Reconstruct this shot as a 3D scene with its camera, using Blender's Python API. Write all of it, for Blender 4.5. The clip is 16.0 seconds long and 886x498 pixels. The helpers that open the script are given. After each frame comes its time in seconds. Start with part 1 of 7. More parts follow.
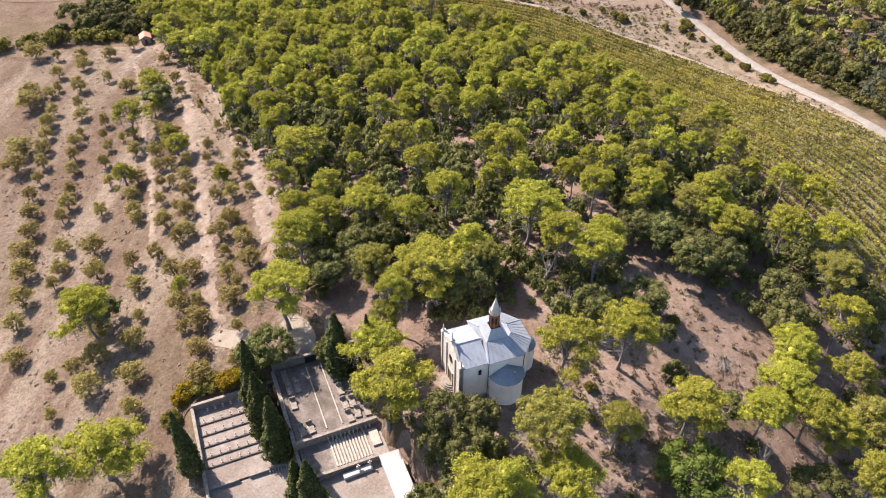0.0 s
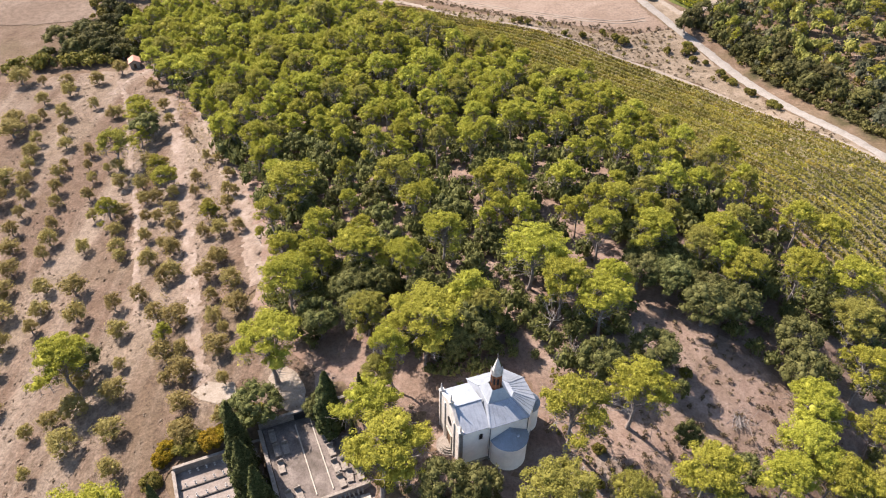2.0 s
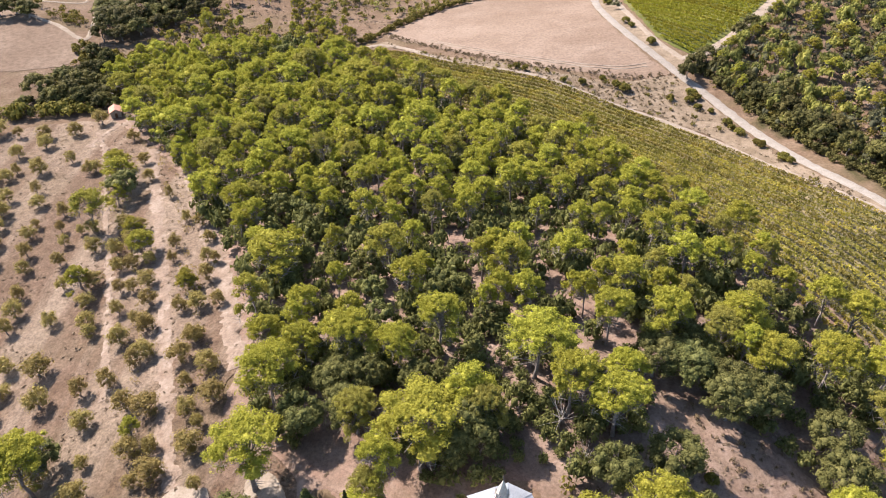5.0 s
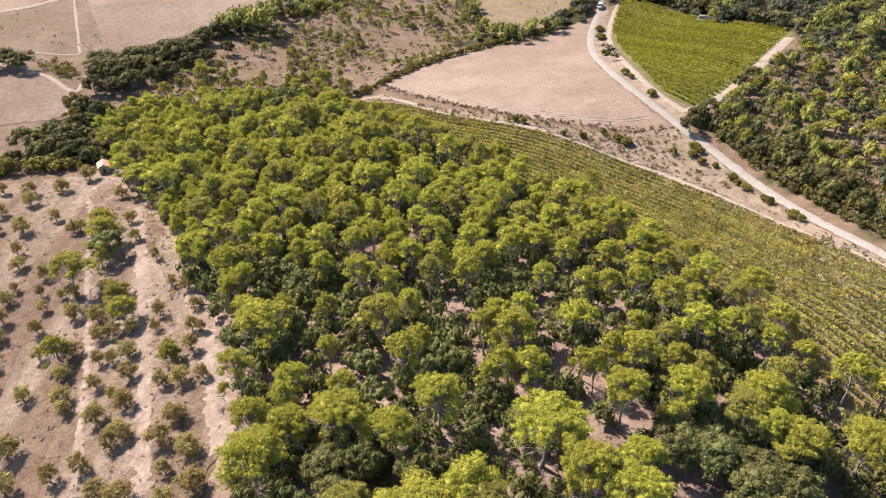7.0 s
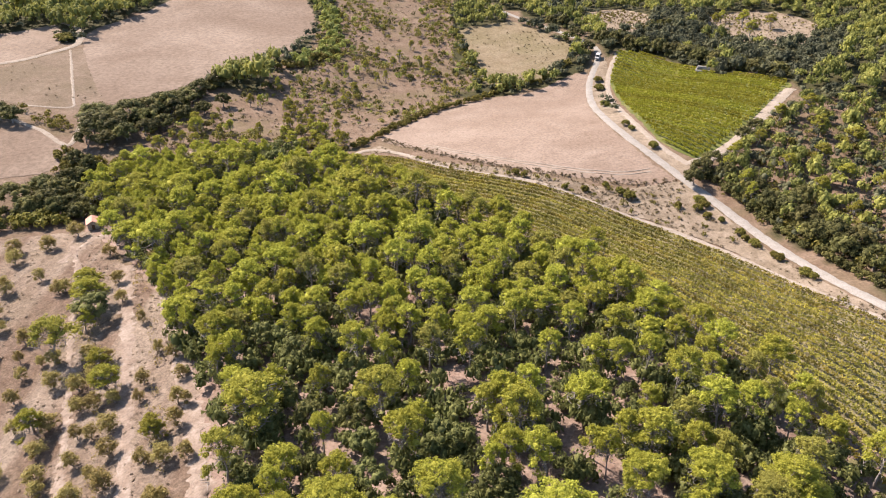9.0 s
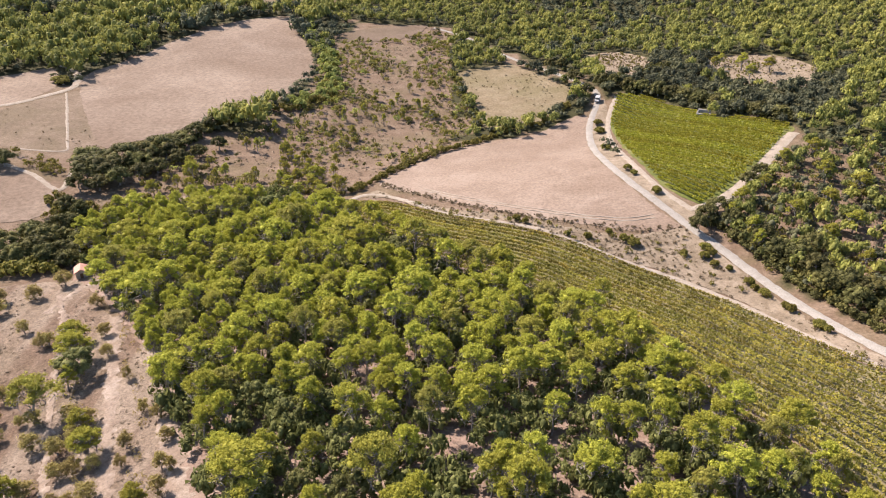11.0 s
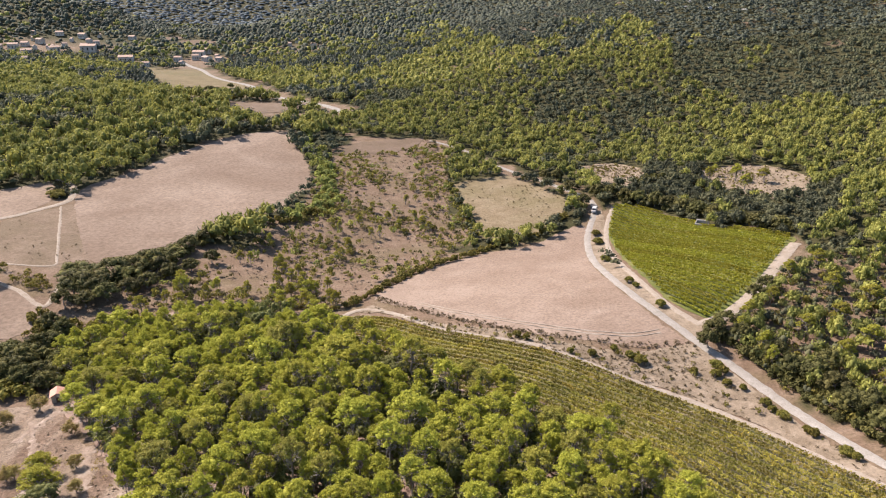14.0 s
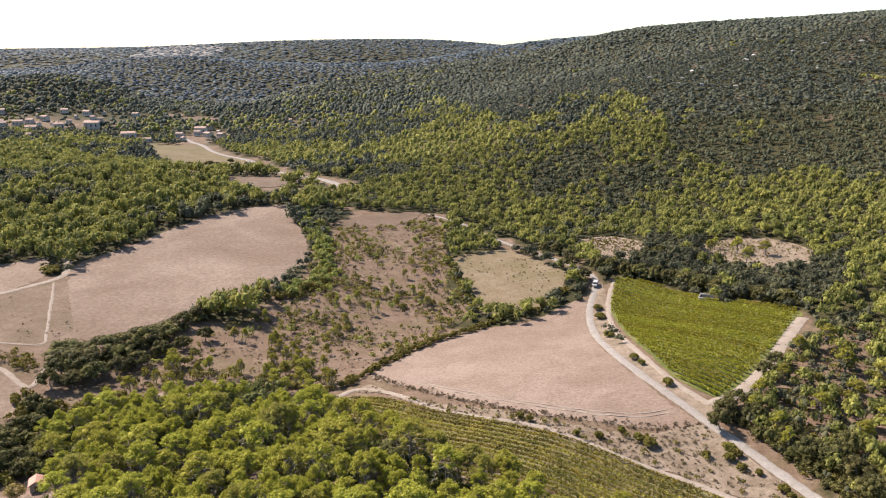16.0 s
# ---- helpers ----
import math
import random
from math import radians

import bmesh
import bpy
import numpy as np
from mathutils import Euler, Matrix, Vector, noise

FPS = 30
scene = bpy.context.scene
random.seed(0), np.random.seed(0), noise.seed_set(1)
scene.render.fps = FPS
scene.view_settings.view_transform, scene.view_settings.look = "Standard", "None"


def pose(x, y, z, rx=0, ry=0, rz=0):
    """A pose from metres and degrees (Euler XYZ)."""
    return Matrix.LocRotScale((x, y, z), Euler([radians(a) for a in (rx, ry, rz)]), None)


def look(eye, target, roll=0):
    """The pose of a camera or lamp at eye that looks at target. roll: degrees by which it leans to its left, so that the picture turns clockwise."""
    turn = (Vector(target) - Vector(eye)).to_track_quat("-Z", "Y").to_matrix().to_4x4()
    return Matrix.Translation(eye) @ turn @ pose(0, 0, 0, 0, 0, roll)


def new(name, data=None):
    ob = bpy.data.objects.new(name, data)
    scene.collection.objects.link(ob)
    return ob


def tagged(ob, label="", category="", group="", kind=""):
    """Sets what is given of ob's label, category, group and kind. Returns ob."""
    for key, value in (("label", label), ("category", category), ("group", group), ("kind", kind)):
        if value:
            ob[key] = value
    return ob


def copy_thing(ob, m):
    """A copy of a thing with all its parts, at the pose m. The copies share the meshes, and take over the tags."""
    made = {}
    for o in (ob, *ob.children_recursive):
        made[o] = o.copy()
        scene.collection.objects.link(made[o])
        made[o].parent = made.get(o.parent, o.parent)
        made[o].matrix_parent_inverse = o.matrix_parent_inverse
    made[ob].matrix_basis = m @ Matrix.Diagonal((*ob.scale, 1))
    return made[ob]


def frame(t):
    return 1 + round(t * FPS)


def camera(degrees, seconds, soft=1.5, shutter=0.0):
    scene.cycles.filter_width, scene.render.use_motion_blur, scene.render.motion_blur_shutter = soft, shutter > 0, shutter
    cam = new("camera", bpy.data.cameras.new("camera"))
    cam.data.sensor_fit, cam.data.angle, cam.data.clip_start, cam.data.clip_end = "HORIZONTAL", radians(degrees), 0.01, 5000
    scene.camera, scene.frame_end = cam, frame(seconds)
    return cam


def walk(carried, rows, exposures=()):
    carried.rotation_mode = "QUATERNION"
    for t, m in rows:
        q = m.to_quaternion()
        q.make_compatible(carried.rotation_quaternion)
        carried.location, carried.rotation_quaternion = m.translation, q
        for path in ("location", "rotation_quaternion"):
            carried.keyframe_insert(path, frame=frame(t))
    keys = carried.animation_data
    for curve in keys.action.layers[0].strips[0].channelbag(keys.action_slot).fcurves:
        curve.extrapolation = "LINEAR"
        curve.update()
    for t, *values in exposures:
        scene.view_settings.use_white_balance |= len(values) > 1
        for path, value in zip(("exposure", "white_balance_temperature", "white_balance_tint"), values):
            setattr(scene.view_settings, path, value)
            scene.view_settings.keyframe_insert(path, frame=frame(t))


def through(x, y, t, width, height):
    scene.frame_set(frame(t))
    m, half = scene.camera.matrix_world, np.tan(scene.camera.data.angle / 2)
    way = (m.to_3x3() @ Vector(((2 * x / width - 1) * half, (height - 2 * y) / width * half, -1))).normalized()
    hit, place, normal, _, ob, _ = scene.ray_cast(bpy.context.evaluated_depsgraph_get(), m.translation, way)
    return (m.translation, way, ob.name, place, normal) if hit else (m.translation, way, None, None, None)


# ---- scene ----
cam = camera(63.0, 16.0, 1.05)
PATH = [
    (0, (1.802, -3.585, 63.43), (1.753, -2.083, 62.111), 0.5),
    (0.5, (1.741, -1.5, 63.395), (1.693, 0.004, 62.077), 0.5),
    (1, (1.676, 0.655, 63.423), (1.63, 2.161, 62.109), 0.5),
    (1.5, (1.568, 2.814, 63.422), (1.524, 4.331, 62.119), 0.5),
    (2, (1.411, 4.99, 63.478), (1.369, 6.512, 62.181), 0.5),
    (2.5, (1.34, 7.184, 63.462), (1.3, 8.708, 62.166), 0.5),
    (3, (1.164, 9.496, 63.459), (1.126, 11.021, 62.165), 0.5),
    (3.5, (1.051, 11.723, 63.362), (1.016, 13.257, 62.078), 0.5),
    (6, (0.541, 23.2, 63.169), (0.514, 24.8, 61.97), 0.5),
    (6.5, (0.385, 25.388, 63.068), (0.36, 27.006, 61.893), 0.5),
    (7, (0.298, 27.449, 62.788), (0.275, 29.086, 61.639), 0.5),
    (7.5, (0.089, 29.409, 62.627), (0.068, 31.064, 61.504), 0.5),
    (8, (0.019, 31.37, 62.506), (-0.001, 33.041, 61.407), 0.5),
    (8.5, (-0.131, 33.196, 62.526), (-0.15, 34.883, 61.451), 0.4),
    (9, (-0.366, 34.974, 62.372), (-0.383, 36.677, 61.323), 0.4),
    (11.5, (-0.884, 43.336, 61.965), (-0.895, 45.11, 61.041), 0.4),
    (12, (-0.905, 44.874, 61.819), (-0.915, 46.671, 60.941), 0.3),
    (12.5, (-0.977, 46.195, 61.756), (-0.986, 48.012, 60.92), 0.3),
    (13, (-1.085, 47.479, 61.715), (-1.092, 49.317, 60.925), 0.2),
    (13.5, (-1.166, 48.599, 61.705), (-1.172, 50.456, 60.963), 0.2),
    (14, (-1.186, 49.755, 61.664), (-1.191, 51.63, 60.968), 0.2),
    (14.5, (-1.189, 51.074, 61.605), (-1.193, 52.965, 60.956), 0.1),
    (15, (-1.292, 52.179, 61.492), (-1.294, 54.087, 60.89), 0.1),
    (15.5, (-1.343, 53.636, 61.379), (-1.345, 55.558, 60.825), 0.0),
    (16, (-1.454, 54.791, 61.447), (-1.455, 56.725, 60.94), -0.0),
]
walk(cam, [(t, look(eye, target, roll)) for t, eye, target, roll in PATH],
     exposures=[(0, 1.62), (9, 1.68), (11.5, 1.62), (13, 1.56), (14.5, 1.50), (16, 1.42)])

# ---- light ----
SUN_ELEV, SUN_AZ = 43.0, 142.0   # azimuth in degrees from +x, towards the sun
sun_dir = Vector((math.cos(radians(SUN_ELEV)) * math.cos(radians(SUN_AZ)), math.cos(radians(SUN_ELEV)) * math.sin(radians(SUN_AZ)), math.sin(radians(SUN_ELEV))))
world = bpy.data.worlds.new("sky")
scene.world = world
world.use_nodes = True
wn = world.node_tree
bg = wn.nodes["Background"]
sky = wn.nodes.new("ShaderNodeTexSky")
sky.sky_type, sky.sun_disc = "NISHITA", False
sky.sun_elevation, sky.sun_rotation = radians(SUN_ELEV), radians(90 - SUN_AZ)
sky.air_density, sky.dust_density, sky.ozone_density = 1.0, 1.2, 1.5
wn.links.new(sky.outputs["Color"], bg.inputs["Color"])
bg.inputs["Strength"].default_value = 0.10
sun = new("sun", bpy.data.lights.new("sun", "SUN"))
sun.data.energy, sun.data.angle, sun.data.color = 5.0, radians(0.53), (1.0, 0.865, 0.76)
sun.matrix_world = look(sun_dir * 300, (0, 0, 0))

# ---- materials ----
def material(name, build):
    m = bpy.data.materials.new(name)
    m.use_nodes = True
    nt = m.node_tree
    p = nt.nodes["Principled BSDF"]
    p.inputs["Specular IOR Level"].default_value = 0.25
    build(nt, p)
    return m


def node(nt, kind, **values):
    n = nt.nodes.new(kind)
    for key, value in values.items():
        if key in n.inputs:
            n.inputs[key].default_value = value
    return n


def tex_noise(nt, scale, detail=4.0, rough=0.55, distortion=0.0, coords="Object"):
    tc = nt.nodes.new("ShaderNodeTexCoord") if coords == "Object" else nt.nodes.new("ShaderNodeNewGeometry")
    n = node(nt, "ShaderNodeTexNoise", Scale=scale, Detail=detail, Roughness=rough, Distortion=distortion)
    nt.links.new(tc.outputs["Object" if coords == "Object" else "Position"], n.inputs["Vector"])
    return n.outputs["Fac"]


def ramp(nt, fac, stops):
    r = nt.nodes.new("ShaderNodeValToRGB")
    els = r.color_ramp.elements
    while len(els) < len(stops):
        els.new(0.5)
    for e, (at, colour) in zip(els, stops):
        e.position, e.color = at, (*colour, 1)
    nt.links.new(fac, r.inputs["Fac"])
    return r.outputs["Color"]


def mix(nt, fac, a, b, mode="MIX"):
    m = nt.nodes.new("ShaderNodeMix")
    m.data_type, m.blend_type = "RGBA", mode
    for sock, value in ((m.inputs[0], fac), (m.inputs[6], a), (m.inputs[7], b)):
        if isinstance(value, (int, float)):
            sock.default_value = value
        elif isinstance(value, tuple):
            sock.default_value = (*value, 1)
        else:
            nt.links.new(value, sock)
    return m.outputs[2]


def maths(nt, op, a, b):
    m = nt.nodes.new("ShaderNodeMath")
    m.operation = op
    for sock, value in ((m.inputs[0], a), (m.inputs[1], b)):
        if isinstance(value, (int, float)):
            sock.default_value = value
        else:
            nt.links.new(value, sock)
    return m.outputs[0]


def bump(nt, p, fac, strength, distance):
    b = node(nt, "ShaderNodeBump", Strength=strength, Distance=distance)
    nt.links.new(fac, b.inputs["Height"])
    nt.links.new(b.outputs["Normal"], p.inputs["Normal"])


def leafage(name, dark, mid, light, through=0.25, patch=0.0, tuft=0.0, faded=None, each=False):
    """Foliage: varied from tree to tree and from clump to clump, with light let through."""
    def build(nt, p):
        info, geo = nt.nodes.new("ShaderNodeObjectInfo"), nt.nodes.new("ShaderNodeNewGeometry")
        island = ramp(nt, geo.outputs["Random Per Island"], [(0.0, dark), (0.5, mid), (1.0, light)])
        if each:
            tree = nt.nodes.new("ShaderNodeAttribute")
            tree.attribute_name = "tone"
            island = mix(nt, 1.0, island, ramp(nt, tree.outputs["Fac"], [(0.0, (0.66, 0.68, 0.72)), (0.5, (0.97, 0.98, 0.98)), (1.0, (1.30, 1.26, 1.10))]), "MULTIPLY")
        if patch:
            cell = node(nt, "ShaderNodeTexVoronoi", Scale=patch)
            nt.links.new(geo.outputs["Position"], cell.inputs["Vector"])
            tone = nt.nodes.new("ShaderNodeSeparateColor")
            nt.links.new(cell.outputs["Color"], tone.inputs["Color"])
            island = mix(nt, 1.0, island, ramp(nt, tone.outputs["Red"], [(0.0, (0.62, 0.64, 0.68)), (0.5, (0.95, 0.96, 0.96)), (1.0, (1.32, 1.28, 1.16))]), "MULTIPLY")
        if tuft:
            fine = tex_noise(nt, tuft, 3.0, 0.7, coords="World")
            island = mix(nt, 1.0, island, ramp(nt, fine, [(0.32, (0.68, 0.70, 0.68)), (0.52, (1, 1, 1)), (0.7, (1.2, 1.18, 1.14))]), "MULTIPLY")
            bump(nt, p, fine, 0.8, 0.5 / tuft)
        if faded:
            thin = ramp(nt, info.outputs["Random"], [(0.0, (0.5, 0.5, 0.5)), (0.1, (0.35, 0.35, 0.35)), (0.25, (0.0, 0.0, 0.0))])
            island = mix(nt, thin, island, faded)
        tone = nt.nodes.new("ShaderNodeHueSaturation")
        nt.links.new(maths(nt, "ADD", maths(nt, "MULTIPLY", info.outputs["Random"], 0.022), 0.486), tone.inputs["Hue"])
        nt.links.new(maths(nt, "ADD", maths(nt, "MULTIPLY", info.outputs["Random"], 0.26), 0.85), tone.inputs["Value"])
        nt.links.new(island, tone.inputs["Color"])
        nt.links.new(tone.outputs["Color"], p.inputs["Base Color"])
        p.inputs["Roughness"].default_value, p.inputs["Specular IOR Level"].default_value = 0.75, 0.08
        t = nt.nodes.new("ShaderNodeBsdfTranslucent")
        nt.links.new(tone.outputs["Color"], t.inputs["Color"])
        m = node(nt, "ShaderNodeMixShader", Fac=through)
        nt.links.new(p.outputs["BSDF"], m.inputs[1])
        nt.links.new(t.outputs["BSDF"], m.inputs[2])
        nt.links.new(m.outputs["Shader"], nt.nodes["Material Output"].inputs["Surface"])
    return material(name, build)


def soil(name, stops, scale=0.35, grit=2.5, depth=0.25, second=None, second_scale=0.05, amount=0.6, strength=0.8):
    """Ground of one kind: large patches, tufts or clods and fine grit, with relief."""
    def build(nt, p):
        col = ramp(nt, tex_noise(nt, scale, 6.0, 0.65, 0.4, "World"), stops)
        if second:
            f = ramp(nt, tex_noise(nt, second_scale, 5.0, 0.6, 0.6, "World"), [(0.42, (0, 0, 0)), (0.62, (amount, amount, amount))])
            col = mix(nt, f, col, second)
        fine = tex_noise(nt, grit, 5.0, 0.75, 0.0, "World")
        col = mix(nt, 1.0, col, ramp(nt, fine, [(0.3, (0.62, 0.62, 0.6)), (0.55, (1, 1, 1)), (0.75, (1.22, 1.2, 1.18))]), "MULTIPLY")
        nt.links.new(col, p.inputs["Base Color"])
        p.inputs["Roughness"].default_value = 0.95
        p.inputs["Specular IOR Level"].default_value = 0.1
        bump(nt, p, fine, strength, depth)
    return material(name, build)


def plain(name, colour, rough=0.7, metal=0.0, vary=0.18, scale=1.5, relief=0.02):
    def build(nt, p):
        n = tex_noise(nt, scale, 6.0, 0.65, 0.3, "World")
        lo, hi = tuple(c * (1 - vary) for c in colour), tuple(min(1, c * (1 + vary)) for c in colour)
        nt.links.new(ramp(nt, n, [(0.3, lo), (0.7, hi)]), p.inputs["Base Color"])
        p.inputs["Roughness"].default_value, p.inputs["Metallic"].default_value = rough, metal
        bump(nt, p, tex_noise(nt, scale * 8, 4.0, 0.6, 0.0, "World"), 0.5, relief)
    return material(name, build)


M_GARRIGUE = leafage("garrigue_leaves", (0.058, 0.062, 0.037), (0.078, 0.081, 0.048), (0.102, 0.105, 0.062), 0.25, each=True)
# holm oak green cooled a little to imitate haze over the far hills
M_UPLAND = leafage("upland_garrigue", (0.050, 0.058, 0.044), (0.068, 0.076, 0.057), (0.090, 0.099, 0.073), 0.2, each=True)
# garrigue of the far ridges, with distance haze put into its blue base colour
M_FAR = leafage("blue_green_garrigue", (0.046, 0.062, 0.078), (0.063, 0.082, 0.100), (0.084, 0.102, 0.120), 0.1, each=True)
M_PINE = leafage("pine_needles", (0.238, 0.238, 0.036), (0.304, 0.299, 0.046), (0.356, 0.344, 0.060), 0.36, tuft=4.5, faded=(0.256, 0.256, 0.082))
M_PINE2 = leafage("young_pine_needles", (0.200, 0.194, 0.034), (0.280, 0.266, 0.044), (0.35, 0.328, 0.066), 0.42, tuft=5.0)
M_OAK = leafage("oak_leaves", (0.072, 0.079, 0.028), (0.120, 0.124, 0.043), (0.174, 0.175, 0.064), 0.3, tuft=3.0)
M_MAPLE = leafage("bright_broad_leaves", (0.062, 0.080, 0.017), (0.094, 0.116, 0.025), (0.132, 0.152, 0.038), 0.35, tuft=3.0)
M_OLIVE = leafage("olive_leaves", (0.200, 0.164, 0.058), (0.264, 0.216, 0.076), (0.326, 0.268, 0.104), 0.45)
M_CYPRESS = leafage("cypress_leaves", (0.034, 0.042, 0.014), (0.060, 0.070, 0.024), (0.100, 0.108, 0.040), 0.18, tuft=3.0)
M_VINE = leafage("vine_leaves", (0.162, 0.148, 0.030), (0.234, 0.212, 0.043), (0.314, 0.268, 0.068), 0.42, 0.3)
M_VINE_N = leafage("young_vine_leaves", (0.15, 0.155, 0.018), (0.225, 0.220, 0.024), (0.30, 0.272, 0.036), 0.42)
M_SHRUB = leafage("shrub_leaves", (0.085, 0.080, 0.019), (0.145, 0.132, 0.03), (0.22, 0.185, 0.05), 0.35)
M_YELLOW = leafage("yellow_shrub_leaves", (0.13, 0.10, 0.012), (0.24, 0.18, 0.016), (0.36, 0.26, 0.025), 0.4)
M_WOODS = leafage("woodland_leaves", (0.164, 0.176, 0.048), (0.216, 0.224, 0.060), (0.264, 0.266, 0.079), 0.34, each=True)
M_HOLM = leafage("holm_oak_leaves", (0.052, 0.050, 0.018), (0.084, 0.079, 0.028), (0.124, 0.115, 0.042), 0.28, 0.2)
M_STRAW = leafage("straw_tufts", (0.135, 0.104, 0.072), (0.195, 0.152, 0.108), (0.26, 0.21, 0.155), 0.3)
M_BARK = plain("bark", (0.18, 0.158, 0.148), 0.9, vary=0.4, scale=3, relief=0.05)
M_DEAD = plain("dead_wood", (0.30, 0.27, 0.25), 0.9, vary=0.3, scale=3, relief=0.03)

def ground_build(nt, p):
    at = nt.nodes.new("ShaderNodeAttribute")
    at.attribute_name = "wooded"
    dry = ramp(nt, tex_noise(nt, 0.16, 6.0, 0.65, 0.4, "World"), [(0.25, (0.092, 0.060, 0.040)), (0.5, (0.130, 0.090, 0.064)), (0.75, (0.178, 0.130, 0.098))])
    green = ramp(nt, tex_noise(nt, 0.05, 5.0, 0.6, 0.6, "World"), [(0.45, (0, 0, 0)), (0.65, (0.45, 0.45, 0.45))])
    dry = mix(nt, green, dry, (0.088, 0.072, 0.035))
    litter = ramp(nt, tex_noise(nt, 0.12, 6.0, 0.65, 0.4, "World"), [(0.3, (0.027, 0.027, 0.011)), (0.6, (0.049, 0.044, 0.020)), (0.85, (0.084, 0.065, 0.038))])
    col = mix(nt, at.outputs["Fac"], dry, litter)
    fine = tex_noise(nt, 1.4, 6.0, 0.75, 0.0, "World")
    col = mix(nt, 1.0, col, ramp(nt, fine, [(0.3, (0.55, 0.55, 0.53)), (0.55, (1, 1, 1)), (0.75, (1.3, 1.28, 1.25))]), "MULTIPLY")
    nt.links.new(col, p.inputs["Base Color"])
    p.inputs["Roughness"].default_value, p.inputs["Specular IOR Level"].default_value = 0.95, 0.1
    bump(nt, p, fine, 0.9, 0.3)


M_GROUND = material("dry_grassland", ground_build)
def orchard_build(nt, p):
    geo = nt.nodes.new("ShaderNodeNewGeometry")
    mp = nt.nodes.new("ShaderNodeMapping")
    mp.inputs["Rotation"].default_value = (0, 0, radians(-15.5))
    mp.inputs["Scale"].default_value = (0.134, 0.015, 0.084)
    nt.links.new(geo.outputs["Position"], mp.inputs["Vector"])
    strip = node(nt, "ShaderNodeTexNoise", Scale=1.0, Detail=4.0, Roughness=0.6)
    nt.links.new(mp.outputs["Vector"], strip.inputs["Vector"])
    base = ramp(nt, tex_noise(nt, 0.22, 6.0, 0.65, 0.5, "World"), [(0.3, (0.092, 0.060, 0.042)), (0.5, (0.124, 0.086, 0.064)), (0.72, (0.155, 0.112, 0.086))])
    col = mix(nt, ramp(nt, strip.outputs["Fac"], [(0.43, (0, 0, 0)), (0.60, (0.8, 0.8, 0.8))]), base, (0.212, 0.168, 0.134))
    straw = ramp(nt, tex_noise(nt, 0.05, 5.0, 0.6, 0.6, "World"), [(0.48, (0, 0, 0)), (0.66, (0.45, 0.45, 0.45))])
    col = mix(nt, straw, col, (0.105, 0.078, 0.050))
    clod = tex_noise(nt, 0.7, 6.0, 0.75, 0.6, "World")
    col = mix(nt, 1.0, col, ramp(nt, clod, [(0.36, (0.74, 0.72, 0.70)), (0.5, (1, 1, 1)), (0.64, (1.2, 1.19, 1.18))]), "MULTIPLY")
    fine = tex_noise(nt, 2.2, 6.0, 0.8, 0.0, "World")
    col = mix(nt, 1.0, col, ramp(nt, fine, [(0.32, (0.48, 0.47, 0.45)), (0.52, (1, 1, 1)), (0.70, (1.45, 1.43, 1.40))]), "MULTIPLY")
    nt.links.new(col, p.inputs["Base Color"])
    p.inputs["Roughness"].default_value, p.inputs["Specular IOR Level"].default_value = 0.95, 0.1
    bump(nt, p, fine, 1.0, 0.35)


M_ORCHARD = material("orchard_soil", orchard_build)
M_FLOOR = soil("pine_litter", [(0.3, (0.145, 0.092, 0.073)), (0.55, (0.205, 0.149, 0.122)), (0.75, (0.28, 0.213, 0.180))], 0.22, 2.0, 0.25, (0.105, 0.074, 0.054), 0.12, 0.5)
M_STUBBLE = soil("dry_stubble", [(0.3, (0.153, 0.112, 0.087)), (0.5, (0.184, 0.138, 0.110)), (0.75, (0.212, 0.164, 0.134))], 0.09, 1.2, 0.2, (0.140, 0.099, 0.074), 0.02, 0.6, 0.5)
M_FIELD = soil("ploughed_field", [(0.3, (0.145, 0.107, 0.082)), (0.5, (0.172, 0.130, 0.102)), (0.75, (0.198, 0.154, 0.124))], 0.03, 0.6, 0.15, (0.118, 0.083, 0.061), 0.012, 0.8, 0.25)
M_MEADOW = soil("dry_meadow", [(0.3, (0.112, 0.084, 0.050)), (0.5, (0.148, 0.114, 0.074)), (0.75, (0.182, 0.145, 0.102))], 0.12, 1.0, 0.2, (0.092, 0.080, 0.036), 0.03, 0.6)
M_VINESOIL = soil("vineyard_soil", [(0.3, (0.116, 0.099, 0.048)), (0.5, (0.160, 0.133, 0.075)), (0.75, (0.214, 0.176, 0.119))], 0.3, 2.0, 0.2, (0.098, 0.098, 0.032), 0.08, 0.6)
M_VINEGRASS = soil("vineyard_grass", [(0.3, (0.075, 0.080, 0.022)), (0.5, (0.11, 0.11, 0.035)), (0.75, (0.17, 0.15, 0.07))], 0.3, 2.0, 0.2, (0.06, 0.075, 0.016), 0.08, 0.7)
M_BANK = soil("dry_bank", [(0.3, (0.140, 0.108, 0.078)), (0.5, (0.196, 0.154, 0.116)), (0.75, (0.240, 0.194, 0.152))], 0.3, 2.0, 0.3, (0.088, 0.064, 0.040), 0.15, 0.55)
M_ROAD = soil("gravel_road", [(0.3, (0.170, 0.152, 0.135)), (0.5, (0.200, 0.182, 0.165)), (0.75, (0.232, 0.212, 0.194))], 0.4, 3.0, 0.05, strength=0.4)
M_TRACK = soil("earth_track", [(0.3, (0.180, 0.146, 0.116)), (0.5, (0.215, 0.180, 0.148)), (0.75, (0.250, 0.214, 0.182))], 0.4, 3.0, 0.08, strength=0.5)
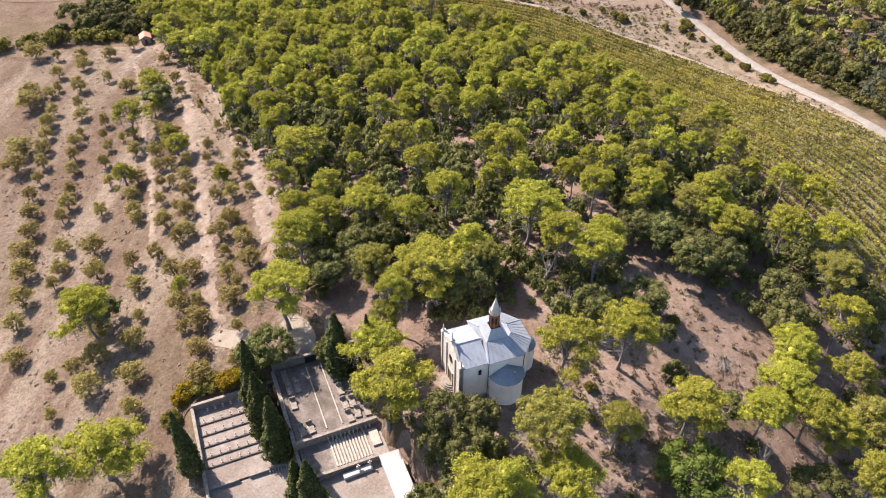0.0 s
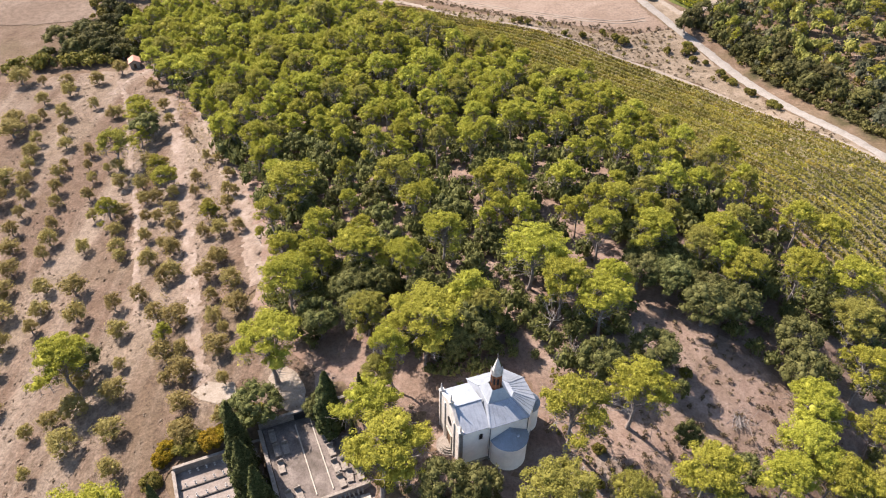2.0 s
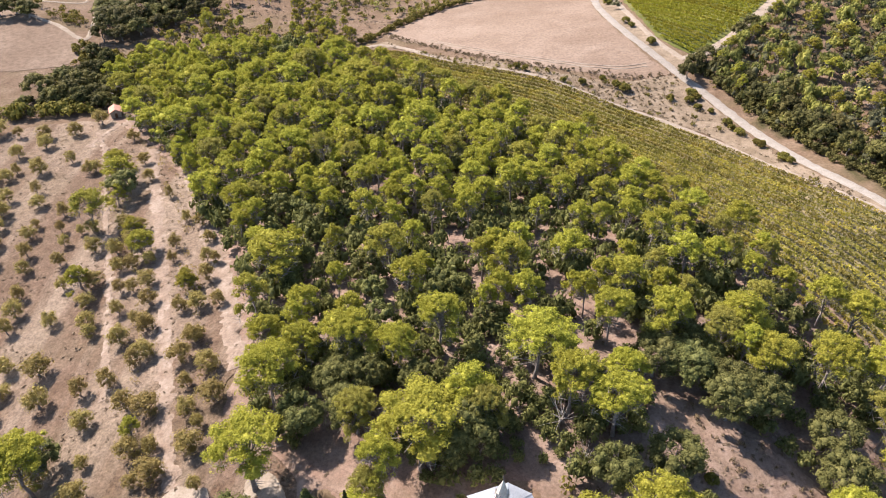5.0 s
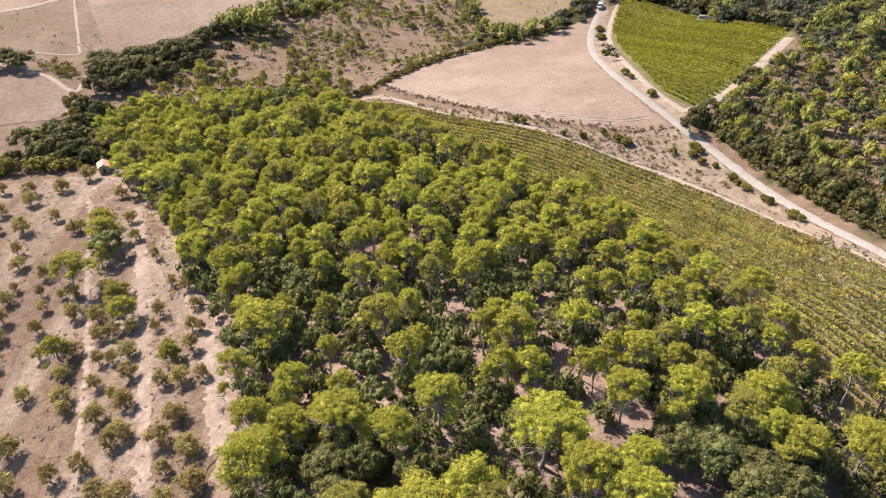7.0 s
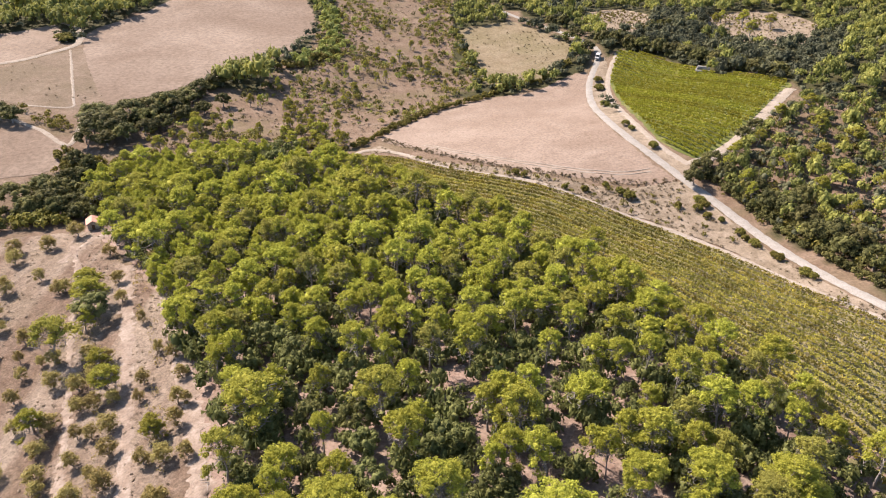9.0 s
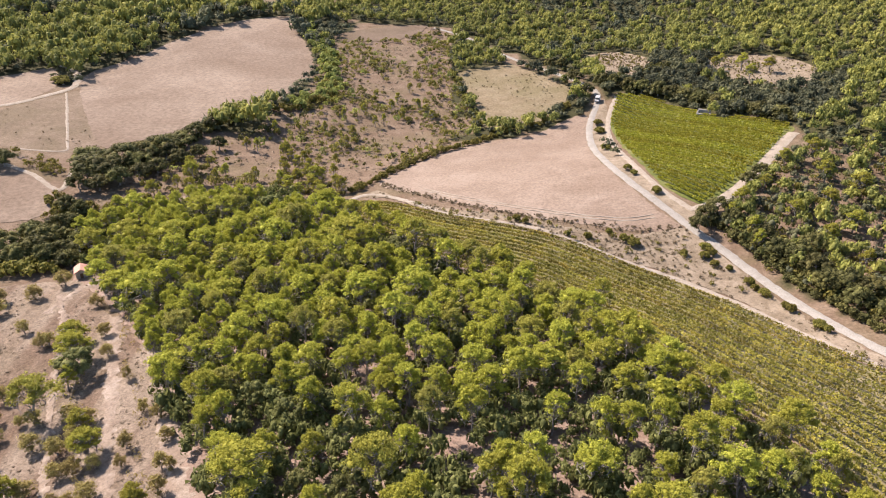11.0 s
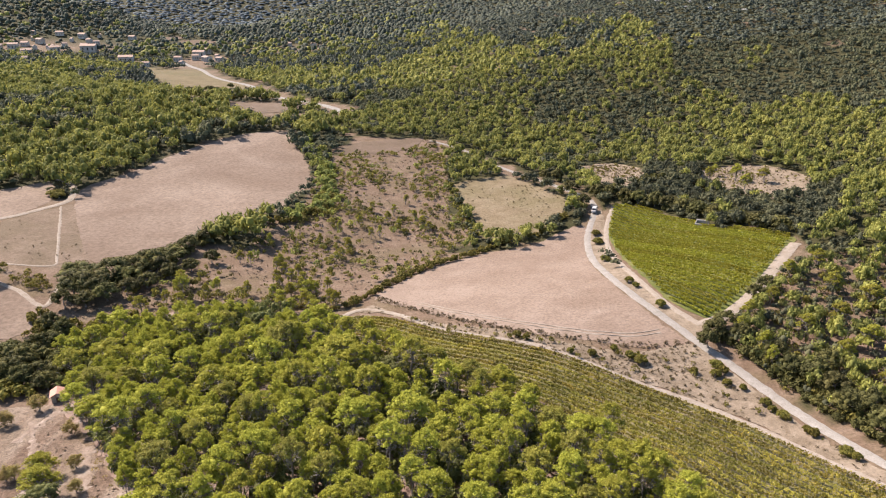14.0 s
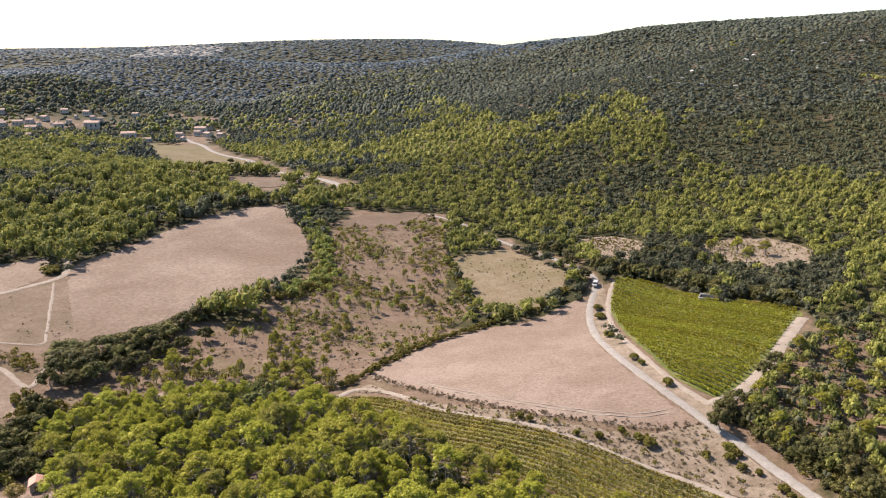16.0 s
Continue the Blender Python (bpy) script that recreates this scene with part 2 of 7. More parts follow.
M_CLEARING = soil("clearing_soil", [(0.3, (0.167, 0.113, 0.088)), (0.5, (0.230, 0.165, 0.133)), (0.75, (0.288, 0.217, 0.180))], 0.3, 2.5, 0.25, (0.122, 0.088, 0.060), 0.12, 0.5)
M_PASTURE = soil("rough_pasture", [(0.3, (0.098, 0.070, 0.050)), (0.5, (0.132, 0.096, 0.070)), (0.75, (0.172, 0.130, 0.100))], 0.12, 1.0, 0.25, (0.090, 0.068, 0.042), 0.04, 0.6)
M_FALLOW = soil("brown_fallow", [(0.3, (0.092, 0.065, 0.047)), (0.5, (0.116, 0.083, 0.061)), (0.75, (0.144, 0.106, 0.080))], 0.09, 1.2, 0.2, (0.082, 0.060, 0.038), 0.03, 0.6, 0.5)
M_TAN = soil("tan_grassland", [(0.3, (0.090, 0.070, 0.036)), (0.5, (0.118, 0.091, 0.050)), (0.75, (0.146, 0.114, 0.066))], 0.06, 0.8, 0.2, (0.086, 0.074, 0.034), 0.02, 0.6, 0.5)
M_WEED = leafage("dry_weeds", (0.092, 0.070, 0.040), (0.148, 0.114, 0.068), (0.215, 0.172, 0.110), 0.3)
M_STONY = soil("stony_strip", [(0.3, (0.158, 0.118, 0.095)), (0.5, (0.214, 0.169, 0.140)), (0.72, (0.279, 0.229, 0.198))], 0.5, 2.2, 0.2, (0.140, 0.100, 0.076), 0.25, 0.7)

# ---- terrain ----
from mathutils import geometry
# hills and hollows: x, y, radius, height
KNOLLS = [
    (70, 195, 35, -8.79), (105, 55, 35, -17.26), (70, 335, 35, -7.5), (-70, 20, 35, -8.33), (70, 20, 35, -11.89), (-70, 370, 35, 6.34),
    (175, 370, 35, -6.79), (175, 230, 35, -19.46), (-105, 230, 35, -4.2), (-105, 90, 35, -6.99), (35, 70, 70, 15.46), (-35, 350, 70, -17.21),
    (105, 490, 70, -14.22), (-175, 140, 70, -7.69), (-245, 560, 70, 15.58), (245, 560, 70, -9.75), (245, 210, 70, 25.99), (35, 560, 70, -7.42),
    (-300, 1050, 160, -28.36), (300, 1500, 160, 24.4), (600, 150, 160, 74.01), (-450, 1350, 160, -5.59), (0, 1350, 160, -16.31), (-150, 750, 160, -21.05),
]
HILLS = [
    (150, 900, 160, 16.17), (-450, 300, 160, -10.3), (-600, 1050, 160, -17.18), (-450, 750, 160, 10.68), (0, 1050, 160, -12.55), (600, 750, 160, -24.08),
    (-450, 1500, 160, -38.3), (800, 1200, 400, 98.13), (1200, 400, 400, 103.96), (1600, 1600, 400, 92.95), (0, 4000, 400, 45.65), (-800, 1600, 400, 45.78),
    (-1200, 2400, 400, 35.14), (-400, 2400, 400, -11.89), (1200, 800, 400, 91.92), (800, -400, 400, 34.69), (-800, 4000, 400, 26.46), (800, 2400, 900, 161.01),
    (-800, 4000, 900, 98.47), (2400, 3200, 900, 101.11), (-2400, 2400, 900, 67.69), (-2400, 4000, 900, 99.48), (0, 4800, 900, 71.24), (2400, 4000, 900, 88.82),
    (840, 1260, 180, -46), (-930, 2050, 260, -26), (-420, 2300, 260, -16),
]
# spurs behind the village with the hollows beyond them, and the middle ridge
SPURS = [
    (196, 1643, 95, -15.1), (103, 1671, 95, 5.1), (17, 1655, 95, -0.7), (-55, 1634, 95, 0.7), (-101, 1612, 95, 2.9), (-157, 1577, 95, -0.6),
    (-210, 1540, 95, 1.3), (-248, 1494, 95, 10.1), (-285, 1456, 95, 2.4), (-317, 1408, 95, -5.6), (124, 2001, 150, -26.4), (21, 1985, 150, -11.8),
    (-66, 1964, 150, -9.7), (-123, 1941, 150, -4.8), (-191, 1905, 150, 0.7), (-256, 1867, 150, -12.5), (-304, 1819, 150, -27.5), (-350, 1780, 150, -18.5),
]
SPURS_W = [
    (-759, 1232, 95, -3.6), (-729, 1274, 95, 7.4), (-696, 1316, 95, 9.8), (-647, 1353, 95, 5), (-600, 1376, 95, 27.8), (-563, 1381, 95, 9.4),
    (-533, 1372, 95, -25.9), (-921, 1485, 140, -28.9), (-883, 1532, 140, -4.2), (-841, 1579, 140, 15.3), (-781, 1622, 140, -0.7), (-724, 1649, 140, -22.7),
    (-680, 1657, 140, -12.8),
]
MID_RIDGE = [
    (-1134, 2114, 170, -13.6), (-1045, 2160, 170, 10.5), (-952, 2204, 170, 11.1), (-839, 2251, 170, 6.1), (-750, 2283, 170, 14.9), (-642, 2316, 170, 14),
    (-529, 2345, 170, -0.4), (-395, 2372, 170, 5.8), (-257, 2391, 170, 9.7), (-118, 2432, 170, -15.4), (-1365, 2535, 220, -43.8), (-1258, 2590, 220, -15.1),
    (-1146, 2643, 220, 2.6), (-1010, 2699, 220, 3.2), (-902, 2738, 220, 0.4), (-773, 2778, 220, -5.9), (-637, 2812, 220, -13.2), (-476, 2845, 220, -7.7),
    (-309, 2868, 220, -10.2), (-141, 2911, 220, -37.5), (-528, 1566, 140, -16.2), (-476, 1583, 140, -4.9), (-587, 1862, 140, -23),
]


# levelled ground: centre of the frame, its turn, extents along and across it, level
CEM_O, CEM_A, CEM_B = np.array([-38.4, 61.7]), np.array([0.909, 0.417]), np.array([0.417, -0.909])
CHA_O, CHA_U, CHA_V = np.array([0.9, 62.3]), np.array([0.93, 0.367]), np.array([-0.367, 0.93])
LEVELS = [(CEM_O, CEM_A, CEM_B, 0.0, 12.6, 0.0, 22.0, -28.8), (CEM_O, CEM_A, CEM_B, 13.4, 25.0, 0.0, 14.4, -25.1), (CEM_O, CEM_A, CEM_B, 13.4, 25.0, 14.6, 19.6, -26.1),
          (CEM_O, CEM_A, CEM_B, 13.4, 27.0, 20.0, 30.0, -27.0), (CHA_O, CHA_U, CHA_V, -2.5, 12.5, -7.0, 6.0, -20.2)]


def height(x, y):
    """The lie of the land."""
    x, y = np.asarray(x, float), np.asarray(y, float)
    z = np.full(np.broadcast(x, y).shape, -40.0)
    for bx, by, r, h in KNOLLS + HILLS + SPURS + SPURS_W + MID_RIDGE:
        z = z + h * np.exp(-((x - bx) ** 2 + (y - by) ** 2) / (2 * r * r))
    for o, a, b, a0, a1, b0, b1, level in LEVELS:
        p, q = (x - o[0]) * a[0] + (y - o[1]) * a[1], (x - o[0]) * b[0] + (y - o[1]) * b[1]
        out = np.hypot(np.maximum(np.maximum(a0 - p, p - a1), 0), np.maximum(np.maximum(b0 - q, q - b1), 0))
        k = np.clip(1 - out / 1.6, 0, 1)
        z = z + (level - z) * k * k * (3 - 2 * k)
    return z


def mesh_from(name, verts, faces, mats, smooth=False, index=None):
    """A mesh from arrays: faces all of one size."""
    verts, faces = np.asarray(verts, np.float32), np.asarray(faces, np.int32)
    me = bpy.data.meshes.new(name)
    n, k = faces.shape
    me.vertices.add(len(verts))
    me.vertices.foreach_set("co", verts.ravel())
    me.loops.add(n * k)
    me.loops.foreach_set("vertex_index", faces.ravel())
    me.polygons.add(n)
    me.polygons.foreach_set("loop_start", np.arange(0, n * k, k, dtype=np.int32))
    me.polygons.foreach_set("loop_total", np.full(n, k, np.int32))
    for m in mats if isinstance(mats, (list, tuple)) else [mats]:
        me.materials.append(m)
    if index is not None:
        me.polygons.foreach_set("material_index", np.asarray(index, np.int32))
    me.polygons.foreach_set("use_smooth", np.full(n, smooth))
    me.update(calc_edges=True)
    return me


def inside(x, y, poly):
    """Which points lie in a polygon."""
    x, y = np.asarray(x, float), np.asarray(y, float)
    res = np.zeros(x.shape, bool)
    for (ax, ay), (bx, by) in zip(poly, poly[1:] + poly[:1]):
        cross = (ay > y) != (by > y)
        if ay != by:
            res ^= cross & (x < (bx - ax) * (y - ay) / (by - ay) + ax)
    return res


def off_line(x, y, line):
    """Distance of points from a polyline."""
    x, y = np.asarray(x, float), np.asarray(y, float)
    best = np.full(x.shape, 1e9)
    for (ax, ay), (bx, by) in zip(line, line[1:]):
        dx, dy = bx - ax, by - ay
        t = np.clip(((x - ax) * dx + (y - ay) * dy) / (dx * dx + dy * dy + 1e-9), 0, 1)
        best = np.minimum(best, np.hypot(x - ax - t * dx, y - ay - t * dy))
    return best


def smooth_line(pts, step=3.0, closed=False):
    """A Catmull-Rom curve through a few points, at even steps."""
    pts = [np.array(p, float) for p in pts]
    n, out = len(pts), []
    for i in range(n if closed else n - 1):
        if closed:
            a, b, c, d = pts[i - 1], pts[i], pts[(i + 1) % n], pts[(i + 2) % n]
        else:
            a, b, c, d = pts[max(i - 1, 0)], pts[i], pts[i + 1], pts[min(i + 2, n - 1)]
        k = max(1, int(np.linalg.norm(c - b) / step))
        for t in np.arange(k) / k:
            out.append(0.5 * (2 * b + (c - a) * t + (2 * a - 5 * b + 4 * c - d) * t * t + (3 * b - a - 3 * c + d) * t ** 3))
    if not closed:
        out.append(pts[-1])
    return out


def axis(lo, hi, step, far_lo, far_hi):
    mid = list(np.arange(lo, hi + 1e-6, step))
    up, down, s = [], [], step
    while (up[-1] if up else mid[-1]) < far_hi:
        s *= 1.09
        up.append((up[-1] if up else mid[-1]) + s)
    s = step
    while (down[-1] if down else mid[0]) > far_lo:
        s *= 1.09
        down.append((down[-1] if down else mid[0]) - s)
    return np.array(down[::-1] + mid + up)


gx, gy = axis(-230, 200, 3.0, -4800, 4800), axis(20, 560, 3.0, -1500, 4850)
gx = np.unique(np.r_[gx, np.arange(-45, 18, 0.8)])
gy = np.unique(np.r_[gy, np.arange(30, 82, 0.8)])
X, Y = np.meshgrid(gx, gy)
V = np.stack([X, Y, height(X, Y)], -1).reshape(-1, 3)
nx, ny = len(gx), len(gy)
i = (np.arange(ny - 1)[:, None] * nx + np.arange(nx - 1)).ravel()
ground = tagged(new("ground", mesh_from("ground", V, np.stack([i, i + 1, i + nx + 1, i + nx], 1), M_GROUND, True)),
                "dry grassy ground of a wooded valley between hills", "ground", kind="structure")

# outlines on the ground, in metres
WOOD = [(-101, 210), (-90, 200), (-65, 169), (-50, 137), (-41, 119), (-34, 104), (-34, 92), (-26, 81), (-17, 72), (-14, 62), (-8, 50), (0, 36), (90, 36), (84, 88), (72, 100), (62, 118), (52, 140), (38, 168), (34, 188), (10, 206), (-20, 233), (-38, 254), (-60, 268), (-84, 268), (-100, 254), (-116, 244)]
CLEARING = [(18, 60), (23, 71), (27, 81), (30, 89), (38, 87), (47, 81), (52, 74), (50, 64), (40, 60), (30, 54), (24, 46)]
ORCHARD = [(-104, 210), (-92, 198), (-66, 168), (-51, 136), (-42, 118), (-35, 103), (-35, 92), (-20, 76), (-24, 70.5), (-38.4, 63.9), (-40, 61.6), (-33, 40), (-100, 40), (-112, 134), (-119, 167), (-131, 200)]
FIELD_NW = [(-160, 120), (-112, 132), (-119, 167), (-132, 199), (-160, 196), (-190, 160)]
STUBBLE = [(-25, 276), (-18, 293), (-7, 310), (2, 319), (18, 329), (35, 335), (47, 348), (57, 356), (61, 353), (57, 330), (54, 304), (54, 283), (58, 258), (63, 241), (67, 230), (55, 229), (39, 233), (26, 237), (14, 243), (1, 251), (-11, 262)]
VINEYARD = [(-35, 251), (-28, 258), (-19, 254), (-2, 238), (14, 231), (27, 225), (36, 219), (47, 210), (61, 200), (71, 188), (77, 171), (84, 155), (95, 135), (108, 110), (92, 72), (79, 82), (69, 95), (61, 107), (52, 126), (40, 153), (34, 172), (8, 195), (-24, 226)]
VINEYARD_N = [(77, 374), (87, 368), (95, 353), (103, 335), (108, 319), (113, 319), (125, 297), (117, 286), (96, 260), (85, 248), (77, 242), (73, 246), (68, 258), (66, 289), (67, 317), (69, 344)]
MEADOW = [(3, 419), (28, 433), (34, 433), (58, 388), (55, 375), (42, 354), (26, 346), (14, 349), (12, 375)]
FIELD_W = [(-102, 531), (-130, 510), (-142, 489), (-157, 456), (-167, 424), (-180, 396), (-172, 369), (-137, 308), (-122, 315), (-108, 337), (-94, 347), (-80, 369), (-73, 400), (-74, 430), (-83, 461), (-94, 491)]
FIELD_FAR_W = [(-233, 380), (-213, 396), (-201, 404), (-187, 376), (-195, 353), (-215, 345)]
PASTURE = [(-193, 346), (-178, 366), (-171, 367), (-137, 306), (-163, 300), (-205, 320)]
FIELD_SW = [(-175, 290), (-150, 279), (-134, 266), (-133, 248), (-165, 240), (-190, 265)]
VILLAGE_FIELD = [(-362, 922), (-305, 941), (-239, 844), (-165, 738), (-181, 718), (-224, 678), (-283, 767)]
BROWN_FIELD = [(-186, 679), (-121, 673), (-126, 609), (-164, 589)]
FALLOW = [(-66, 490), (-22, 522), (-16, 515), (-30, 482), (-63, 472)]
GLADE = [(71, 440), (92, 459), (107, 426), (92, 398), (79, 397)]
GLADE_E = [(124, 394), (131, 366), (143, 356), (160, 361), (174, 388), (165, 412), (150, 418), (133, 416)]
EAST = [(73, 233), (88, 246), (98, 258), (118, 284), (146, 276), (146, 200), (128, 140), (106, 128), (100, 150), (94, 175), (88, 195), (80, 212)]
BANK = [(-25, 268), (-15, 256), (0, 246), (17, 239), (34, 231), (50, 226), (68, 229), (75, 212), (80, 190), (86, 166), (95, 138), (88, 148), (78, 172), (72, 190), (61, 203), (48, 213), (33, 223), (17, 230), (-3, 240), (-18, 257), (-28, 261)]
SCRUB = [(-124, 267), (-108, 290), (-98, 307), (-81, 332), (-67, 385), (-72, 440), (-70, 475), (-63, 470), (-30, 480), (-14, 518), (0, 490), (0, 430), (3, 403), (11, 345), (-7, 312), (-25, 281), (-34, 265), (-52, 272), (-86, 275), (-112, 250)]
ROAD = [(-11, 516), (9, 496), (29, 456), (45, 428), (59, 403), (68, 384), (68, 370), (60, 342), (56, 311), (56, 283), (60, 258), (69.5, 231), (75, 218), (80, 202), (84, 186), (87, 172), (91, 156), (95, 140), (101, 118), (110, 90)]
FAR_ROAD = [(-345, 1020), (-323, 983), (-297, 944), (-265, 878), (-236, 836), (-209, 810), (-189, 780), (-164, 730), (-134, 692), (-99, 646), (-80, 610)]


TRACKS = [[(78, 374), (69.5, 350), (64.5, 320), (63.5, 285), (66.5, 256), (73, 239)], [(73, 239), (84, 245), (96, 257), (117, 284), (123, 291)]]


def draped(name, outline, material, label, lift, cell=4.0, wobble=0.6, seed=1, category="field"):
    """A sheet of ground of another kind, with an uneven edge, laid on the land."""
    from_edge = smooth_line(outline, 2.0 if cell < 8 else 8.0, True)
    rng = np.random.default_rng(seed)
    e = np.array(from_edge) + rng.normal(0, wobble * 0.4, (len(from_edge), 2))
    lo, hi = e.min(0), e.max(0)
    px, py = np.meshgrid(np.arange(lo[0], hi[0], cell), np.arange(lo[1], hi[1], cell))
    px, py = px.ravel(), py.ravel()
    ok = inside(px, py, [tuple(v) for v in e]) & (off_line(px, py, [tuple(v) for v in e] + [tuple(e[0])]) > cell * 0.35)
    pts = [Vector(v) for v in e] + [Vector(v) for v in zip(px[ok], py[ok])]
    ring = list(range(len(e)))
    res = geometry.delaunay_2d_cdt(pts, [], [ring], 1, 1e-4)
    v2 = np.array([tuple(v) for v in res[0]])
    tris = np.array([f for f in res[2] if len(f) == 3])
    z = height(v2[:, 0], v2[:, 1]) + lift
    ob = new(name, mesh_from(name, np.c_[v2, z], tris, material, True))
    return tagged(ob, label, category, kind="structure")


def ribbon(name, line, width, material, label, lift, seed=1, category="road", step=1.5, ragged=0.12):
    """A road or track laid on the land."""
    pts, rng = np.array(smooth_line(line, step)), np.random.default_rng(seed)
    d = np.gradient(pts, axis=0)
    n = np.stack([-d[:, 1], d[:, 0]], 1) / np.linalg.norm(d, axis=1)[:, None]
    cols = []
    for k in np.linspace(-0.5, 0.5, 5):
        edge = rng.normal(0, ragged, len(pts)) if abs(k) == 0.5 else 0 * pts[:, 0]
        q = pts + n * (k * width + edge)[:, None]
        cols.append(np.c_[q, height(q[:, 0], q[:, 1]) + lift * (1 if abs(k) < 0.5 else 0.3)])
    v = np.stack(cols, 1).reshape(-1, 3)
    i = (np.arange(len(pts) - 1)[:, None] * 5 + np.arange(4)).ravel()
    return tagged(new(name, mesh_from(name, v, np.stack([i, i + 1, i + 6, i + 5], 1), material, True)), label, category, kind="structure")


draped("forest_floor", [(x * 1.025 - 0.2, y * 1.02 - 3.0) for x, y in WOOD], M_FLOOR, "brown forest floor with pine litter and bare earth", 0.12, 2.2, 1.2, 2, "ground")
draped("clearing", CLEARING, M_CLEARING, "bare pinkish earth clearing beside the chapel", 0.19, 2.2, 1.0, 3, "ground")
draped("orchard_ground", ORCHARD, M_ORCHARD, "dry pale stony soil of the olive orchard", 0.15, 2.6, 0.8, 4, "ground")
draped("field", FIELD_NW, M_ORCHARD, "bare dry field beside the olive orchard", 0.08, 5, 0.8, 5)
draped("field", STUBBLE, M_STUBBLE, "dry mown stubble field between road and vineyard", 0.08, 5, 0.8, 6)
draped("vineyard_ground", VINEYARD, M_VINESOIL, "dry grassy soil of the long vineyard", 0.12, 4, 0.5, 7, "ground")
draped("vineyard_ground", VINEYARD_N, M_VINEGRASS, "dry grassy soil of the small vineyard", 0.12, 4, 0.5, 8, "ground")
draped("meadow", MEADOW, M_MEADOW, "dry yellowed meadow enclosed by hedges", 0.1, 5, 0.8, 9)
draped("field", FIELD_W, M_FIELD, "large bare pinkish ploughed field beside the wood", 0.1, 6, 0.8, 10)
draped("field", FIELD_FAR_W, M_FIELD, "bare field beside the curved track", 0.1, 6, 0.8, 11)
draped("pasture", PASTURE, M_PASTURE, "rough dry pasture beside the ploughed field", 0.06, 6, 0.8, 12)
draped("field", FIELD_SW, M_FIELD, "small bare field behind the oak hedge", 0.1, 6, 0.8, 13)
draped("field", VILLAGE_FIELD, M_TAN, "tan field below the village", 0.3, 12, 1.5, 14)
draped("field", BROWN_FIELD, M_FALLOW, "brown fallow field beside the far road", 0.3, 10, 1.5, 15)
draped("field", FALLOW, M_FALLOW, "narrow brown field among the trees", 0.2, 6, 1.0, 16)
draped("glade", GLADE, M_BANK, "dry glade at the edge of the woods", 0.15, 6, 1.0, 17, "ground")
draped("glade", GLADE_E, M_BANK, "pale dry glade at the foot of the hill", 0.15, 6, 1.0, 18, "ground")
draped("bank", BANK, M_BANK, "dry weedy bank between vineyard and stubble field", 0.16, 3, 1.0, 19, "ground")
draped("verge", [(71, 370), (69.5, 350), (64.5, 320), (63.5, 285), (66.5, 256), (73, 239), (76, 240), (72, 233), (70, 231), (61, 258), (57, 283), (57, 311), (61, 342), (69, 370)], M_BANK, "dry grassy verge between the road and the vineyard track", 0.14, 2.0, 0.6, 38, "ground")
for k, off in enumerate((4.5, 6.2)):
    ribbon("track", [(-13 + off * 0.6, 263 + off * 0.8), (1 + off * 0.5, 251 + off * 0.9), (14 + off * 0.45, 243 + off * 0.9), (26 + off * 0.3, 237 + off), (39, 233 + off), (52, 230.5 + off), (61, 232 + off)], 0.6, M_TRACK, "faint wheel track along the edge of the stubble field", 0.2, 41 + k, "track", 1.5, 0.25)
ribbon("road", ROAD, 2.9, M_ROAD, "pale gravel road winding through the valley", 0.3, 20)
ribbon("road", FAR_ROAD, 7.0, M_ROAD, "pale road leading to the village", 0.5, 21, step=8)
ribbon("track", TRACKS[0], 2.4, M_TRACK, "pale earth track along the small vineyard", 0.24, 22, "track")
ribbon("track", TRACKS[1], 4.2, M_TRACK, "pale earth headland of the small vineyard", 0.24, 23, "track")
ribbon("track", [(-205, 345), (-193, 353), (-185, 364), (-179, 375), (-182, 389), (-190, 402), (-199, 409)], 3.5, M_TRACK, "pale track curving round a bush", 0.26, 24, "track")
ribbon("track", [(-178, 368), (-164, 338), (-151, 310), (-148, 300), (-165, 300)], 1.1, M_TRACK, "worn path across the pasture", 0.2, 25, "track")
ribbon("track", [(-138, 304), (-139, 293), (-134, 268), (-150, 279), (-175, 292)], 1.9, M_TRACK, "pale track between two fields", 0.24, 26, "track")
ribbon("track", [(-46, 246), (-37, 254), (-28, 264), (-16, 257), (-3, 243), (9, 236), (24, 230), (35, 222), (47, 212), (60, 202.5), (70.5, 190), (78, 173), (85.5, 156), (96, 134), (109, 107)], 2.3, M_TRACK, "pale dry path along the vineyard's edge", 0.3, 27, "track")
for k, patch in enumerate(([(-40.1, 75.9), (-38.2, 77.6), (-33.0, 76.4), (-31.9, 74.4), (-34.9, 72.9), (-38.3, 73.9)], [(-27.2, 74.0), (-26.9, 78.8), (-23.0, 77.1), (-20.4, 71.8), (-20.7, 69.5), (-23.3, 70.2)])):
    draped("track", patch, M_TRACK, "pale bare earth beside the cemetery", 0.22, 1.0, 0.5, 51 + k, "track")
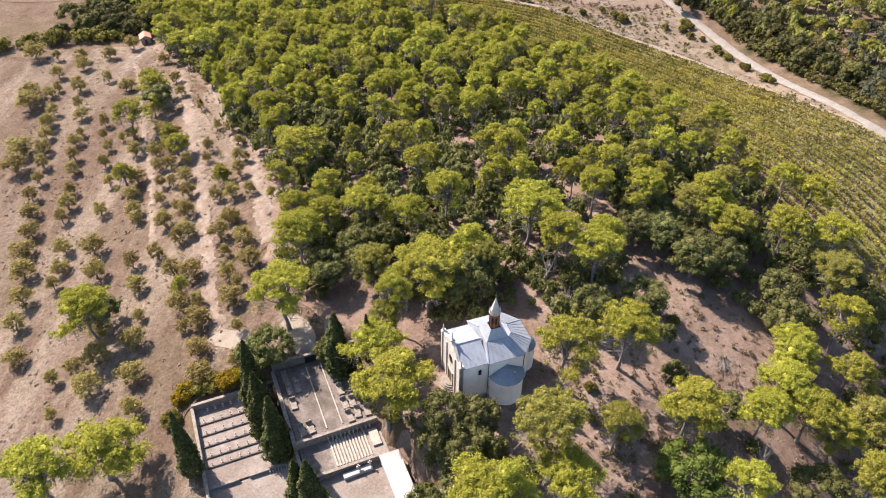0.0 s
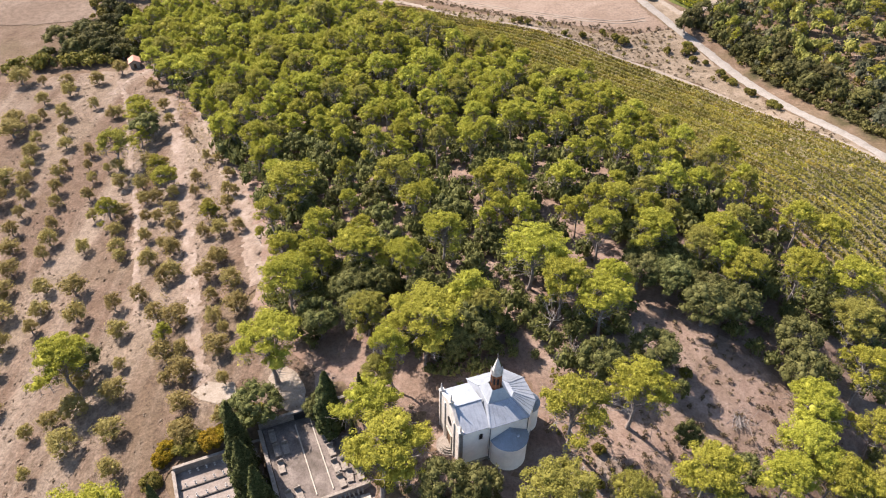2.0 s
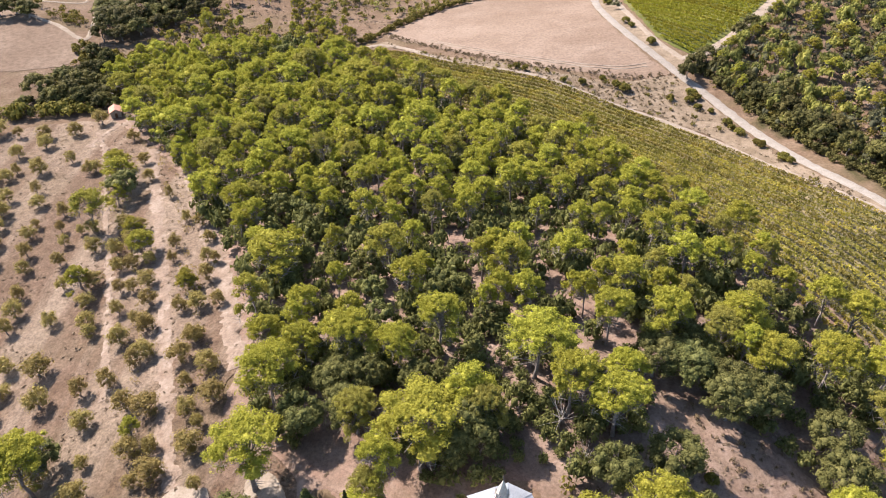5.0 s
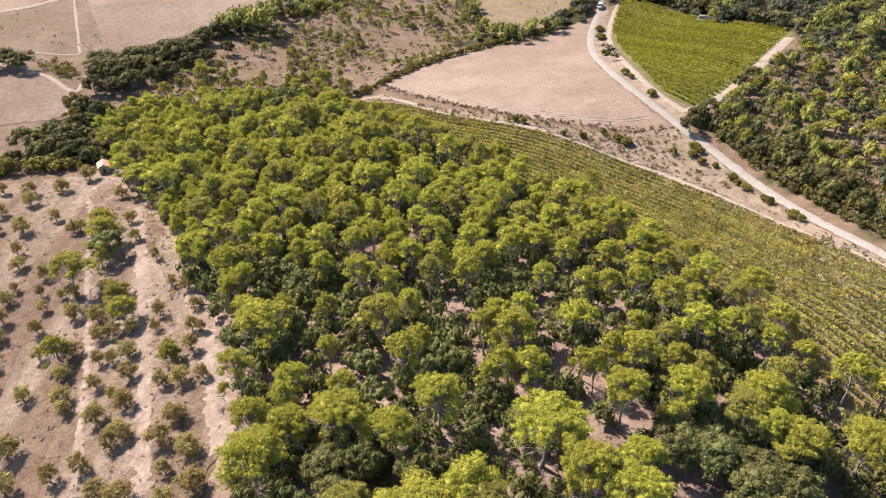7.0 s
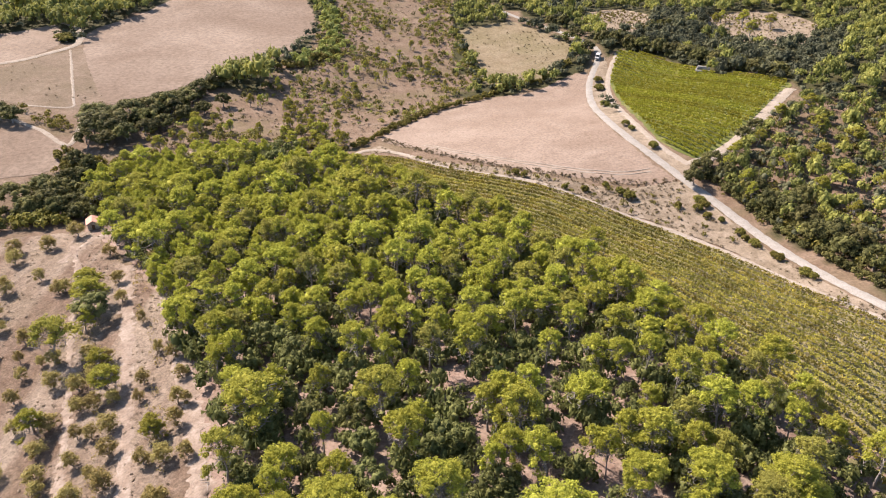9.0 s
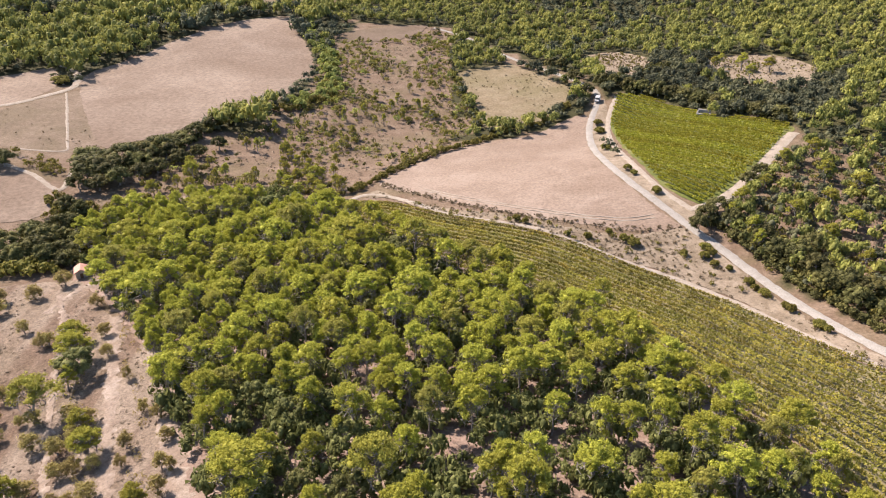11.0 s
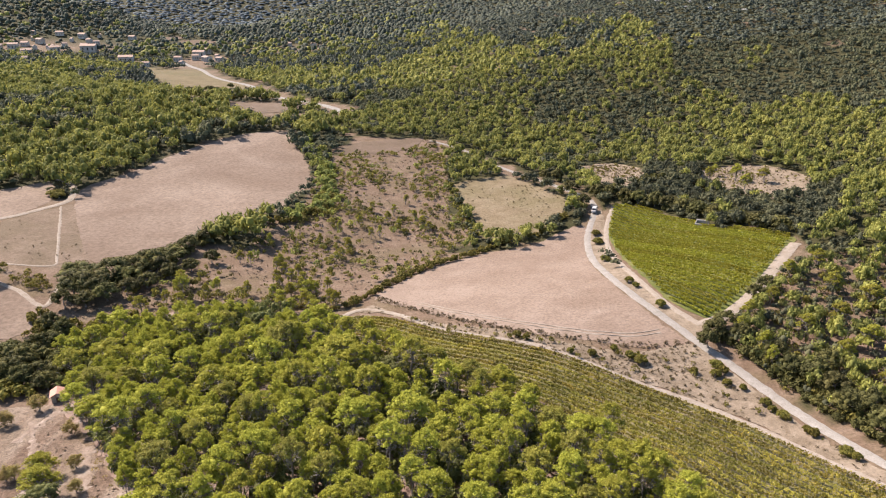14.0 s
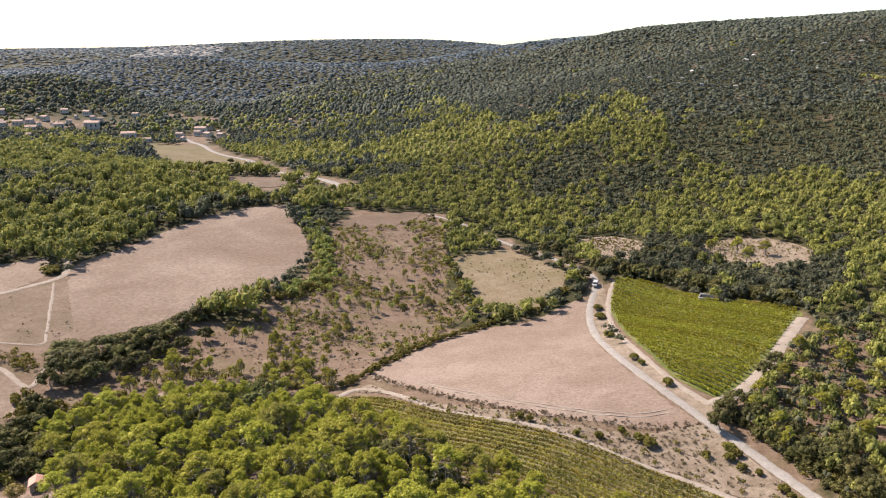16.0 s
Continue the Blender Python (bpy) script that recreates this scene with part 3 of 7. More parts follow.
for k, (way, wide) in enumerate((([(-81.6, 187.5), (-73.2, 166.2), (-65.6, 147.3), (-57.4, 126.3), (-50.6, 108.6), (-46.2, 95.6), (-42.2, 84.4), (-38.8, 77.2)], 3.6),
                                 ([(-74.4, 192.1), (-62.3, 163.9), (-51.7, 141.5), (-43.5, 122.8), (-38.0, 109.1), (-34.8, 99.4)], 4.2),
                                 ([(-103.2, 201.8), (-96, 190), (-89.7, 176.0), (-77.8, 147.4), (-69.1, 127.2), (-63.4, 112.0), (-57.6, 96.9)], 1.9),
                                 ([(-91.9, 210.9), (-96.4, 208), (-99.1, 203), (-100.6, 197.7), (-101.7, 191.8)], 2.6))):
    ribbon("track", way, wide, M_STONY, "pale stony strip between rows of olive trees", 0.24, 29 + k, "track", 0.9, 0.75)
draped("rubble", [(20.7, 62.0), (24.5, 60.1), (28.2, 57.5), (28.8, 53.4), (24.0, 52.4), (21.0, 57.1)], M_STONY, "pale bare rubble slope beside the chapel path", 0.26, 1.2, 0.9, 37, "ground")

# ---- trees ----
def part(name, mesh, parent, label=""):
    ob = new(name, mesh)
    ob.parent = parent
    return tagged(ob, label)


def cards(c, n, size, rng, tilt=0.5, thin=1.0):
    """Small leaf clumps: one pointed blade for each centre and facing."""
    k = len(c)
    n = n + rng.normal(0, tilt, (k, 3))
    n /= np.linalg.norm(n, axis=1)[:, None]
    a = np.cross(n, rng.normal(0, 1, (k, 3)))
    a /= np.linalg.norm(a, axis=1)[:, None]
    b = np.cross(n, a)
    s = (size * rng.uniform(0.6, 1.35, k))[:, None]
    w = 0.8 * thin
    v = np.stack([c + a * s * 1.35, c - a * s * 0.85 + b * s * w + n * s * 0.1, c - a * s * 0.85 - b * s * w - n * s * 0.1], 1).reshape(-1, 3)
    return v, np.arange(3 * k).reshape(-1, 3)


def sphere_dirs(k, rng, low=-1.0):
    z = rng.uniform(low, 1, k)
    a = rng.uniform(0, 2 * np.pi, k)
    r = np.sqrt(1 - z * z)
    return np.stack([r * np.cos(a), r * np.sin(a), z], 1)


def puffs(spots, radii, flat, per, size, rng, low=-0.35, tilt=0.5, thin=1.0):
    """Leaf clumps spread over many small rounded masses."""
    c, n, s = [], [], []
    for p, r in zip(spots, radii):
        d = sphere_dirs(per, rng, low)
        c.append(p + d * np.array([r, r, r * flat]) * rng.uniform(0.86, 1.06, (per, 1)))
        n.append(d / np.array([1, 1, flat]))
        s.append(np.full(per, size))
    n = np.concatenate(n)
    return cards(np.concatenate(c), n / np.linalg.norm(n, axis=1)[:, None], np.concatenate(s), rng, tilt, thin)


def domes(spots, radii, flat, rng, k=5):
    """A small uneven clump of foliage at each spot."""
    spots, radii = np.asarray(spots), np.asarray(radii)
    n = len(spots)
    a = np.arange(k) * 2 * np.pi / k + rng.uniform(0, 6.3, (n, 1))
    up = np.stack([np.cos(a) * 0.68, np.sin(a) * 0.68, np.full(a.shape, 0.73)], -1)
    b = a + np.pi / k
    lo = np.stack([np.cos(b), np.sin(b), np.full(b.shape, -0.3)], -1)
    v = np.concatenate([np.tile([0.0, 0, 1], (n, 1, 1)), up, lo], 1)
    v = v * rng.uniform(0.66, 1.22, (n, 2 * k + 1, 1)) * radii[:, None, None] * np.array([1, 1, flat]) + spots[:, None]
    j = np.arange(k)
    j2 = (j + 1) % k
    f = np.concatenate([np.stack([0 * j, 1 + j, 1 + j2], 1), np.stack([1 + j, 1 + k + j, 1 + j2], 1), np.stack([1 + j2, 1 + k + j, 1 + k + j2], 1)])
    return v.reshape(-1, 3), (f[None] + (np.arange(n) * (2 * k + 1))[:, None, None]).reshape(-1, 3)


def tube(path, radii, sides=7):
    """A tapered limb along a path."""
    path = np.asarray(path, float)
    d = np.gradient(path, axis=0)
    v, f = [], []
    for i, (p, t, r) in enumerate(zip(path, d, radii)):
        t = t / (np.linalg.norm(t) + 1e-9)
        a = np.cross(t, (0.3, 0.9, 0.1))
        a /= np.linalg.norm(a)
        b = np.cross(t, a)
        ang = np.arange(sides) * 2 * np.pi / sides
        v.append(p + r * (np.cos(ang)[:, None] * a + np.sin(ang)[:, None] * b))
        if i:
            o = (i - 1) * sides
            f += [(o + k, o + (k + 1) % sides, o + sides + (k + 1) % sides, o + sides + k) for k in range(sides)]
    return np.concatenate(v), np.array(f)


def joined(pieces):
    v, f, o = [], [], 0
    for a, b in pieces:
        v.append(a)
        f.append(np.asarray(b) + o)
        o += len(a)
    return np.concatenate(v), np.concatenate(f)


def stem(rng, h, r, lean, spots, bare=0):
    """A trunk with limbs reaching into the crown."""
    top = np.array([lean[0], lean[1], h])
    way = lambda t: np.array([lean[0] * t ** 1.3, lean[1] * t ** 1.3, h * t])
    ts = np.linspace(0, 1, 6)
    bend = rng.normal(0, 0.12, (6, 3)) * np.array([1, 1, 0])
    bend[0] = 0
    main = np.array([way(t) for t in ts]) + bend
    pieces = [tube(main, r * (1.0 - 0.72 * ts) * np.where(ts < 0.05, 1.35, 1), 6)]
    for p in spots:
        t0 = rng.uniform(0.42, 0.85)
        a = way(t0)
        mid = (a + p) / 2 + np.array([0, 0, -0.12 * np.linalg.norm(p - a)])
        pieces.append(tube([a, mid, (mid + p) / 2 + rng.normal(0, 0.08, 3), p], r * np.array([0.34, 0.22, 0.15, 0.06]), 3))
    for _ in range(bare):
        t0 = rng.uniform(0.25, 0.7)
        a = way(t0)
        e = a + np.append(rng.normal(0, 1, 2), 0.2) * rng.uniform(0.8, 1.6)
        pieces.append(tube([a, (a + e) / 2 + (0, 0, 0.15), e], r * np.array([0.16, 0.1, 0.03]), 4))
    return joined(pieces)


def slivers(a, b, width, rng):
    """Bare twigs: one narrow blade from each start to each end."""
    k = len(a)
    d = b - a
    n = np.cross(d, rng.normal(0, 1, (k, 3)))
    n = n / (np.linalg.norm(n, axis=1)[:, None] + 1e-9) * width
    return np.stack([a - n, a + n, b + n * 0.3, b - n * 0.3], 1).reshape(-1, 3), np.arange(4 * k).reshape(-1, 4)


def pine_kind(seed, R=3.4, H=10.5, dome=0.5, sparse=1.0, mat=None, tufts=7, per=20, size=0.15, grain=1.3, twigs=6):
    """An Aleppo pine of crown radius R: boughs spread over a dome, each a pad of many small needle tufts, grey and twiggy beneath, on a limbed trunk."""
    rng = np.random.default_rng(seed)
    leanv = rng.normal(0, 0.5, 2)
    nb = int(12 * sparse) + 7
    rho = R * 0.80 * np.sqrt((np.arange(nb) + 0.3) / nb) * rng.uniform(0.88, 1.1, nb)
    ang = np.arange(nb) * 2.4 + rng.normal(0, 0.3, nb)
    # an uneven outline: the crown reaches further to some sides than to others
    rho *= 1 + 0.13 * np.sin(2 * ang + seed) + 0.09 * np.sin(3 * ang + 2 * seed)
    bough = np.stack([rho * np.cos(ang), rho * np.sin(ang), H - 0.7 - (rho / R) ** 2 * R * dome * 2.35 + rng.normal(0, 0.24, nb)], 1)
    bough[:, :2] += leanv
    pad = R * rng.uniform(0.20, 0.30, nb)
    which = np.repeat(np.arange(nb), tufts)
    d = sphere_dirs(len(which), rng, -0.15)
    spots = bough[which] + d * np.array([1, 1, 0.62]) * (pad[which] * rng.uniform(0.72, 1.12, len(which)))[:, None]
    radii = rng.uniform(0.075, 0.125, len(which)) * R * grain
    # thinner sprays hanging under the boughs
    ns = len(which) // 4
    skirt = bough[rng.integers(nb, size=ns)] * np.array([0.95, 0.95, 1]) + rng.normal(0, 0.13, (ns, 3)) * R - np.stack([np.zeros(ns), np.zeros(ns), rng.uniform(0.25, 0.62, ns) * R], 1)
    pieces = [domes(bough - (0, 0, 0.15), pad * 0.7, 0.5, rng, 6), domes(spots, radii * 0.5, 0.8, rng, 4),
              puffs(np.concatenate([spots, skirt]), np.concatenate([radii, rng.uniform(0.08, 0.13, ns) * R * grain]), 0.8, per, size, rng, -0.4, 0.75, 0.42)]
    v, f = joined(pieces)
    young = mat is not None
    root = tagged(new("pine_tree"), "young bushy pine with light green needles on dry ground" if young else "tall umbrella-shaped pine with bright yellow-green needles", "pine tree", "young pines" if young else "pine wood")
    tv, tf = stem(rng, H - 1.8, 0.22, leanv, np.concatenate([bough - (0, 0, 0.3), spots[:twigs * 2] - (0, 0, 0.1)]) if twigs > 6 else bough - (0, 0, 0.3), twigs)
    # bare grey twigs under and between the boughs
    k = 420 if twigs > 6 else 230
    a = bough[rng.integers(nb, size=k)] - np.stack([np.zeros(k), np.zeros(k), rng.uniform(0.1, 0.85, k) * R], 1)
    b = a + rng.normal(0, 0.16, (k, 3)) * R + (0, 0, 0.3)
    tw = slivers(a, b, 0.034 if twigs > 6 else 0.055, rng)
    part("trunk", mesh_from("pine_trunk", *joined([(tv, tf), tw]), M_BARK, True), root, "grey-brown trunk with bare limbs")
    part("crown", mesh_from("pine_crown", v, f, mat or M_PINE, True), root)
    return root


def oak_kind(seed, R=3.2, H=6.4, mat=None, name="oak_tree", label="", per=52, group="oaks", size=0.25, base=0.5):
    rng = np.random.default_rng(seed)
    n = 74 if per > 60 else 44
    d = sphere_dirs(n, rng, -0.25)
    spots = d * np.array([R * 0.68, R * 0.68, H * 0.30]) * rng.uniform(0.75, 1.12, (n, 1)) + (0, 0, H * base)
    radii = rng.uniform(0.22, 0.40, n) * R * (26 / n) ** 0.5
    v, f = joined([domes(spots, radii * 0.72, 0.9, rng), puffs(spots, radii, 0.9, per, size, rng, -0.5, 0.8, 0.75)])
    root = tagged(new(name), label or "dense dark-green holm oak with a rounded lumpy crown", "oak tree", group)
    tv, tf = stem(rng, H * 0.55, 0.2, np.zeros(2), spots[:7])
    part("trunk", mesh_from("oak_trunk", tv, tf, M_BARK, True), root)
    part("crown", mesh_from("oak_crown", v, f, mat or M_OAK, True), root)
    return root


def olive_kind(seed, R=1.6, H=4.0):
    """A small round olive tree: a ball of fine sprays, open at the edge, on a short forked trunk."""
    rng = np.random.default_rng(seed)
    n = 44
    d = sphere_dirs(n, rng, -0.6)
    spots = d * np.array([R * 0.7, R * 0.7, H * 0.36]) * rng.uniform(0.5, 1.06, (n, 1)) + (0, 0, H * 0.5)
    radii = rng.uniform(0.2, 0.32, n) * R
    v, f = joined([domes(spots, radii * 0.5, 0.9, rng, 5), puffs(spots, radii * 1.05, 0.95, 52, 0.072, rng, -0.8, 0.6, 0.7)])
    root = tagged(new("olive_tree"), "small round grey-green olive tree on dry soil", "olive tree", "olive orchard")
    tv, tf = stem(rng, H * 0.5, 0.13, rng.normal(0, 0.15, 2), spots[:6])
    part("trunk", mesh_from("olive_trunk", tv, tf, M_BARK, True), root)
    part("crown", mesh_from("olive_crown", v, f, M_OLIVE), root)
    return root


def cypress_kind(seed, H=12.0, R=1.2):
    rng = np.random.default_rng(seed)
    n = 5600
    t = rng.uniform(0.03, 1, n) ** 0.9
    prof = R * np.minimum(1, (t / 0.14)) ** 0.5 * (1 - t) ** 0.8 * 1.25 + 0.03
    a = rng.uniform(0, 2 * np.pi, n)
    prof = prof * (1 + 0.14 * np.sin(a * 3 + t * 9) + 0.1 * np.sin(a * 5 - t * 17)) * rng.uniform(0.74, 1.12, n)
    c = np.stack([prof * np.cos(a), prof * np.sin(a), t * H], 1)
    nn = np.stack([np.cos(a), np.sin(a), np.full(n, 0.45)], 1)
    v, f = cards(c, nn, np.full(n, 0.15), rng, 0.4)
    root = tagged(new("cypress_tree"), "tall narrow dark-green cypress beside the cemetery", "cypress tree", "cypresses")
    tv, tf = stem(rng, H * 0.9, 0.16, np.zeros(2), [])
    part("trunk", mesh_from("cypress_trunk", tv, tf, M_BARK, True), root)
    part("crown", mesh_from("cypress_crown", v, f, M_CYPRESS), root)
    return root


def spread(kind):
    """The radius of a kind's crown."""
    co = np.concatenate([np.array([v.co[:] for v in o.data.vertices]) for o in (kind, *kind.children_recursive) if o.type == "MESH" and "trunk" not in o.name])
    return float(np.percentile(np.hypot(co[:, 0] - co[:, 0].mean(), co[:, 1] - co[:, 1].mean()), 93))


def plant(kinds, rows, rng, stretch=0.2, sink=0.1):
    """One tree of the kinds at each place (x, y, crown radius)."""
    size = {k: spread(k) for k in kinds}
    used = {}
    for x, y, r in rows:
        k = kinds[rng.integers(len(kinds))]
        s = max(0.4, r / size[k])
        tall = s ** 0.35 * rng.uniform(1 - stretch * 0.5, 1 + stretch * 0.5)
        m = pose(x, y, float(height(x, y)) - sink, 0, 0, rng.uniform(0, 360))
        if k in used:
            a, b = used[k]
            copy_thing(k, m @ Matrix.Diagonal((s / a, s / a, tall / b, 1)))
        else:
            used[k] = (s, tall)
            k.matrix_basis = m @ Matrix.Diagonal((s, s, tall, 1))
    for k in kinds:
        if k not in used:
            for o in (*k.children_recursive, k):
                bpy.data.objects.remove(o)


PINES_A = [
    (3.6, 43, 4), (17.1, 43.6, 4.2), (8.3, 43.8, 3), (38.9, 46.6, 3.2), (-55.3, 48.1, 5.5), (13.3, 50.3, 4.1), (58, 50.7, 3.2), (-48.7, 52.3, 4.9),
    (22.9, 52.6, 2.5), (-7.6, 56.6, 5.0), (32.6, 54.7, 4), (43.8, 56.9, 3.2), (55.8, 57, 3.4), (51.6, 59.1, 3.8), (60.9, 61.5, 3.9), (16.4, 61.8, 4.5),
    (47.8, 62.4, 3.8), (-10.6, 64.4, 3.7), (25.4, 65.9, 3.6), (60.5, 67.3, 3.3), (50.9, 67.5, 3), (53.4, 69.9, 3.3), (-8.3, 70.3, 2.3), (-7.7, 72.7, 3),
    (-25.7, 75.4, 4.6), (61.8, 75.9, 3.5), (-2.8, 76.4, 5.3), (-61.5, 78.9, 4.4), (23.2, 81.6, 3.5), (6.6, 81.9, 2.6), (-12.4, 83.3, 2.9), (62.5, 84.2, 3.6),
]
PINES_B = [
    (17.5, 84.9, 3.3), (3, 85.4, 3.4), (-48.2, 86.9, 1.6), (-25.8, 89.4, 4.1), (25.8, 89.9, 2.6), (64.9, 91.6, 3.4), (13.2, 91.8, 4.3), (55.9, 92, 3.4),
    (47.3, 92.8, 3.4), (-6.8, 93.7, 2.9), (44.3, 94.6, 2.4), (-21.5, 96.7, 3), (41.7, 97.2, 3.1), (-13.5, 97.7, 4.1), (-28, 98.3, 3.1), (34, 98.3, 3.5),
    (-0.8, 98.4, 3.8), (25, 98.9, 2.8), (44.1, 99.6, 3.5), (-24.1, 101.6, 2.5), (44.4, 101.7, 2.9), (64.7, 103.7, 3.4), (48.7, 104.5, 3), (6.5, 104.9, 2.1),
    (22.1, 105.4, 2.1), (14, 105.7, 3.2), (-24.2, 105.8, 3.3), (-16.7, 105.9, 2.6), (38.3, 105.9, 2.6), (34.9, 107, 2.5), (9.5, 107.3, 2.7), (28.4, 108, 3.5),
]
PINES_C = [
    (-33.1, 109.4, 3.4), (20.7, 109.4, 2.1), (24.9, 109.4, 2.1), (-6.8, 110.4, 3.1), (56.2, 111.5, 2.2), (10.7, 112.8, 4), (-19.4, 113.6, 2), (50.8, 113.6, 2.2),
    (35, 113.8, 2.3), (40.3, 114.1, 3.7), (-3.4, 114.3, 2.7), (6, 116.3, 2.7), (45.6, 116.8, 2.7), (47.9, 116.9, 2), (30.5, 117.6, 2.2), (55.5, 117.6, 1.8),
    (8.4, 118.5, 2.8), (20.7, 118.5, 3.3), (12.5, 119, 2.8), (-31.5, 119.8, 5.3), (-10.8, 120.9, 4.3), (36.1, 122, 3.4), (-50.5, 123.3, 1.8), (42.4, 124.1, 2.4),
    (49.2, 124.6, 2.4), (-51, 124.6, 2.2), (-6.8, 125.5, 2.4), (-21.9, 125.9, 2.2), (-35.8, 127.2, 3.2), (27.8, 127.4, 2.4), (32.7, 127.5, 2.4), (-28.8, 128.4, 2.5),
]
PINES_D = [
    (-75.9, 129.2, 2.5), (42.1, 129.9, 2.5), (25.9, 130.5, 2.8), (3.5, 131.8, 2.8), (16.6, 131.8, 2.5), (-3.6, 132.7, 2.6), (-16.1, 133.6, 3.6), (-9.9, 133.6, 2.9),
    (34.4, 135, 2.6), (40.1, 136.1, 2.3), (-43.3, 137, 2.7), (-1.7, 137.7, 3), (-39.7, 138.1, 2.7), (-66.5, 138.9, 3.1), (6.8, 139.1, 3), (1.5, 139.6, 3),
    (21.7, 139.6, 2.7), (-24, 140.1, 2.7), (-44, 140.5, 2.2), (-7.1, 140.7, 3), (-11.6, 140.8, 2.4), (30.4, 140.9, 3.2), (-12.8, 142.1, 2.4), (12.4, 143.6, 3.3),
    (-45.4, 144.4, 3.4), (-10.1, 144.6, 2.8), (16.9, 144.7, 3.9), (-30.1, 145, 2.5), (41.4, 145.1, 2.4), (36.8, 145.3, 3.3), (-69.9, 145.4, 2.5), (-28.5, 146.4, 3.4),
]
PINES_E = [
    (-42, 146.9, 3.2), (-19.4, 147.2, 2.8), (27.8, 147.6, 2.8), (3.8, 147.9, 3.9), (-80.7, 148.6, 4.7), (22.9, 148.8, 2.8), (-15.6, 149, 2.9), (-12.2, 149, 2.3),
    (-4.8, 150, 3.2), (-26.1, 153.1, 3.3), (33.6, 153.2, 2.6), (-56.3, 154.3, 3.6), (-18.6, 154.4, 3), (11, 155, 2.1), (-6.8, 155.5, 3), (20.4, 156.1, 3),
    (-37.7, 156.5, 3), (-50.8, 156.6, 4.3), (-44.5, 156.6, 3), (17, 157.4, 3.3), (-21.4, 157.5, 3), (30.9, 157.6, 2.6), (-78.9, 157.9, 2), (26.9, 159.8, 3),
    (-0.9, 161.3, 2.7), (-34.9, 162.8, 2.5), (-17.1, 162.8, 2.7), (-29.6, 162.9, 3.1), (11.4, 163.5, 3.1), (-4.7, 164, 3.7), (23.2, 164.4, 3.1), (-11.6, 164.6, 3.7),
]
PINES_F = [
    (-44.3, 165.5, 3.8), (-24, 167.7, 3.6), (0.3, 168.8, 2.8), (6, 168.8, 2.6), (-39.8, 168.9, 3.9), (-35.3, 169.5, 3.2), (-58.7, 169.7, 3.9), (-82.3, 171.2, 3.9),
    (-14.1, 171.4, 2.9), (-1.7, 171.7, 3.9), (9.3, 171.7, 3.2), (15.9, 172.7, 2.6), (-19.6, 174.7, 4), (-8.4, 175.3, 4.6), (26.7, 175.7, 3.3), (-53.3, 176.1, 3),
    (4.9, 177.1, 2.9), (32.5, 177.4, 3), (-86.4, 178.4, 3.4), (21.6, 178.5, 3.4), (10.3, 180.6, 3.4), (-17, 181.4, 3), (-33.5, 181.6, 4.1), (-51.8, 181.7, 4.2),
    (-58.5, 181.7, 3.1), (-27.6, 182.6, 2.8), (-40.4, 184.4, 3.5), (-44.4, 185.4, 2.8), (-71.7, 187.6, 5), (-63.5, 190.9, 2.9), (-17.9, 191.9, 3.6), (-0.7, 193.1, 4),
]
PINES_G = [
    (-83, 193.4, 4.5), (-51.5, 193.7, 3.2), (-68.6, 193.8, 3.7), (13.2, 194.4, 2.9), (11.7, 195.9, 3.7), (-23.6, 196.4, 3.3), (-35.7, 198.1, 4.2), (-39.8, 198.9, 3),
    (-29.8, 199.1, 3.7), (6, 199.4, 3.3), (-45.3, 199.9, 3.3), (-89.7, 200.2, 3.8), (-56.8, 200.4, 5.3), (-50.4, 202.9, 3.8), (-3, 203, 3.8), (-9.2, 205.2, 4.6),
    (-21.5, 206.2, 3.8), (-92, 206.6, 3.5), (-66.7, 206.7, 3.5), (-89.6, 208, 4.4), (-73.5, 208.4, 4), (-81.8, 210.2, 3.5), (-28.4, 211.4, 5.5), (-47.5, 215, 4.8),
    (-66.8, 215, 3.6), (-19.7, 219.3, 3.3), (-44.7, 221.3, 4.6), (-57.6, 221.7, 3.7), (-101.1, 221.9, 4.2), (-89.6, 222.2, 3.7), (-77.1, 222.2, 5), (-62, 223, 4.2),
]
PINES_H = [
    (-41.3, 225.2, 3.4), (-54.1, 225.9, 4.2), (-36.9, 229.3, 3.4), (-93.7, 229.6, 4.3), (-106.1, 232.4, 3.3), (-69.1, 236.8, 4.9), (-40.9, 238.1, 3.5), (-103.6, 238.3, 3.6),
    (-76.6, 240.7, 4.5), (-64.8, 240.9, 4.5), (-99.7, 249.4, 3.9), (-91.8, 279.2, 2.8),
]
OAKS_A = [
    (-2, 45.4, 2.4), (33, 49, 5.6), (3.6, 50.4, 3.2), (50.9, 49.9, 3.9), (7.1, 50, 1.8), (-1, 51.4, 2.2), (5.0, 54.0, 2.8), (0.4, 54.2, 3.2),
    (40, 59.7, 2.2), (32.9, 63.7, 1.9), (-26.7, 68.6, 3.5), (-30.4, 68.7, 2.1), (-18.3, 69, 2.2), (33.3, 70.8, 1.2), (22.1, 73.9, 3.1), (53.4, 75.6, 4.0),
    (30.2, 76.4, 3.7), (0.9, 76.5, 2.4), (-3.9, 77.5, 2.3), (4.9, 77.8, 2.4), (3.2, 79.8, 4.1), (54, 82.2, 3.6), (45, 87, 3.6), (40, 85.6, 3.9),
    (-20.3, 84, 3.4), (-13.6, 84.3, 3.2), (-62.1, 84.3, 3), (-3.6, 89.2, 2.9), (41.1, 89.6, 3.4), (-15.3, 90.4, 3.9), (-17.6, 90.7, 2.5), (-11.4, 91, 2.8),
]
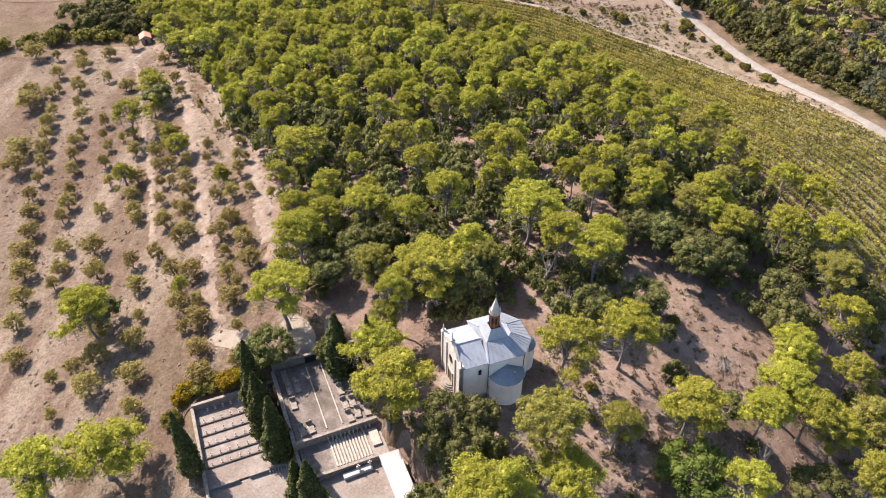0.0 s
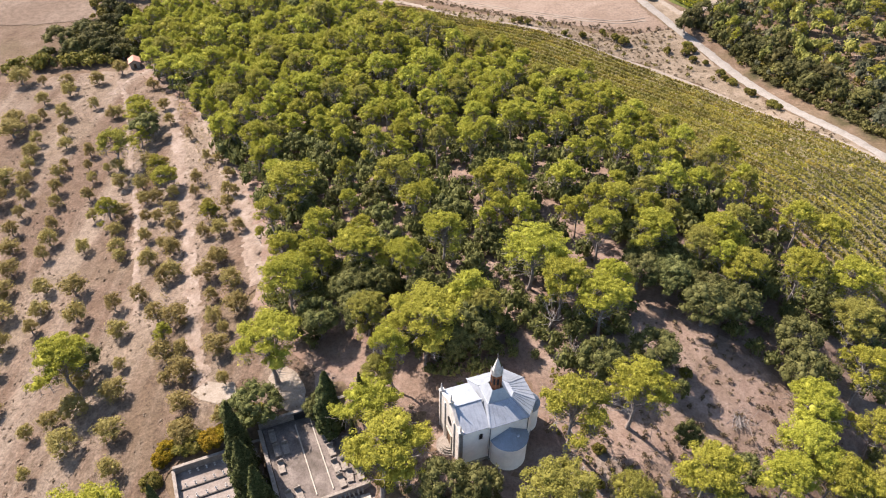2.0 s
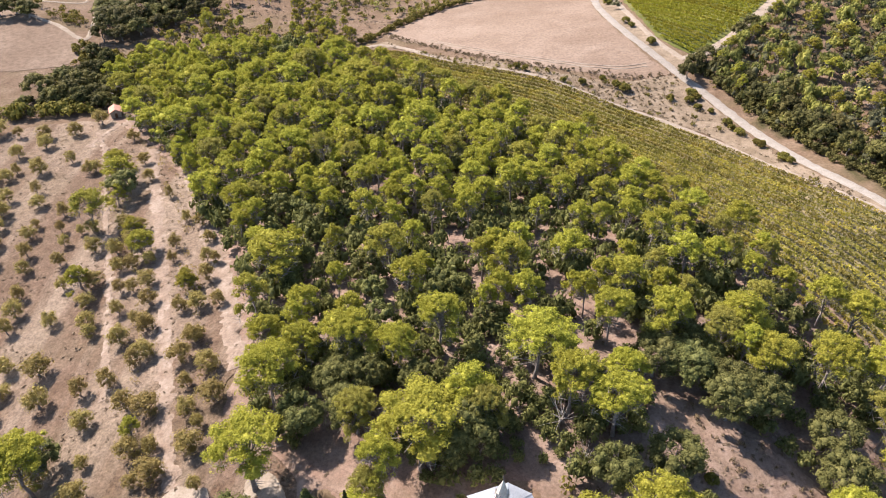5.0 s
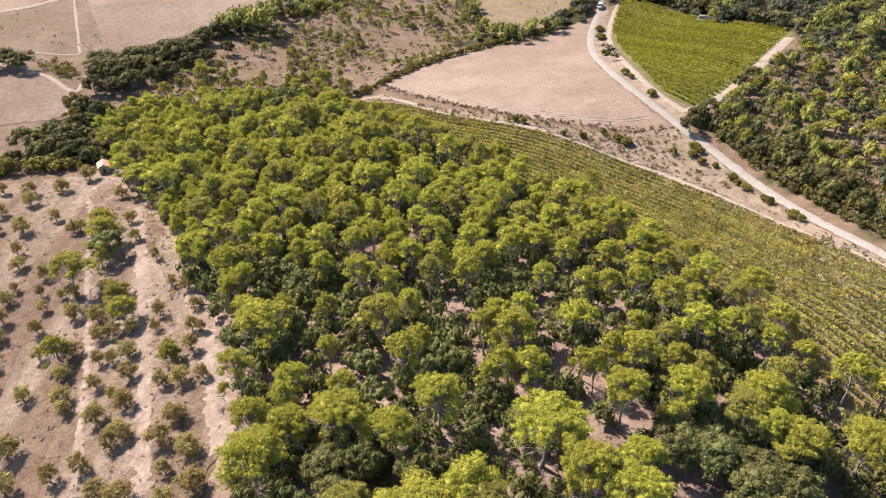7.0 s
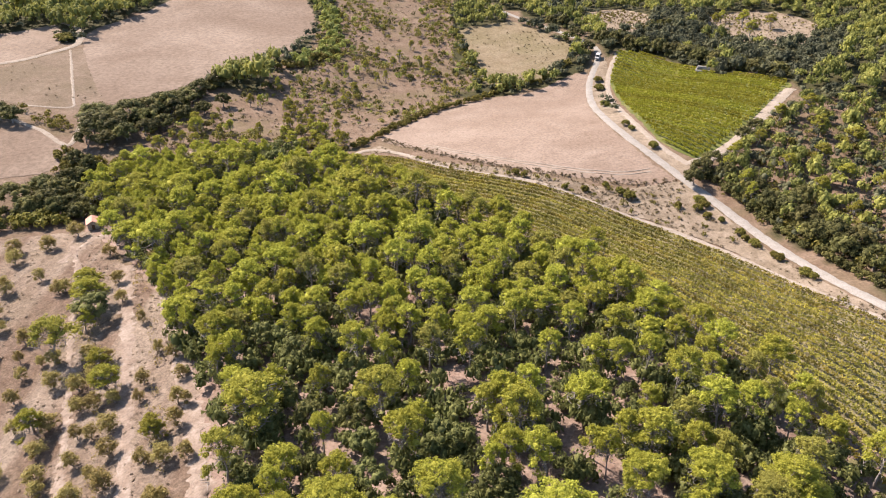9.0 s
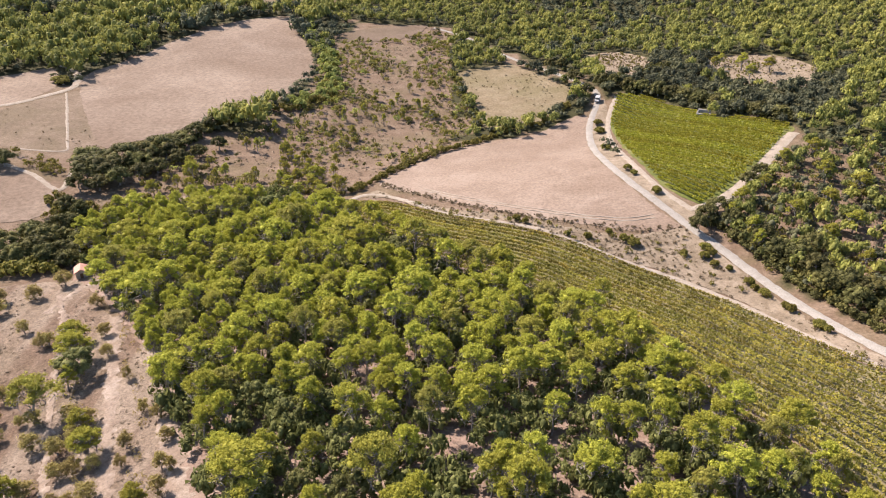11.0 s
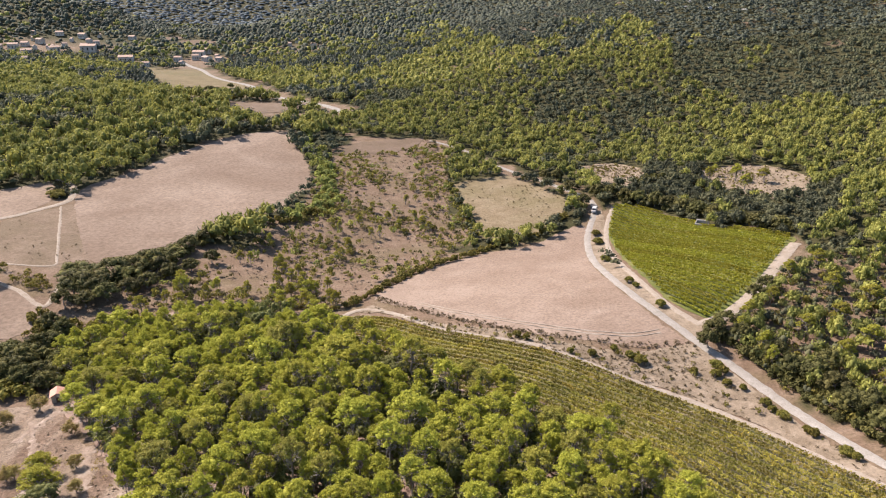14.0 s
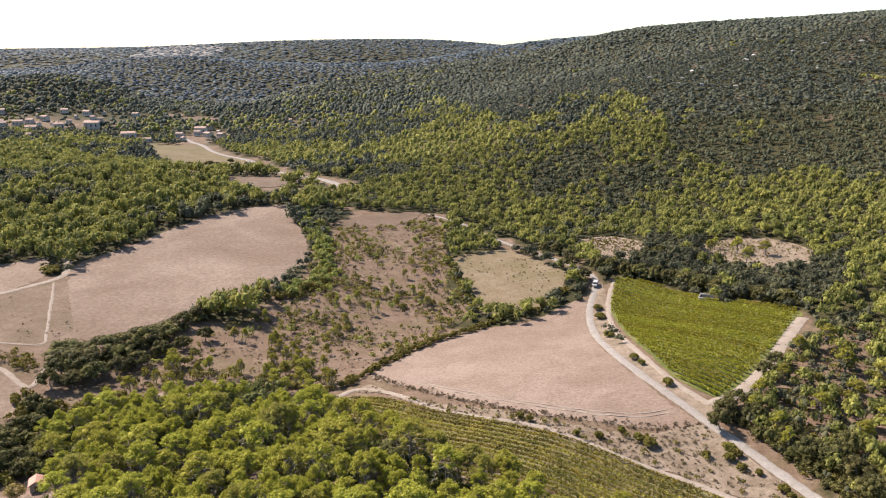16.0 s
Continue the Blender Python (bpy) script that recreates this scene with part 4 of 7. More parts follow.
OAKS_B = [
    (35.2, 91.7, 3.8), (30.9, 92.6, 3.5), (39, 95.3, 2.5), (-15.3, 96.5, 2.6), (31.5, 96.8, 2.5), (36.1, 97.6, 3.3), (6.6, 103.3, 2.5), (32.6, 104.6, 2.5),
    (-11.3, 105.2, 2.4), (-1.1, 111.9, 3.2), (-12.9, 112, 2.4), (-14.6, 118.2, 3), (-30.4, 119.4, 3.5), (-22.8, 121.1, 2.5), (-17, 130.4, 3.1), (-27.4, 138, 3.3),
    (-22.9, 141.3, 2.9), (-36.2, 144.7, 3), (-31, 144.9, 3.4), (-78.8, 162.7, 3.9), (18, 178.9, 2.2), (-13.3, 207.6, 4.1), (-57.9, 248.7, 4.1),
]
OLIVES_A = [
    (-48.8, 63.1, 1.4), (-63.9, 64.3, 0.9), (-38.6, 67.6, 1.9), (-58.8, 68.4, 2.1), (-33, 69.3, 1.3), (-51.4, 69.8, 1.9), (-67.2, 71.9, 1.1), (-40.8, 73.3, 1.7),
    (-63.7, 73.6, 1.5), (-60.1, 75, 2.1), (-34.7, 76.7, 0.9), (-53.8, 77.4, 1.9), (-77.4, 78, 1.8), (-45.5, 78.8, 0.9), (-42.8, 79.8, 1.9), (-62.5, 81.6, 1.8),
    (-55.4, 83.6, 1), (-37.9, 83.8, 1.8), (-47.7, 84.1, 1.7), (-44.4, 84.7, 1.2), (-82.2, 86.8, 1.7), (-65.6, 87.7, 1.4), (-37.7, 88, 0.9), (-40.5, 91.1, 1.4),
    (-59, 91.9, 1.6), (-47.9, 92.4, 2), (-36.8, 93.1, 1.9), (-84.2, 93.4, 2), (-52.1, 93.8, 1.7), (-79, 96.8, 1.3), (-42.8, 97.1, 1.1), (-70, 97.8, 1.9),
]
OLIVES_B = [
    (-62.6, 99, 1.4), (-57.8, 100, 1.4), (-39.8, 100.3, 1.8), (-88, 101.6, 2.3), (-79.8, 101.8, 1.7), (-45.7, 103.4, 1.8), (-54.7, 104.1, 1.3), (-73.8, 105.7, 2.2),
    (-53.2, 105.8, 1.8), (-81.8, 107.8, 1.7), (-44.1, 107.8, 1.4), (-45.1, 108.4, 1.5), (-91.9, 108.6, 2.3), (-60, 110.6, 1.7), (-55.7, 113.3, 1.6), (-67.6, 113.9, 1.2),
    (-93.1, 115, 2), (-58.7, 115.6, 1), (-69.2, 116.8, 1.6), (-50.2, 117.1, 1.2), (-46.8, 117.2, 1.7), (-43, 117.6, 1.2), (-87.1, 118.4, 1.3), (-77.9, 119, 1.4),
    (-63.8, 119.2, 1.2), (-57.8, 120.5, 1.5), (-96.3, 122.1, 2), (-87.6, 123, 1.7), (-72.1, 123.2, 1.6), (-63, 125.4, 1.1), (-47.6, 125.6, 1.3), (-65.9, 125.7, 1.1),
]
OLIVES_C = [
    (-60.5, 126.8, 1.7), (-99, 128, 1.5), (-89.4, 128.4, 1.3), (-73.1, 129.3, 1.9), (-80.1, 129.5, 1.1), (-47.4, 131.1, 0.9), (-49.2, 131.6, 1.2), (-69.1, 133.1, 1.4),
    (-66.2, 133.5, 1.5), (-57.4, 133.6, 0.9), (-99.8, 133.9, 1.2), (-62.6, 134.2, 1.2), (-92.3, 136.5, 1.4), (-84.5, 137.6, 1.3), (-58.2, 138.4, 1.2), (-71.9, 138.9, 1.6),
    (-51.3, 139.2, 1.2), (-108.5, 139.5, 2.6), (-101.7, 140, 1.4), (-78, 141.1, 1.6), (-69.6, 141.6, 1.3), (-94.4, 142.1, 1.4), (-86.6, 144.6, 1.1), (-54.9, 146.4, 1.6),
    (-104.6, 146.7, 1.9), (-110.6, 146.9, 2.8), (-69.4, 147.1, 1.5), (-73.3, 147.9, 1.6), (-81.2, 148.3, 1.5), (-84.2, 148.4, 0.9), (-96.8, 148.6, 1.6), (-59.1, 148.6, 1),
]
OLIVES_D = [
    (-89.5, 149.8, 0.9), (-96.9, 152.3, 0.9), (-106.7, 152.9, 1.5), (-92, 156.6, 1.3), (-108.2, 157.6, 1.7), (-59.3, 158.4, 1.2), (-108.8, 159.5, 1.5), (-67, 160, 0.9),
    (-100.6, 161.4, 1.7), (-110.2, 164.6, 1.4), (-104.1, 167.6, 1.2), (-118.7, 169, 3.2), (-75.4, 169.4, 1.3), (-120.9, 174.6, 2.6), (-87, 175, 1.4), (-115.7, 175.1, 1.6),
    (-94, 176.2, 1.6), (-92.5, 176.6, 1.6), (-108.2, 177.6, 2), (-115, 178.3, 1.1), (-80.2, 178.8, 1.5), (-102.1, 183, 1.3), (-118.8, 186.9, 1.7), (-74.9, 187.8, 1.1),
    (-113.6, 192.5, 1.9), (-89, 194.1, 1.5), (-116.7, 198.2, 1.8), (-125, 199.5, 1.2), (-108.5, 200.2, 2), (-132.2, 200.6, 2.9), (-103.8, 207.1, 2),
]

rng = np.random.default_rng(11)
PINES_ALL = PINES_A + PINES_B + PINES_C + PINES_D + PINES_E + PINES_F + PINES_G + PINES_H
PINES = [p for p in PINES_ALL if math.hypot(p[0] + 100.5, p[1] - 209) > 6]
rim = np.random.default_rng(19)
for k, p in enumerate(smooth_line([(-38, 243), (-19, 226), (0, 205), (13, 190), (26, 178), (33, 167), (42, 146), (51, 132), (57, 118), (63, 108)], 4.2)):
    q = p + rim.normal(0, 1.2, 2) - np.array([1.2, 1.2])
    if min(math.hypot(q[0] - x, q[1] - y) - 0.5 * r for x, y, r in PINES) > 1.4:
        PINES.append((round(float(q[0]), 1), round(float(q[1]), 1), float(rim.uniform(2.4, 3.5))))
SHAPES = ((1, 0.5, 1, 10.5), (2, 0.42, 1.1, 11), (3, 0.6, 0.9, 10), (4, 0.5, 0.8, 11.5), (5, 0.65, 1.0, 10), (6, 0.45, 1.0, 10.5), (7, 0.55, 0.7, 11), (8, 0.38, 1.1, 9.5))
BUSHY = [p for p in PINES if p[1] > 85 and p[2] < 4 and bool(inside(np.array([p[0]]), np.array([p[1]]), ORCHARD)[0])]
PINES = [p for p in PINES if p not in BUSHY]
plant([pine_kind(s, 2.3, 6.2, dome=0.85, mat=M_PINE2, size=0.12, grain=1.2) for s in (61, 62, 63)], BUSHY, rng, 0.3)
plant([pine_kind(s, dome=d, sparse=p, H=h, tufts=15, per=38, size=0.098, grain=0.95, twigs=12) for s, d, p, h in SHAPES], [(x, y, r * 1.08) for x, y, r in PINES if y < 100], rng)
plant([pine_kind(s + 10, dome=d, sparse=p, H=h, tufts=9, per=24, size=0.14, grain=1.15) for s, d, p, h in SHAPES], [(x, y, r * 0.94) for x, y, r in PINES if 100 <= y < 150], rng)
plant([pine_kind(s + 20, dome=d, sparse=p, H=h) for s, d, p, h in SHAPES], [(x, y, r * 0.92) for x, y, r in PINES if y >= 150], rng)
plant([oak_kind(s, H=7.6, per=64, size=0.10) for s in (21, 22, 23, 24)], [p for p in OAKS_A + OAKS_B if p[1] < 100 and p != (33, 49, 5.6)], rng)
plant([oak_kind(81, H=7.6, mat=M_MAPLE, label="broad bright green leafy tree below the clearing", per=64, size=0.10)], [(33, 49.4, 4.6)], rng)
plant([oak_kind(s, H=7.2, per=32, size=0.14) for s in (25, 26, 27)], [p for p in OAKS_A + OAKS_B if p[1] >= 100], rng)
OLIVES = [(x, y, r * 1.16) for x, y, r in OLIVES_A + OLIVES_B + OLIVES_C + OLIVES_D]
plant([olive_kind(s) for s in (31, 32, 33, 34, 35)], OLIVES, rng, 0.3)
CYPRESSES = [(-35.2, 51.5, 1.5), (-23.4, 54.7, 2.0), (-26.3, 58.6, 2.1), (-28.3, 62.6, 2.0), (-18.5, 46.3, 1.9), (-16.5, 45, 1.9), (-16.3, 67.7, 2.2), (-12, 62.3, 0.9), (-11.5, 67.4, 0.9)]
plant([cypress_kind(s) for s in (41, 42, 43)], CYPRESSES, rng, 0.3)


# ---- woods, hedges and scrub that nobody could count ----
def scatter(area, gap, rng, jitter=0.42):
    """Uneven places about gap apart in a box."""
    x0, x1, y0, y1 = area
    x, y = np.meshgrid(np.arange(x0, x1, gap), np.arange(y0, y1, gap * 0.9))
    x[1::2] += gap / 2
    return (x + rng.normal(0, jitter * gap * 0.6, x.shape)).ravel(), (y + rng.normal(0, jitter * gap * 0.6, y.shape)).ravel()


def crowns(x, y, r, tall, per, size, rng, flat=0.6, low=-0.2, variants=10, lumps=5, massed=False):
    """Many small crowns as one cloud of leaf clumps: each is several lumps of leaves."""
    kinds = []
    for _ in range(variants):
        d = sphere_dirs(lumps, rng, -0.1) * np.array([0.56, 0.56, 0.36]) * rng.uniform(0.7, 1.2, (lumps, 1))
        if massed:
            rr = rng.uniform(0.36, 0.6, lumps) * (5 / max(lumps, 4)) ** 0.32
            body = domes(d, rr * (0.7 if per else 1), flat, rng, 4)
            kinds.append(joined([body, puffs(d, rr * 1.08, flat, per, size, rng, -0.3, 0.65, 0.7)]) if per else body)
            continue
        kinds.append(puffs(d, rng.uniform(0.36, 0.58, lumps), flat, per // lumps, size, rng, low, 0.2))
    pick = rng.integers(variants, size=len(x))
    z = height(x, y)
    out, tri, o = [], [], 0
    for k in range(variants):
        s = pick == k
        a = rng.uniform(0, 2 * np.pi, s.sum())
        v, f = kinds[k]
        ca, sa = np.cos(a)[:, None], np.sin(a)[:, None]
        w = np.stack([(v[:, 0] * ca - v[:, 1] * sa) * r[s, None] + x[s, None], (v[:, 0] * sa + v[:, 1] * ca) * r[s, None] + y[s, None],
                      v[:, 2] * (tall[s] * 0.9)[:, None] + z[s, None] + tall[s, None] * 0.46], -1)
        tone = np.repeat(rng.uniform(0, 1, len(w)), len(v))
        out.append(np.c_[w.reshape(-1, 3), tone])
        tri.append((f[None] + (o + np.arange(len(w)) * len(v))[:, None, None]).reshape(-1, 3))
        o += len(out[-1])
    return np.concatenate(out), np.concatenate(tri)


def stuff(name, pieces, material, label, category):
    v, f = joined(pieces)
    me = mesh_from(name, v[:, :3], f, material, True)
    me.attributes.new("tone", "FLOAT", "POINT").data.foreach_set("value", v[:, 3].astype(np.float32))
    return tagged(new(name, me), label, category, kind="stuff")


VERGE = [(-240, 672), (-205, 650), (-164, 592), (-126, 612), (-72, 592), (-92, 562), (-130, 545), (-190, 578), (-232, 640)]
OPEN = [CLEARING, ORCHARD, FIELD_NW, STUBBLE, VINEYARD, VINEYARD_N, MEADOW, FIELD_W, FIELD_FAR_W, PASTURE, FIELD_SW, VILLAGE_FIELD, BROWN_FIELD, FALLOW, GLADE, GLADE_E, BANK, VERGE]
ALL_TREES = np.array(PINES + OAKS_A + OAKS_B)


def free(x, y, r=0.0):
    ok = np.ones(x.shape, bool)
    for poly in OPEN:
        ok &= ~inside(x, y, poly)
    for line, w in ((ROAD, 3.5), (FAR_ROAD, 13), (TRACKS[0], 2), (TRACKS[1], 3.5)):
        ok &= off_line(x, y, line) > w + r * 0.6
    return ok


def in_view(x, y, slack=25):
    """Within the valley that the flight overlooks."""
    return np.abs(x) < 0.66 * (y + 25) + slack


rng = np.random.default_rng(77)
# undergrowth in the pine wood: finer where the camera passes near
PATH_IN_WOOD = [(38, 86), (33, 92), (24.6, 104), (18, 112)]
for y0, y1, gap, leaf, grain in ((36, 112, 2.7, 150, 0.125), (112, 270, 2.7, 72, 0.18)):
    x, y = scatter((-118, 92, y0, y1), gap, rng)
    ok = inside(x, y, WOOD) & (inside(x + 1, y + 4, WOOD) | (x < -20)) & (inside(x - 3, y, WOOD) | (y > 140)) & free(x, y) & (np.hypot(x - 5.5, y - 61) > 11) & (off_line(x, y, PATH_IN_WOOD) > 3.4) & (np.hypot(x, y - 131) > 4) & (np.hypot(x + 100, y - 208) > 9)
    near = np.array([np.min(np.hypot(ALL_TREES[:, 0] - a, ALL_TREES[:, 1] - b) - 0.3 * ALL_TREES[:, 2]) for a, b in zip(x, y)])
    dense = np.clip((y - 66) / 26, 0, 1) * np.where(x > 14, 1, 0.75)
    ok &= (near > 0.0) & (np.sin(x * 0.19 + 1) + np.sin(y * 0.16 + x * 0.07) + rng.normal(0, 0.7, x.shape) > 0.9 - (2.5 if y0 < 100 else 3.2) * dense)
    x, y = x[ok], y[ok]
    r = rng.uniform(0.9, 2.3, len(x)) * np.where(y > 90, 1.15, 0.95)
    stuff("undergrowth", [crowns(x, y, r, r * rng.uniform(1.2, 2.0, len(r)), 26 if y0 < 100 else 12, grain, rng, 0.9, -0.5, lumps=8 if y0 < 100 else 5, massed=True)], M_OAK, "dark evergreen undergrowth beneath the pines", "undergrowth")
x, y = scatter((-118, 92, 90, 270), 4.6, rng)
ok = inside(x, y, WOOD) & inside(x + 3, y + 10, WOOD) & free(x, y)
near = np.array([np.min(np.hypot(ALL_TREES[:, 0] - a, ALL_TREES[:, 1] - b) - 0.8 * ALL_TREES[:, 2]) for a, b in zip(x, y)])
ok &= (near > 1.3) & (np.hypot(x + 100, y - 208) > 8)
FILL = [(round(float(a), 1), round(float(b), 1), float(rng.uniform(1.8, 2.7))) for a, b in zip(x[ok], y[ok])]
# younger pines that fill the gaps of the wood, joined
young = [pine_kind(s, dome=0.6, H=9.0) for s in (51, 52, 53)]
pieces, which = [], []
for k, (px, py, pr) in enumerate([p for p in FILL if p[1] > 150]):
    kind = young[k % 3]
    a, sc = rng.uniform(0, 2 * math.pi), pr / 3.0
    turn = np.array([[math.cos(a) * sc, -math.sin(a) * sc, 0], [math.sin(a) * sc, math.cos(a) * sc, 0], [0, 0, rng.uniform(0.85, 1.05)]])
    for n, ob in enumerate(sorted(kind.children, key=lambda o: o.name)):
        co = np.array([v.co[:] for v in ob.data.vertices]) @ turn.T + (px, py, float(height(px, py)) - 0.1)
        tri = np.array([t.vertices[:] for t in (ob.data.calc_loop_triangles() or ob.data.loop_triangles)])
        pieces.append((co, tri))
        which.append(np.full(len(tri), n))
for kind in young:
    for ob in (*kind.children_recursive, kind):
        bpy.data.objects.remove(ob)
v, f = joined(pieces)
tagged(new("pine_thicket", mesh_from("pine_thicket", v, f, [M_PINE, M_BARK], True, np.concatenate(which))), "young yellow-green pines filling the gaps of the wood", "pines", kind="stuff")

# woods of the hillsides
x, y = scatter((-420, 560, 110, 700), 6.4, rng)
sel = free(x, y, 2) & in_view(x, y) & ~((x > -205) & (x < -132) & (y > 292) & (y < 376)) & ~inside(x, y, WOOD) & ~inside(x, y, SCRUB)
sel &= ~((y < 262) & (x < 75)) & ~((y < 330) & (x < 60)) & ((y > 190) | (x > 96)) & ((y < 420) | (x < -64) | (x > 0) | (y > 520))
x, y = x[sel], y[sel]
# pines on the lower slopes, dark oaks above them
UPLAND = [(-5, 1161), (56, 833), (120, 873), (190, 830), (200, 726), (178, 631), (205, 549), (254, 545), (275, 500), (420, 440), (900, 480), (1500, 1600), (-5, 1600)]
def pines_at(x, y, rng):
    clump = np.sin(x * 0.031 + 1.3) + np.sin(y * 0.027 + x * 0.012) + 0.9 * np.sin(x * 0.075 - y * 0.055) + rng.normal(0, 0.75, len(x))
    return clump + np.where(x < -80, 0.85, 0.6) - 3.7 * inside(x, y, UPLAND) > -0.1


pine = pines_at(x, y, rng)
LITTER = ([x], [y])
east = inside(x, y, EAST)
keep = rng.uniform(0, 1, len(x)) < np.where(east, 0.92, np.where(x < -80, 0.74, 0.96))
close = (y < 330) | (y < 440) & (x > 30) & (x < 190)
for nm, s, mat, label, lo, hi in (("pine_woods", pine & keep, M_WOODS, "light green pine woods on the slopes of the valley", 2.3, 3.9), ("oak_woods", ~pine & keep, M_GARRIGUE, "dark holm oak woods on the slopes of the valley", 2.0, 4.2)):
    for c, lumps, leaf, grain in ((close, 11, 13, 0.12), (~close, 9, 9, 0.12) if mat is M_WOODS else (~close, 5, 7, 0.16)):
        q = s & c
        r = rng.uniform(lo, hi, q.sum()) * np.where(east[q], 0.9, np.where(x[q] < -80, 1.62, 1.05))
        tall = r * (rng.uniform(1.7, 2.4, len(r)) if mat is M_WOODS else rng.uniform(1.0, 1.7, len(r)))
        stuff(nm, [crowns(x[q], y[q], r, tall, leaf, grain, rng, 0.6 if mat is M_WOODS else 0.75, lumps=lumps, massed=True)], mat, label, "woods")

# dark oaks and shrubs standing between the pines
u, w = scatter((-420, 560, 190, 700), 6.4, rng)
low = free(u, w, 1.5) & in_view(u, w) & ~inside(u, w, WOOD) & ~inside(u, w, SCRUB) & ~inside(u, w, UPLAND) & ((w > 262) | (u > 75)) & ((w > 330) | (u > 60)) & ((w < 420) | (u < -64) | (u > 0) | (w > 520)) & ~((u > -205) & (u < -132) & (w > 292) & (w < 376))
u, w = u[low], w[low]
r = rng.uniform(1.4, 2.9, len(u))
stuff("oak_woods", [crowns(u, w, r, r * rng.uniform(1.1, 1.7, len(r)), 7, 0.16, rng, 0.75, lumps=4, massed=True)], M_GARRIGUE, "dark holm oaks and shrubs standing between the pines", "woods")

# far woods, left open before the houses
VILLAGE = [(-603, 1051, 13.9), (-585, 1058, 15.5), (-583, 1083, 11.9), (-605, 1150, 8), (-545, 1015, 13.4), (-561, 1066, 11.7), (-545, 1077, 14.2), (-528, 1052, 13.9), (-571, 1158, 27), (-508, 1098, 16), (-489, 1071, 20.5), (-518, 1135, 18.4), (-504, 1127, 12.4), (-404, 986, 18), (-472, 1176, 24), (-370, 961, 14), (-334, 1094, 9.7), (-318, 1036, 29), (-301, 1036, 15), (-336, 1045, 9.2), (-337, 993, 11), (-536, 1098, 11.3), (-487, 907, 7), (-225, 1126, 12), (-188, 1108, 10)]
VILLAGE += [(-536, 1156, 12), (-519, 1172, 13), (-413, 1021, 12), (-645, 1123, 12), (-541, 1131, 9), (-626, 1145, 9), (-338, 1067, 16), (-311, 1060, 13), (-218, 1148, 9), (-573, 1105, 11), (-612, 1067, 12), (-500, 1089, 10), (-352, 1024, 10), (-590, 1120, 12)]
VILLAGE_PLOTS = [[(-402, 1171), (-391, 1190), (-349, 1182), (-343, 1161), (-385, 1148)], [(-435, 1204), (-425, 1230), (-405, 1200), (-424, 1186)]]
parts = {True: [], False: []}
ridge = []
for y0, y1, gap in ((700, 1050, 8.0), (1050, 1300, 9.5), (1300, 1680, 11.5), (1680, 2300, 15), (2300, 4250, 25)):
    x, y = scatter((-0.66 * y1 - 60, 0.72 * y1 + 60, y0, y1), gap, rng)
    vill = inside(x, y, [(-640, 960), (-350, 940), (-270, 1000), (-180, 1110), (-200, 1160), (-420, 1230), (-700, 1230), (-760, 1050)])
    s = free(x, y, 3) & in_view(x, y, 60) & (~vill | (rng.uniform(0, 1, x.shape) < 0.9))
    for hx, hy, wide in VILLAGE:
        s &= np.hypot(x - hx * 0.982, y - hy * 0.982) > 8 + wide * 0.75
    for plot in VILLAGE_PLOTS:
        s &= ~inside(x, y, plot) & ~inside(x * 1.015, y * 1.015, plot)
    x, y = x[s], y[s]
    LITTER[0].append(x)
    LITTER[1].append(y)
    r = gap * (rng.uniform(0.5, 0.85, len(x)) if y0 < 1680 else rng.uniform(0.7, 1.05, len(x)))
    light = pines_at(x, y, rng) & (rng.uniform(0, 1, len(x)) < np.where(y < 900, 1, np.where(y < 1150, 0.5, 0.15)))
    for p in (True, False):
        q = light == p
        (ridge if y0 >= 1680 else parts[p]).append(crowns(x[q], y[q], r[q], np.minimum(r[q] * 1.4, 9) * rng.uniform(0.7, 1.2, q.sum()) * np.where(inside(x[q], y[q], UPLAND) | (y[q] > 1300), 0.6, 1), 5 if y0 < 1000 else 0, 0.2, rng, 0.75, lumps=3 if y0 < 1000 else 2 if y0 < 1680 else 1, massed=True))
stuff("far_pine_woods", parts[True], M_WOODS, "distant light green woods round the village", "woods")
stuff("far_oak_woods", parts[False], M_UPLAND, "distant dark garrigue covering the hills, cooled for haze", "woods")

stuff("ridge_woods", ridge, M_FAR, "distant garrigue on the ridges, tinted blue for haze", "woods")

# litter under the woods
bins = np.arange(-4000, 4001, 10.0)
grid = np.histogram2d(np.concatenate(LITTER[0]), np.concatenate(LITTER[1]), [bins, bins])[0] > 0
ix, iy = np.clip(((X + 4000) / 10).astype(int), 0, 799), np.clip(((Y + 4000) / 10).astype(int), 0, 799)
wooded = (((grid[ix, iy] & free(X, Y)) | (Y > 1100) & free(X, Y)) & ~inside(X, Y, EAST)).astype(np.float32)
at = ground.data.attributes.new("wooded", "FLOAT", "POINT")
at.data.foreach_set("value", wooded.ravel())

